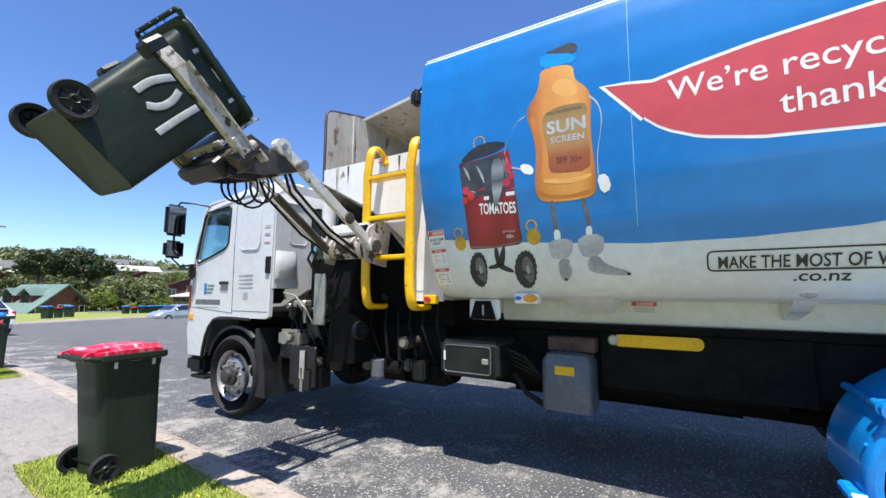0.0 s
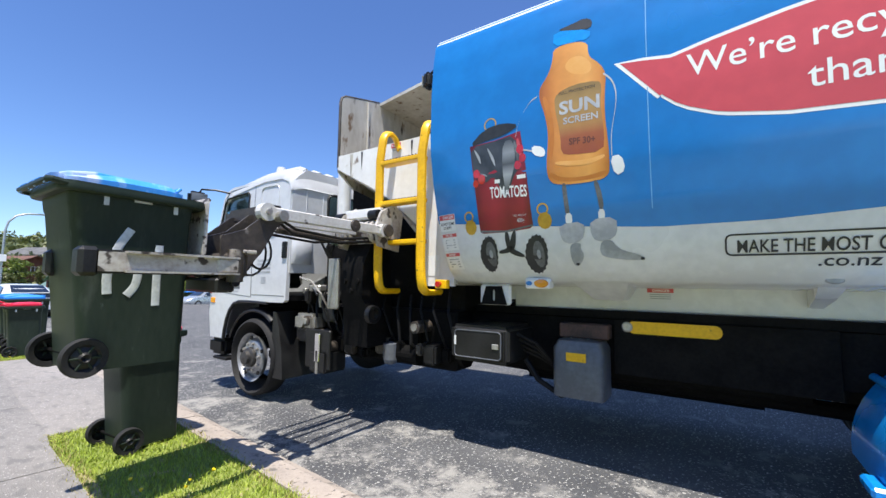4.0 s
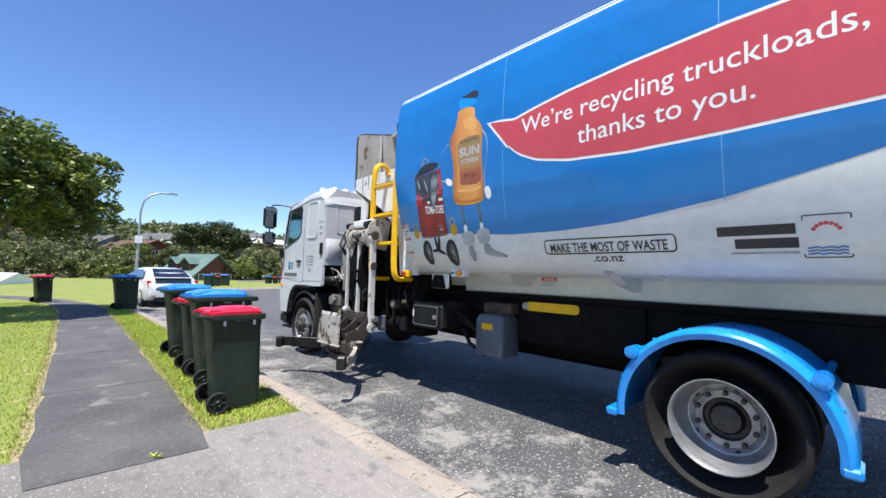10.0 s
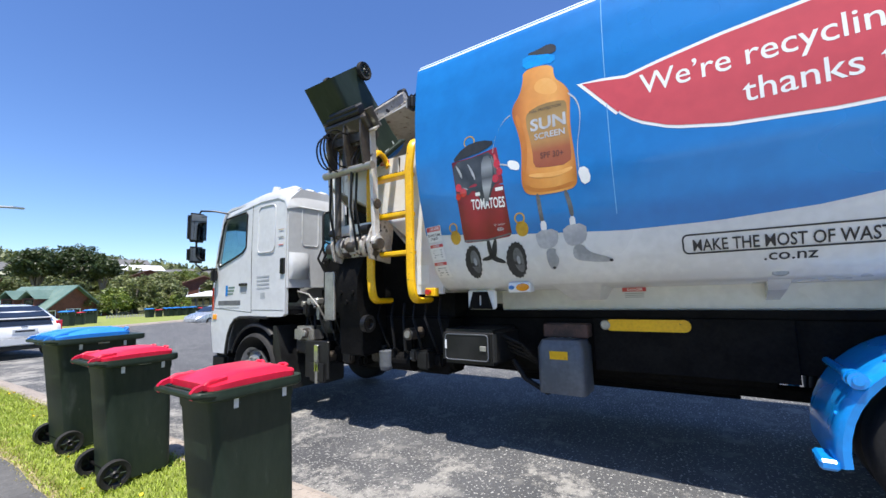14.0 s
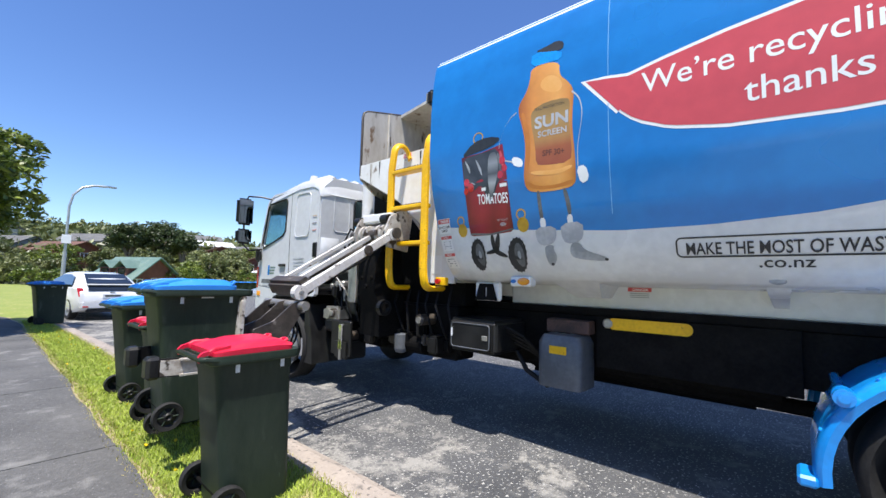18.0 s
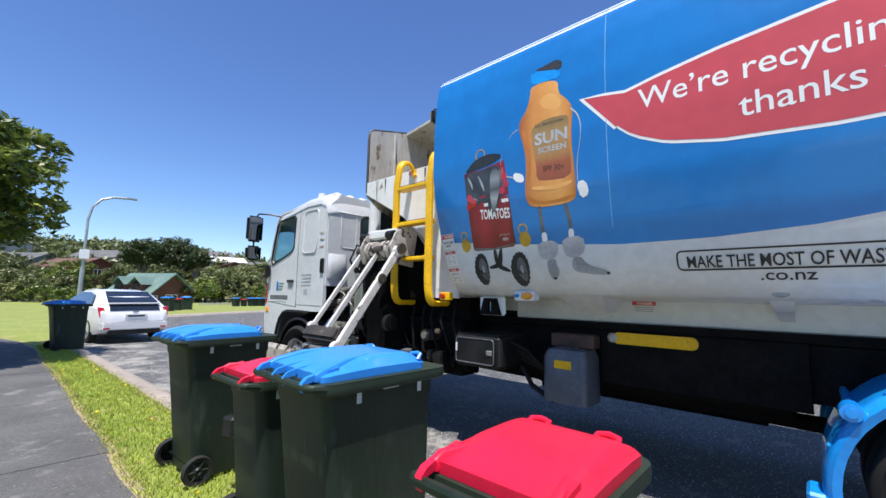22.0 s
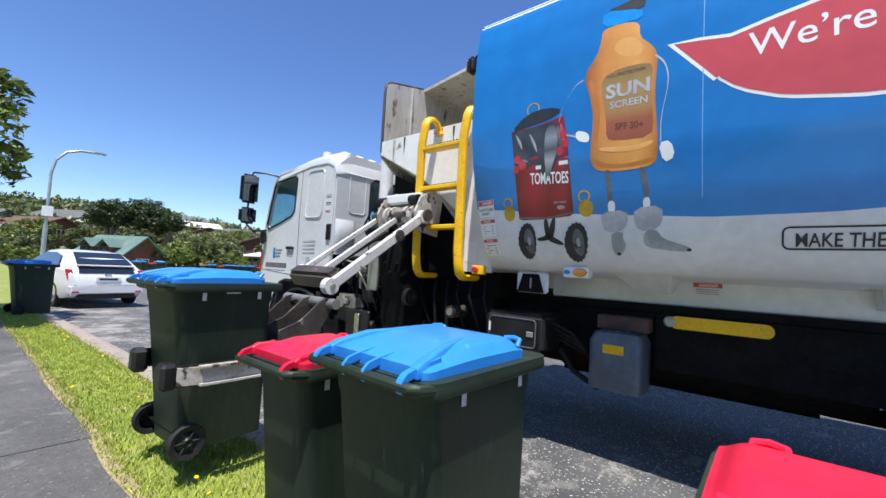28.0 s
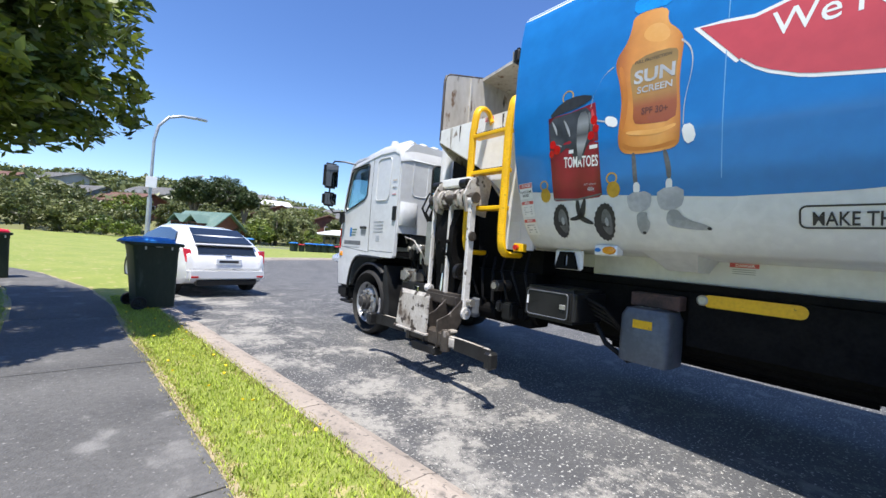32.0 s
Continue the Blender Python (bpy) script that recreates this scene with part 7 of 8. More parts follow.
# dark pair of big trees behind the green-roofed house
for k, (x, y, r, h) in enumerate([(11.2, 82, 2.7, 9.1), (15.4, 83, 3.8, 10.0), (18.0, 80, 1.8, 7.8)]):
    tree(x, y, 1.0, 0.35, h - 1.0, (r, r, r * 0.8), 210, 60, 0.20, 0.62, M_LEAF_D, "dense dark evergreen tree beyond the house", 20 + k)
far = [(-9.5, 62, -0.8, 3.0, 4.6), (-5.6, 64, -0.8, 3.2, 4.6), (-2.2, 62, -0.9, 2.2, 4.0), (-13.5, 66, -0.8, 4.0, 5.2), (-18, 60, -0.5, 3.6, 5.6), (-24, 64, -0.5, 4.0, 6.0), (16.5, 64, -0.1, 2.4, 4.6), (19.5, 65, 0.1, 2.2, 4.2), (22.6, 72, 0.6, 2.0, 5.2),
       (1.2, 66, -0.4, 2.2, 3.2), (25.5, 78, 0.8, 2.2, 5.4), (30, 82, 1.0, 2.6, 5.8), (34, 86, 1.5, 3.0, 6.0), (28.5, 68, 0.4, 1.8, 4.0), (12.3, 66, 0.0, 1.6, 2.8), (40, 84, 1.5, 3.2, 6.4), (48, 88, 1.5, 3.6, 6.4)]
far += [(-3.5, 72, -0.5, 3.2, 6.0), (-10, 76, -0.5, 3.6, 6.2), (2.5, 74, -0.3, 2.8, 5.4), (-16, 74, -0.4, 3.4, 6.0), (7.2, 72, 0.0, 2.2, 4.4), (15.0, 58, -0.2, 2.6, 4.6), (12.9, 57, -0.3, 1.5, 3.2), (18.6, 59, -0.2, 1.7, 4.2), (10.9, 67, 0.6, 2.0, 4.0)]


def hill_z(x, y):
    f = max(0.0, min(1.0, (y - 46) / 210))
    return f * f * (3 - 2 * f) * (14.0 + 3.0 * math.sin(x / 47.0 + 1.2) + 2.0 * math.sin(x / 23.0)) - 0.06


for k, (x, y, z, r, h) in enumerate(far):
    tree(x, y, z, 0.22, h, (r, r, h * 0.42), 95, 52, 0.17, 0.50, [M_LEAF_P, M_LEAF_O, M_LEAF_P, M_LEAF][k % 4], "olive-green tree on the far slope", 40 + k, 5, group="far trees")
rng = np.random.default_rng(77)
clumps = []
for _ in range(3000):
    x, y = rng.uniform(-130, 190), 92 + 178 * rng.uniform(0, 1) ** 1.5
    far_t = max(0.0, min(1.0, (y - 46) / 210))
    h = far_t * far_t * (3 - 2 * far_t) * (14.0 + 3.0 * math.sin(x / 47.0 + 1.2) + 2.0 * math.sin(x / 23.0))
    r = rng.uniform(1.4, 3.4)
    for _ in range(2):
        clumps.append(((x + rng.normal() * r * 0.6, y, h + r * rng.uniform(0.2, 1.1)), r))
part("far_woods", leaf_cloud(clumps, 30, 0.85, rng, 0.8), M_LEAF_O, None, "wooded suburban hillside in the distance", kind="stuff")
# low shrubs round the house
for k, (x, y, r, h) in enumerate([(1.0, 56, 1.0, 1.5), (10.6, 56, 1.4, 1.9), (12.4, 55, 1.3, 2.3), (14.2, 57, 1.5, 2.6), (-0.6, 58, 1.2, 1.8), (16.5, 56, 1.2, 1.7), (19, 57, 1.4, 2.0)]):
    tree(x, y, 0.0, 0.08, h, (r, r, h * 0.45), 34, 40, 0.13, 0.34, M_LEAF_O if k % 2 else M_LEAF, "rounded green garden shrub beside the house", 90 + k, 4, "shrub", "garden shrubs")


def blades(count, box_xy, seed, z, height, keep):
    rng = np.random.default_rng(seed)
    x0, x1, y0, y1 = box_xy
    p = np.stack([rng.uniform(x0, x1, count), rng.uniform(y0, y1, count)], 1)
    p = p[[keep(a, b) for a, b in p]]
    n = len(p)
    a = rng.uniform(0, 2 * math.pi, n)
    h = height * rng.uniform(0.4, 1.25, n)
    w = 0.0032 * rng.uniform(0.7, 1.4, n)
    lean = rng.normal(size=(n, 2)) * 0.45 * h[:, None]
    base = np.c_[p, np.full(n, z)]
    d = np.c_[np.cos(a) * w, np.sin(a) * w, np.zeros(n)]
    mid = base + np.c_[lean * 0.4, h * 0.6]
    tip = base + np.c_[lean, h]
    v = np.stack([base - d, base + d, mid + d * 0.7, mid - d * 0.7, tip], 1).reshape(-1, 3)
    fs = []
    for i in range(n):
        k = 5 * i
        fs += [(k, k + 1, k + 2, k + 3), (k + 3, k + 2, k + 4)]
    return v.tolist(), [], fs


def verge(x, y):
    if -0.22 < y < 5.15:
        return False
    return path_mid(y) + 0.52 < x < kerb_x(y) - 0.28


def lawn_side(x, y):
    return x < path_mid(y) - 0.53 and not (-0.7 < y < 5.35)


grass = part("grass", blades(95000, (-2.2, -1.2, -4.5, 19.0), 5, 0.10, 0.036, verge), M_GRASS, None, "rough green and yellowed grass on the berm", kind="stuff")
part("grass", blades(50000, (-6.0, -3.1, 4.5, 22.0), 6, 0.10, 0.034, lawn_side), M_GRASS, None, "mown grass beside the footpath", kind="stuff")


def fringe(x, y):
    e = min(abs(x - (path_mid(y) + 0.54)), abs(x - (path_mid(y) - 0.54)), abs(x - (kerb_x(y) - 0.30)), abs(y - 5.16) if -2.1 < x < -1.2 else 9, abs(y + 0.24) if -2.1 < x < -1.2 else 9)
    return e < 0.085 and (verge(x, y) or lawn_side(x, y) or verge(x + 0.05, y) or verge(x - 0.05, y))


part("dry_grass", blades(110000, (-3.5, -1.15, -4.5, 17.0), 7, 0.10, 0.034, fringe), M_STRAW, None, "straw-coloured dry grass along the edges", kind="stuff")
M_FLOWER = surface("dandelion_yellow", (0.85, 0.62, 0.01), (0.8, 0.55, 0.01), 0.6)
bm = bmesh.new()
rr = random.Random(4)
for _ in range(60):
    y = rr.uniform(-3, 18)
    x = rr.uniform(path_mid(y) + 0.6, kerb_x(y) - 0.3)
    if verge(x, y):
        bmesh.ops.create_cone(bm, cap_ends=True, segments=7, radius1=0.008, radius2=0.013, depth=0.012, matrix=pose(x, y, 0.15, rr.uniform(-25, 25), rr.uniform(-25, 25)))
part("dandelions", bm, M_FLOWER, None, "small yellow dandelion heads in the berm grass", kind="stuff")
bm = bmesh.new()
for x, y in ((-2.41, 4.80), (-2.2, 3.3)):
    for _ in range(14):
        a, l = rr.uniform(0, 6.28), rr.uniform(0.03, 0.08)
        w = Vector((-math.sin(a), math.cos(a), 0)) * 0.008
        p = Vector((x + rr.uniform(-0.03, 0.03), y + rr.uniform(-0.02, 0.02), 0.119))
        q = p + Vector((math.cos(a) * l, math.sin(a) * l, rr.uniform(0.01, 0.04)))
        bm.faces.new([bm.verts.new(c) for c in (p - w, p + w, q)])
part("weeds", bm, M_GRASS, None, "small weeds in the path cracks", kind="stuff")

# ---------------------------------------------------------------- street lamp, posts
lampost = thing("street_lamp", "galvanised street lamp with a curved arm and white sign", "street lamp", pose(-0.76, 27.4, -0.05))
bm = bmesh.new()
tube(bm, [(0, 0, -0.3), (0, 0, 2.4)], 0.075, 12)
tube(bm, [(0, 0, 2.38), (0.0, 0, 4.4), (0.10, 0.02, 4.95), (0.38, 0.05, 5.33), (0.8, 0.1, 5.50), (1.25, 0.15, 5.54)], 0.05, 12)
smooth(part("post", bm, M_GALV, lampost))
bm = cube((1.20, 0.06, 5.51), (1.62, 0.26, 5.59), 0.03, seg=2)
part("lamp_head", bm, M_GALV, lampost)
part("sign", cube((-0.16, -0.10, 2.75), (0.16, -0.085, 3.13), 0.005), M_WVINYL, lampost, "plain white sign plate")
for k, (x, y) in enumerate([(-6.4, 30.5), (-8.3, 33)]):
    po = thing("fence_post", "weathered wooden bollard on the grass", "post", pose(x, y, 0.09), "wooden bollards")
    bm = bmesh.new()
    rod(bm, (0, 0, 0), (0, 0, 0.75), 0.09, 0.085, 10)
    part("shaft", bm, M_BARK, po)

# ---------------------------------------------------------------- parked cars


def loft_of(rings):
    bm = bmesh.new()
    loft(bm, rings)
    bmesh.ops.recalc_face_normals(bm, faces=bm.faces)
    return bm


def car(label, m, paint, length=4.45, width=1.74, hatch=True):
    """A hatchback that faces +y, its tail at y = 0."""
    c = thing("car", label, "car", m)
    secs = [  # along, half width, sill, waist, roof, half roof
        (0.00, 0.70, 0.50, 0.62, 0.64, 0.60), (0.06, 0.80, 0.36, 0.86, 0.90, 0.66), (0.20, 0.845, 0.27, 0.97, 1.06, 0.66), (0.55, 0.865, 0.22, 1.0, 1.27, 0.62), (0.95, 0.87, 0.20, 0.99, 1.41, 0.59),
        (1.6, 0.87, 0.19, 0.97, 1.475, 0.57), (2.2, 0.87, 0.19, 0.95, 1.465, 0.57), (2.75, 0.87, 0.19, 0.94, 1.32, 0.60), (3.25, 0.865, 0.20, 0.93, 1.02, 0.68), (3.7, 0.85, 0.22, 0.88, 0.93, 0.70), (4.15, 0.78, 0.26, 0.76, 0.80, 0.62), (4.42, 0.55, 0.40, 0.58, 0.60, 0.45)]
    bm = bmesh.new()
    rings = []
    for y, hw, s, w, r, hr in secs:
        half = [(hw - 0.05, s), (hw, s + 0.10), (hw, (s + w) / 2 + 0.05), (hw - 0.02, w - 0.03), (hw - 0.06, w), (hr + 0.04, r - 0.05), (hr - 0.08, r - 0.004), (0.0, r)]
        rings.append([(x, y, z) for x, z in half] + [(-x, y, z) for x, z in reversed(half[:-1])])
    loft(bm, rings)
    smooth(part("body", bm, paint, c), 35)
    # glass: side windows and sloping tail window, laid just proud of the shell
    for sx in (1, -1):
        bm = bmesh.new()
        plate(bm, [(0.72, 1.02), (1.0, 1.30), (1.55, 1.385), (2.15, 1.38), (2.72, 1.22), (3.05, 1.00)], [], lambda u, v, w: (sx * (0.858 - (v - 0.97) * 0.50 - w), u, v), 0.02)
        part("side_window", bm, M_DARKGL, c, "dark side window")
        for y in (0.78, 3.55):
            bm = bmesh.new()
            lathe(bm, [(0.19, -0.09 * sx), (0.30, -0.09 * sx), (0.315, -0.06 * sx), (0.315, 0.06 * sx), (0.30, 0.09 * sx), (0.19, 0.085 * sx)], (0.78 * sx, y, 0.315), "x", 26)
            w = smooth(part("wheel", bm, M_TYRE, c))
            bm = bmesh.new()
            lathe(bm, [(0.0, 0.10 * sx), (0.05, 0.10 * sx), (0.08, 0.06 * sx), (0.17, 0.075 * sx), (0.195, 0.088 * sx)], (0.78 * sx, y, 0.315), "x", 26)
            part("rim", bm, M_RIM, w)
        lamp = [[(sx * (x - k), y, z) for x, y, z in ((0.66, 0.035, 0.70), (0.815, 0.075, 0.72), (0.855, 0.17, 0.99), (0.73, 0.13, 0.975))] for k in (0.0, 0.04)]
        part("tail_lamp", loft_of([[(x, y - 0.012 + 0.06 * n, z) for x, y, z in ring] for n, ring in enumerate(lamp)]), M_REDLENS, c, "tall red tail lamp")
        part("door_mirror", cube((sx * 0.86, 2.85, 0.95), (sx * 1.02, 2.98, 1.09), 0.03), paint, c)
    bm = bmesh.new()
    loft(bm, [[(-0.60, 0.27, 1.10), (0.60, 0.27, 1.10), (0.60, 0.29, 1.12), (-0.60, 0.29, 1.12)], [(-0.52, 0.84, 1.385), (0.52, 0.84, 1.385), (0.52, 0.86, 1.405), (-0.52, 0.86, 1.405)]])
    for v in bm.verts:
        v.co.z += 0.012
        v.co.y -= 0.008
    part("tail_window", bm, M_DARKGL, c, "dark sloping tail window")
    bm = bmesh.new()
    loft(bm, [[(-0.60, 0.06, 0.885), (0.60, 0.06, 0.885), (0.60, 0.08, 0.885), (-0.60, 0.08, 0.885)], [(-0.58, 0.19, 1.055), (0.58, 0.19, 1.055), (0.58, 0.21, 1.055), (-0.58, 0.21, 1.055)]])
    for v in bm.verts:
        v.co.y -= 0.012
    part("lower_tail_window", bm, M_DARKGL, c)
    part("tail_spoiler", cube((-0.62, 0.12, 1.065), (0.62, 0.26, 1.10), 0.012), paint, c)
    part("rear_bumper", cube((-0.80, -0.06, 0.33), (0.80, 0.16, 0.60), 0.06, seg=2), paint, c)
    part("bumper_insert", cube((-0.62, -0.045, 0.24), (0.62, 0.1, 0.36), 0.02), M_PLASTIC, c)
    part("number_plate", cube((-0.26, -0.012, 0.68), (0.26, 0.0 + 0.01, 0.80), 0.004), M_WVINYL, c, "white plate with a plain dark bar")
    part("plate_bar", cube((-0.20, -0.015, 0.715), (0.20, -0.010, 0.765)), M_BLACKV, c)
    part("badge", cube((-0.07, 0.03, 0.835), (0.07, 0.075, 0.872), 0.01), M_CHROME, c)
    part("tail_lamp", cube((-0.74, -0.068, 0.40), (-0.60, -0.05, 0.44), 0.006), M_REDLENS, c)
    part("tail_lamp", cube((0.60, -0.068, 0.40), (0.74, -0.05, 0.44), 0.006), M_REDLENS, c)
    bm = bmesh.new()
    loft(bm, [[(-0.52, 2.72, 1.36), (0.52, 2.72, 1.36), (0.52, 2.70, 1.35), (-0.52, 2.70, 1.35)], [(-0.62, 3.28, 1.04), (0.62, 3.28, 1.04), (0.62, 3.26, 1.03), (-0.62, 3.26, 1.03)]])
    for v in bm.verts:
        v.co.z += 0.02
    part("windscreen", bm, M_DARKGL, c)
    return c


car("white hatchback parked at the kerb, seen from behind", pose(-0.23, 19.38, 0.0, 0, 0, 9), M_CARW)
car("silver sedan parked across the road bend", pose(14.4, 35.4, -0.42, 0, 1, 110), M_CARS)

# ---------------------------------------------------------------- houses


def house(name, label, m, w, d, wall_h, roof_h, wall_mat, roof_mat, windows=3, dormers=0, over=0.45, chimney=False):
    """A gabled house: gables face -y and +y, the ridge runs along y."""
    h = thing(name, label, "house", m)
    bm = bmesh.new()
    bays = [(-w / 2 + w * (k + 0.5) / windows) for k in range(windows)]
    holes = [[(x - 0.55, 0.95), (x + 0.55, 0.95), (x + 0.55, 2.15), (x - 0.55, 2.15)] for x in bays]
    if roof_h > 2.2:
        holes.append([(-0.6, wall_h + 0.35), (0.6, wall_h + 0.35), (0.6, wall_h + 1.35), (-0.6, wall_h + 1.35)])
    gable = [(-w / 2, -0.6), (w / 2, -0.6), (w / 2, wall_h), (0, wall_h + roof_h), (-w / 2, wall_h)]
    plate(bm, gable, holes, lambda u, v, q: (u, -d / 2 + q, v), 0.2)
    part("wall", bm, wall_mat, h)
    bm = bmesh.new()
    plate(bm, gable, [], lambda u, v, q: (u, d / 2 - q, v), 0.2)
    part("wall", bm, wall_mat, h)
    for k, hole in enumerate(holes):
        (x0, z0), (x1, z1) = hole[0], hole[2]
        wn_ = part("window", cube((x0 - 0.06, -d / 2 - 0.03, z0 - 0.06), (x1 + 0.06, -d / 2 + 0.03, z0 + 0.0)), M_WVINYL, h)
        for a, b in (((x0 - 0.06, z1), (x1 + 0.06, z1 + 0.06)), ((x0 - 0.06, z0), (x0, z1)), ((x1, z0), (x1 + 0.06, z1)), (((x0 + x1) / 2 - 0.03, z0), ((x0 + x1) / 2 + 0.03, z1))):
            part("frame", cube((a[0], -d / 2 - 0.03, a[1]), (b[0], -d / 2 + 0.03, b[1])), M_WVINYL, wn_)
        part("pane", cube((x0, -d / 2 + 0.06, z0), (x1, -d / 2 + 0.08, z1)), M_DARKGL, wn_)
    for sx in (-1, 1):
        bm = bmesh.new()
        n = max(1, int(d / 3.2))
        hl = [[(-d / 2 + d * (k + 0.5) / n - 0.6, 0.95), (-d / 2 + d * (k + 0.5) / n + 0.6, 0.95), (-d / 2 + d * (k + 0.5) / n + 0.6, 2.1), (-d / 2 + d * (k + 0.5) / n - 0.6, 2.1)] for k in range(n)]
        plate(bm, [(-d / 2 + 0.2, -0.6), (d / 2 - 0.2, -0.6), (d / 2 - 0.2, wall_h), (-d / 2 + 0.2, wall_h)], hl, lambda u, v, q: (sx * (w / 2 - q), u, v), 0.2)
        part("wall", bm, wall_mat, h)
        for hole in hl:
            (y0, z0), (y1, z1) = hole[0], hole[2]
            wn_ = part("window", cube((sx * (w / 2 - 0.10), y0, z0), (sx * (w / 2 - 0.08), y1, z1)), M_DARKGL, h)
            for a, b in (((y0, z0), (y1, z0 + 0.06)), ((y0, z1 - 0.06), (y1, z1)), (((y0 + y1) / 2 - 0.03, z0), ((y0 + y1) / 2 + 0.03, z1))):
                part("frame", cube((sx * (w / 2 - 0.04), a[0], a[1]), (sx * (w / 2 + 0.02), b[0], b[1])), M_WVINYL, wn_)
    slope = roof_h / (w / 2)
    for sx in (-1, 1):
        bm = bmesh.new()
        ex, ez = sx * (w / 2 + over), wall_h - over * slope
        loft(bm, [[(0, y, wall_h + roof_h + 0.02), (0, y, wall_h + roof_h + 0.16), (ex, y, ez + 0.14), (ex, y, ez)] for y in (-d / 2 - over, d / 2 + over)])
        rf = part("roof", bm, roof_mat, h)
        for k in range(int(d / 0.9)):
            y = -d / 2 - over + 0.45 + 0.9 * k
            bm = bmesh.new()
            rod(bm, (0, y, wall_h + roof_h + 0.165), (ex, y, ez + 0.145), 0.03, n=4)
            part("batten", bm, roof_mat, rf)
    for k in range(dormers):
        y = -d / 2 + d * (k + 0.75) / (dormers + 0.5)
        for sx in (-1,):
            x0 = sx * w * 0.29
            zb = wall_h + roof_h * (1 - 0.58)
            bm = bmesh.new()
            box(bm, (min(x0, 0.0), y - 0.75, zb - 0.1), (max(x0, 0.0) - 0.3, y + 0.75, zb + 1.0))
            dm = part("dormer", bm, M_BRICK, h)
            part("pane", cube((x0 - 0.02, y - 0.5, zb + 0.2), (x0 + 0.02, y + 0.5, zb + 0.9)), M_DARKGL, dm)
            bm = bmesh.new()
            loft(bm, [[(x, y - 0.95, zb + 0.92), (x, y, zb + 1.75), (x, y + 0.95, zb + 0.92), (x, y, zb + 1.62)] for x in (x0 - 0.25, -0.2)])
            part("dormer_roof", bm, roof_mat, dm)
    if chimney:
        part("chimney", cube((0.4, -0.4, wall_h + roof_h * 0.5), (1.0, 0.4, wall_h + roof_h + 0.9), 0.02), wall_mat, h)
    return h


house("house", "brown brick house with a steep green roof and dormers", pose(7.75, 57.6, -1.35, 0, 0, 26), 8.6, 5.8, 0.9, 3.5, M_BRICK, M_ROOFG, 2, 2)
HOUSES = [(28.2, 101, 2.8, 84, 6, 9, 2.9, 1.0, M_CREAM, M_WVINYL), (27, 90, 1.6, -15, 9, 12, 2.7, 1.8, M_BRICK, M_ROOFR), (4.5, 93, 1.8, 30, 7, 9, 2.5, 1.4, M_BRICK, M_ROOFR), (-1.5, 104, 2.6, 40, 7, 9, 2.5, 1.5, M_GREYW, M_ROOFGR),
          (36, 104, 3.0, 40, 10, 12, 2.8, 1.8, M_CREAM, M_ROOFGR), (44, 98, 2.4, 10, 9, 12, 2.7, 1.8, M_GREYW, M_ROOFGR), (-14, 118, 4.5, 50, 9, 13, 2.7, 1.8, M_CREAM, M_ROOFR),
          (-24, 112, 3.8, 20, 9, 12, 2.7, 1.8, M_GREYW, M_ROOFGR), (24, 128, 6.0, 70, 10, 13, 2.8, 1.8, M_CREAM, M_ROOFGR), (12, 120, 5.0, 35, 9, 12, 2.8, 1.8, M_GREYW, M_ROOFGR), (-34, 134, 6.0, 65, 10, 13, 2.8, 1.8, M_CREAM, M_ROOFGR),
          (52, 120, 5.0, 30, 10, 13, 2.8, 1.8, M_CREAM, M_ROOFGR), (30, 76, 0.6, -20, 8, 11, 2.5, 1.5, M_BRICK, M_ROOFR), (-5, 142, 8.0, 30, 11, 14, 2.8, 1.9, M_CREAM, M_ROOFGR), (40, 150, 8.5, 80, 11, 14, 2.8, 1.9, M_CREAM, M_ROOFGR)]
for k, (x, y, z, r, w, d, wh, rh, wm, rm) in enumerate(HOUSES):
    hs_ = house("house", {M_CREAM: "cream weatherboard", M_BRICK: "brown brick", M_GREYW: "grey weatherboard"}[wm] + " house on the far slope with a " + {M_ROOFR: "terracotta roof", M_ROOFGR: "grey roof", M_WVINYL: "long white roof"}[rm],
          pose(x, y, hill_z(x, y) + (1.6 if rm is M_WVINYL else 0.1), 0, 0, r), w, d, wh, rh, wm, rm, 3)
    tagged(hs_, group="houses on the slope")
# long low building with a pale roof past the bend
lowb = thing("low_building", "long low dark building with a pale flat roof", "building", pose(27.0, 57.0, 0.0, 0, 0, 4))
part("wall", cube((-3.2, -8, -0.8), (3.2, 8, 2.0), 0.02), M_PIPEV, lowb)
bm = bmesh.new()
loft(bm, [[(-3.7, y, 2.0), (0, y, 2.75), (3.7, y, 2.0), (3.7, y, 1.9), (-3.7, y, 1.9)] for y in (-8.6, 8.6)])
part("roof", bm, M_WVINYL, lowb)
for k in range(9):
    pane = part("window", cube((-3.23, -7.5 + 1.68 * k, 0.75), (-3.19, -6.35 + 1.68 * k, 1.65), 0.01), M_DARKGL, lowb)
    part("frame", cube((-3.25, -7.56 + 1.68 * k, 0.69), (-3.205, -6.29 + 1.68 * k, 0.75)), M_WVINYL, pane)
# white roof down the slope behind the near tree
shed = thing("white_roofed_building", "low building with a broad white roof", "building", pose(-9.5, 43, -0.8, 0, 0, 70))
part("wall", cube((-2.2, -3.2, 0), (2.2, 3.2, 1.0), 0.02), M_GREYW, shed)
bm = bmesh.new()
loft(bm, [[(-2.6, y, 0.95), (0, y, 1.65), (2.6, y, 0.95), (2.6, y, 0.88), (-2.6, y, 0.88)] for y in (-3.6, 3.6)])
part("roof", bm, M_WVINYL, shed)
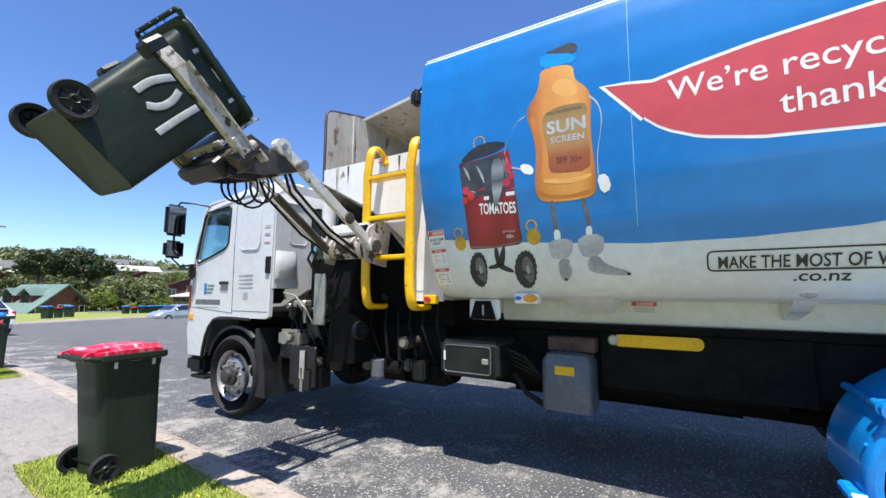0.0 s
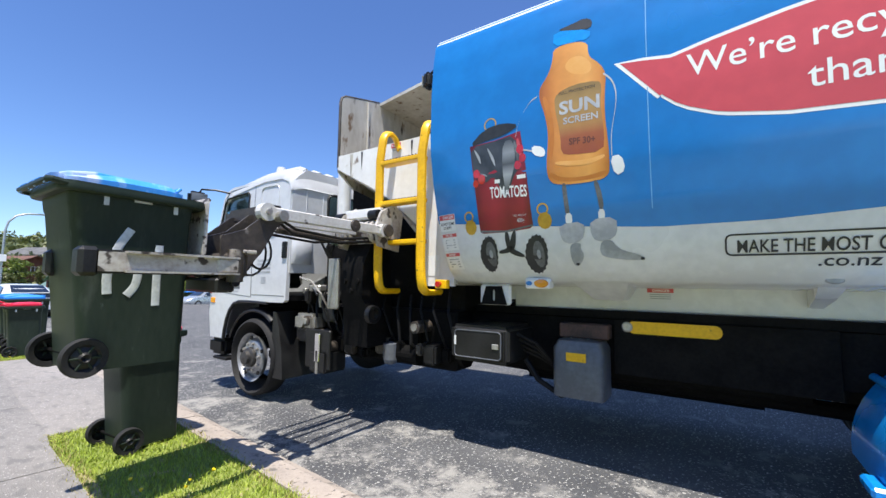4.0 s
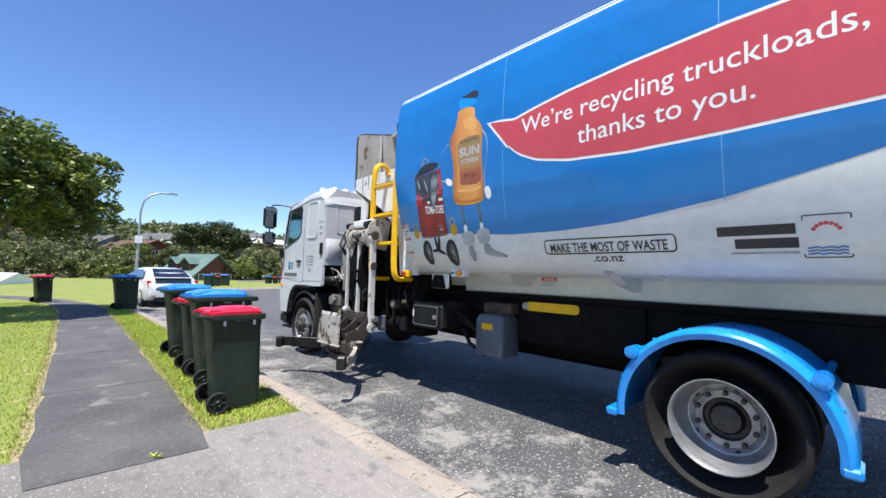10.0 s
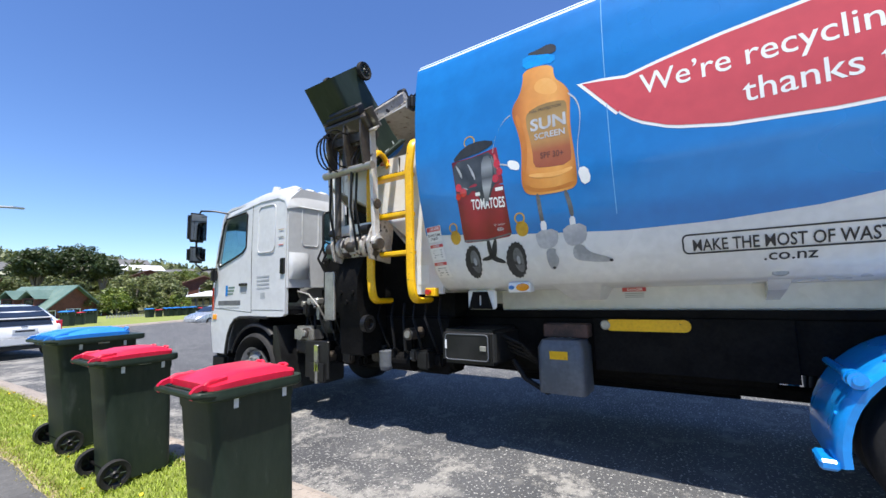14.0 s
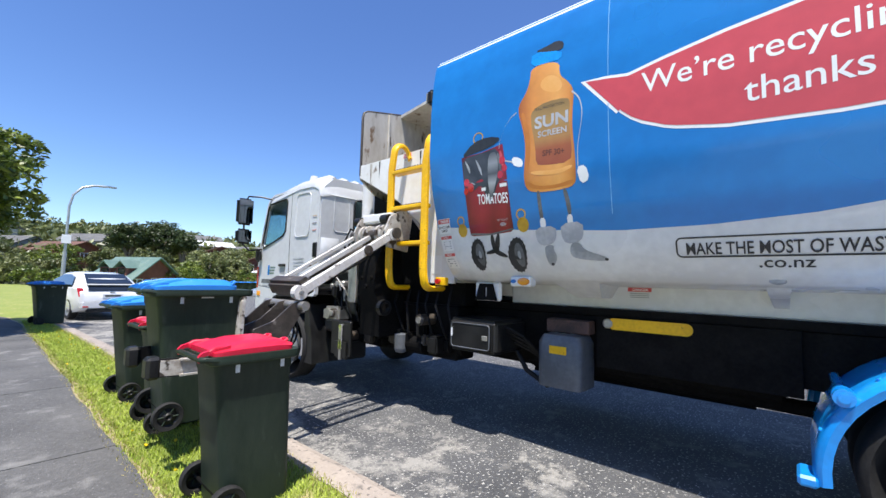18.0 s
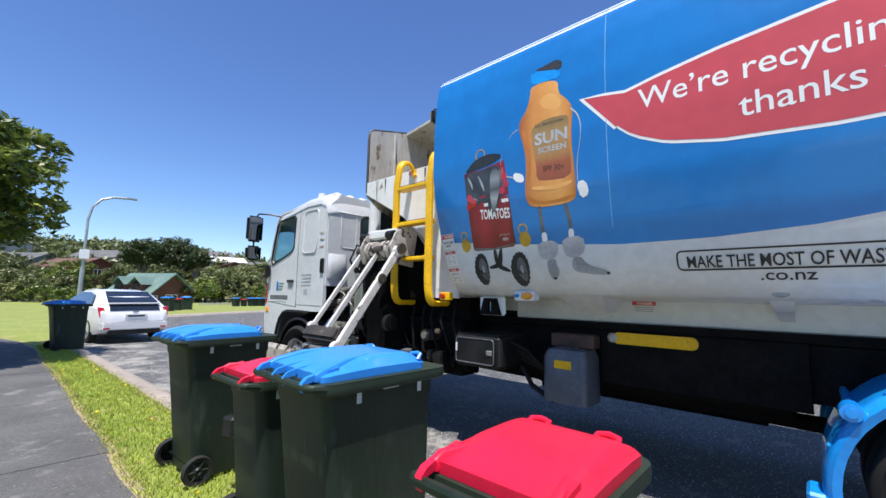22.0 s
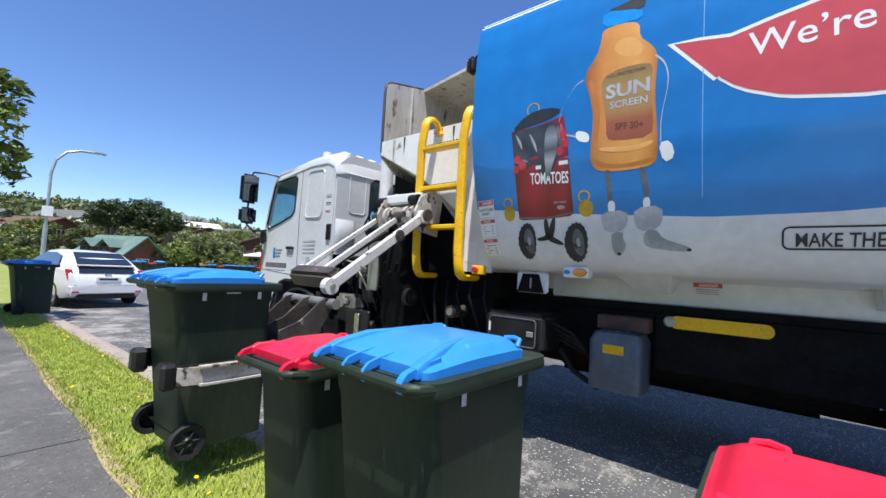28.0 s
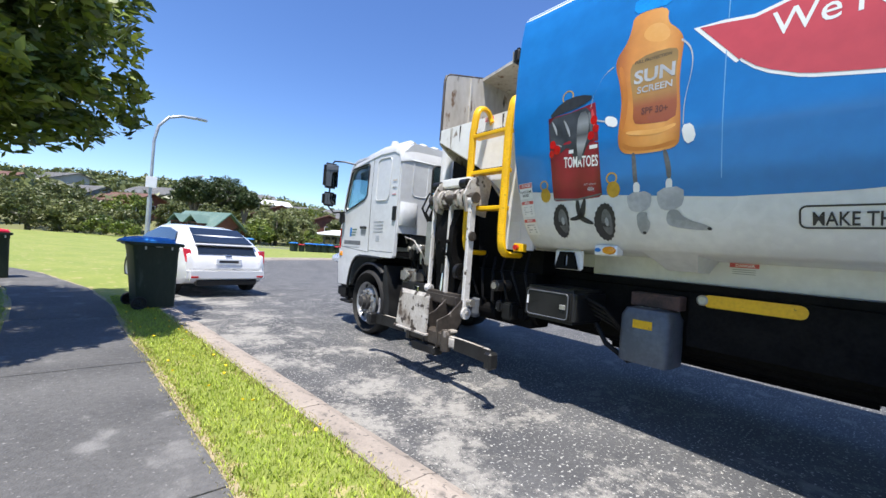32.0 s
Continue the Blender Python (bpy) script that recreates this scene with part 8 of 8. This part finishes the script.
# pale timber fence past the bend
fence = thing("fence", "low pale picket fence on the far verge", "fence", pose(9.2, 46.5, -0.28, 0, 0, 6))
for k in range(28):
    part("picket", cube((0.22 * k, 0, 0.05), (0.22 * k + 0.11, 0.02, 0.62 + 0.03 * (k % 2)), 0.004), M_CREAM, fence)
for z in (0.2, 0.48):
    part("rail", cube((0, 0.02, z), (6.1, 0.06, z + 0.06)), M_CREAM, fence)


# ---------------------------------------------------------------- what moves
def truck_pose(t):
    i = max(k for k, r in enumerate(TRUCK) if r[0] <= t + 1e-6)
    j = min(i + 1, len(TRUCK) - 1)
    a, b = TRUCK[i], TRUCK[j]
    f = 0.0 if i == j else (t - a[0]) / (b[0] - a[0])
    # smooth through the neighbours
    p, n = TRUCK[max(i - 1, 0)], TRUCK[min(j + 1, len(TRUCK) - 1)]
    out = []
    for k in range(1, 7):
        h = b[0] - a[0] or 1.0
        m0 = (b[k] - p[k]) / ((b[0] - p[0]) or 1.0) * h
        m1 = (n[k] - a[k]) / ((n[0] - a[0]) or 1.0) * h
        out.append((2 * f**3 - 3 * f**2 + 1) * a[k] + (f**3 - 2 * f**2 + f) * m0 + (-2 * f**3 + 3 * f**2) * b[k] + (f**3 - f**2) * m1)
    return pose(*out)


SWING = [(0.0, 126.5), (0.2, 145), (0.4, 158), (0.6, 168), (0.8, 176), (1.0, 180), (2.5, 180), (3.1, 178), (3.5, 150), (3.9, 105), (4.2, 65), (4.5, 44), (4.8, 43), (4.95, 41), (5.1, 33), (5.3, 22), (5.5, 12), (5.8, -2), (6.1, -8), (10.1, -8), (10.3, -4),
         (10.5, 4), (10.7, 12), (11.0, 22), (11.2, 27), (11.6, 38), (11.8, 43), (12.0, 54), (12.2, 69), (12.4, 85), (12.6, 99), (12.8, 113), (13.0, 127), (13.2, 143), (13.4, 156), (13.6, 167), (13.8, 175), (14.0, 180), (15.5, 180), (16.2, 178), (16.6, 155),
         (17.0, 120), (17.3, 102), (17.5, 93), (17.7, 79), (17.9, 64), (18.1, 52), (18.3, 44), (18.4, 43), (18.5, 40), (18.8, 22), (19.0, 15), (19.5, 0), (19.9, -8), (21.0, -8), (21.3, -2), (21.6, 10), (21.9, 27), (22.1, 40), (22.2, 44), (22.3, 51), (22.5, 72), (22.8, 93),
         (23.0, 103), (23.2, 123), (23.5, 147), (23.8, 169), (24.0, 177), (24.3, 181), (25.9, 180), (26.2, 167), (26.5, 144), (26.8, 124), (27.1, 106), (27.4, 90), (27.7, 75), (28.0, 54), (28.2, 46), (28.3, 43), (28.5, 42), (28.8, 34), (29.0, 26), (29.3, 12), (29.5, 4),
         (29.8, -5), (30.0, -8), (32.0, -8)]
# swing, grabber x, z, tip, link angle
ARM = [(-30, -0.36, 0.43, 0, 0), (-8, -0.36, 0.43, 0, 0), (20, -0.80, 0.52, 0, 22), (43, -1.35, 0.55, 0, 46), (70, -1.58, 1.08, 0, 70), (92, -1.66, 1.55, 0, 90), (105, -1.67, 1.93, 6, 103), (114, -1.63, 2.17, 25, 110), (127.5, -1.54, 2.51, 42, 122), (145, -1.24, 2.86, 70, 141), (162, -0.80, 3.18, 98, 159), (180, 0.0, 3.32, 140, 177),
       (200, 0.1, 3.25, 150, 180)]
GRIP = [(0.0, 0), (4.75, 0), (5.0, 0.25), (5.6, 0.5), (6.5, 1.35), (8.6, 1.35), (9.4, 0.9), (10.4, 0.8), (11.0, 0.45), (11.75, 0.3), (11.9, 0), (18.35, 0), (18.5, 0.25), (19.0, 0.5), (19.9, 1.3), (20.8, 1.3), (21.4, 0.8),
        (21.9, 0.35), (22.1, 0.3), (22.25, 0), (28.3, 0), (28.5, 0.25), (29.0, 0.5), (29.8, 1.35), (32.0, 1.35)]


def glide(a, k):
    """Column k of the arm's table at swing a, without kinks."""
    i = max(n for n in range(1, len(ARM) - 2) if ARM[n][0] <= a or n == 1)
    p, q, r, s = ARM[i - 1], ARM[i], ARM[i + 1], ARM[i + 2]
    h = r[0] - q[0]
    f = max(0.0, min(1.0, (a - q[0]) / h))
    m0, m1 = (r[k] - p[k]) / (r[0] - p[0]) * h, (s[k] - q[k]) / (s[0] - q[0]) * h
    return (2 * f**3 - 3 * f**2 + 1) * q[k] + (f**3 - 2 * f**2 + f) * m0 + (-2 * f**3 + 3 * f**2) * r[k] + (f**3 - f**2) * m1


REACH = [(0.0, 0.10), (7.5, 0.10), (9.0, 0.05), (32.0, 0.05)]
LIFT = [(0.0, 0.17), (7.5, 0.17), (9.0, 0.0), (32.0, 0.0)]
PART = [(10, 0), (40, 1), (48, 1), (90, 0)]
HELD = [(10, 0), (40, 1), (130, 1), (170, 0)]


def carriage(t):
    a = min(180.0, lerp(t, SWING))
    return pose(glide(a, 1) + lerp(a, HELD) * lerp(t, REACH), AY, glide(a, 2) + lerp(a, PART) * lerp(t, LIFT), 0, glide(a, 3), 0)


def lifted(ground_pose, t_on, t, t_ref):
    """A bin held by the grabber, from where it stood when it was gripped."""
    grip = (truck_pose(t_ref) @ carriage(t_ref)).inverted() @ ground_pose
    return truck_pose(t) @ carriage(t) @ grip


def motions():
    walk(truck, [(r[0], pose(*r[1:])) for r in TRUCK])
    fine = [round(0.1 * k, 1) for k in range(321)]
    moving = [t for t in fine if t <= 0.05 or 0.0 <= t <= 1.3 or 2.9 <= t <= 6.8 or 8.4 <= t <= 14.3 or 16.0 <= t <= 20.3 or 20.9 <= t <= 24.5 or 25.8 <= t <= 30.1 or t == 32.0]
    walk(links, [(t, pose(PIV.x, PIV.y, PIV.z, 0, glide(lerp(t, SWING), 4), 0)) for t in moving])
    walk(carr, [(t, carriage(t)) for t in moving])
    for fg, sy in fingers:
        walk(fg, [(t, pose(0.10, sy * 0.315, 0.0, 0, 0, -sy * (2 + 64 * lerp(t, GRIP)))) for t in moving])
    turn = [t for t in fine if t == 0.0 or 5.2 <= t <= 10.7 or 18.8 <= t <= 22.3 or 28.8 <= t <= 32.0]
    for w in front_wheels + rear_wheels:
        x, y = w.matrix_basis.translation[:2]
        walk(w, [(t, pose(x, y, 0.482, -math.degrees(truck_pose(t).translation.y / 0.482))) for t in turn + ([32.0] if turn[-1] != 32.0 else [])])
    for b, g, t_up, t_dn in ((bin_a, BIN_A, -1.0, 4.7), (bin_b, BIN_B, 11.85, 18.35), (bin_c, BIN_C, 22.2, 28.3)):
        ref = t_dn if t_up < 0 else t_up
        rows = []
        for t in fine:
            if t < t_up:
                m = g
            elif t <= t_dn:
                m = lifted(g, t_up, t, ref)
            else:
                m = g
            if t_up - 0.15 <= t <= t_dn + 0.25 or t in (0.0, 32.0):
                rows.append((t, m))
        walk(b, rows)


motions()
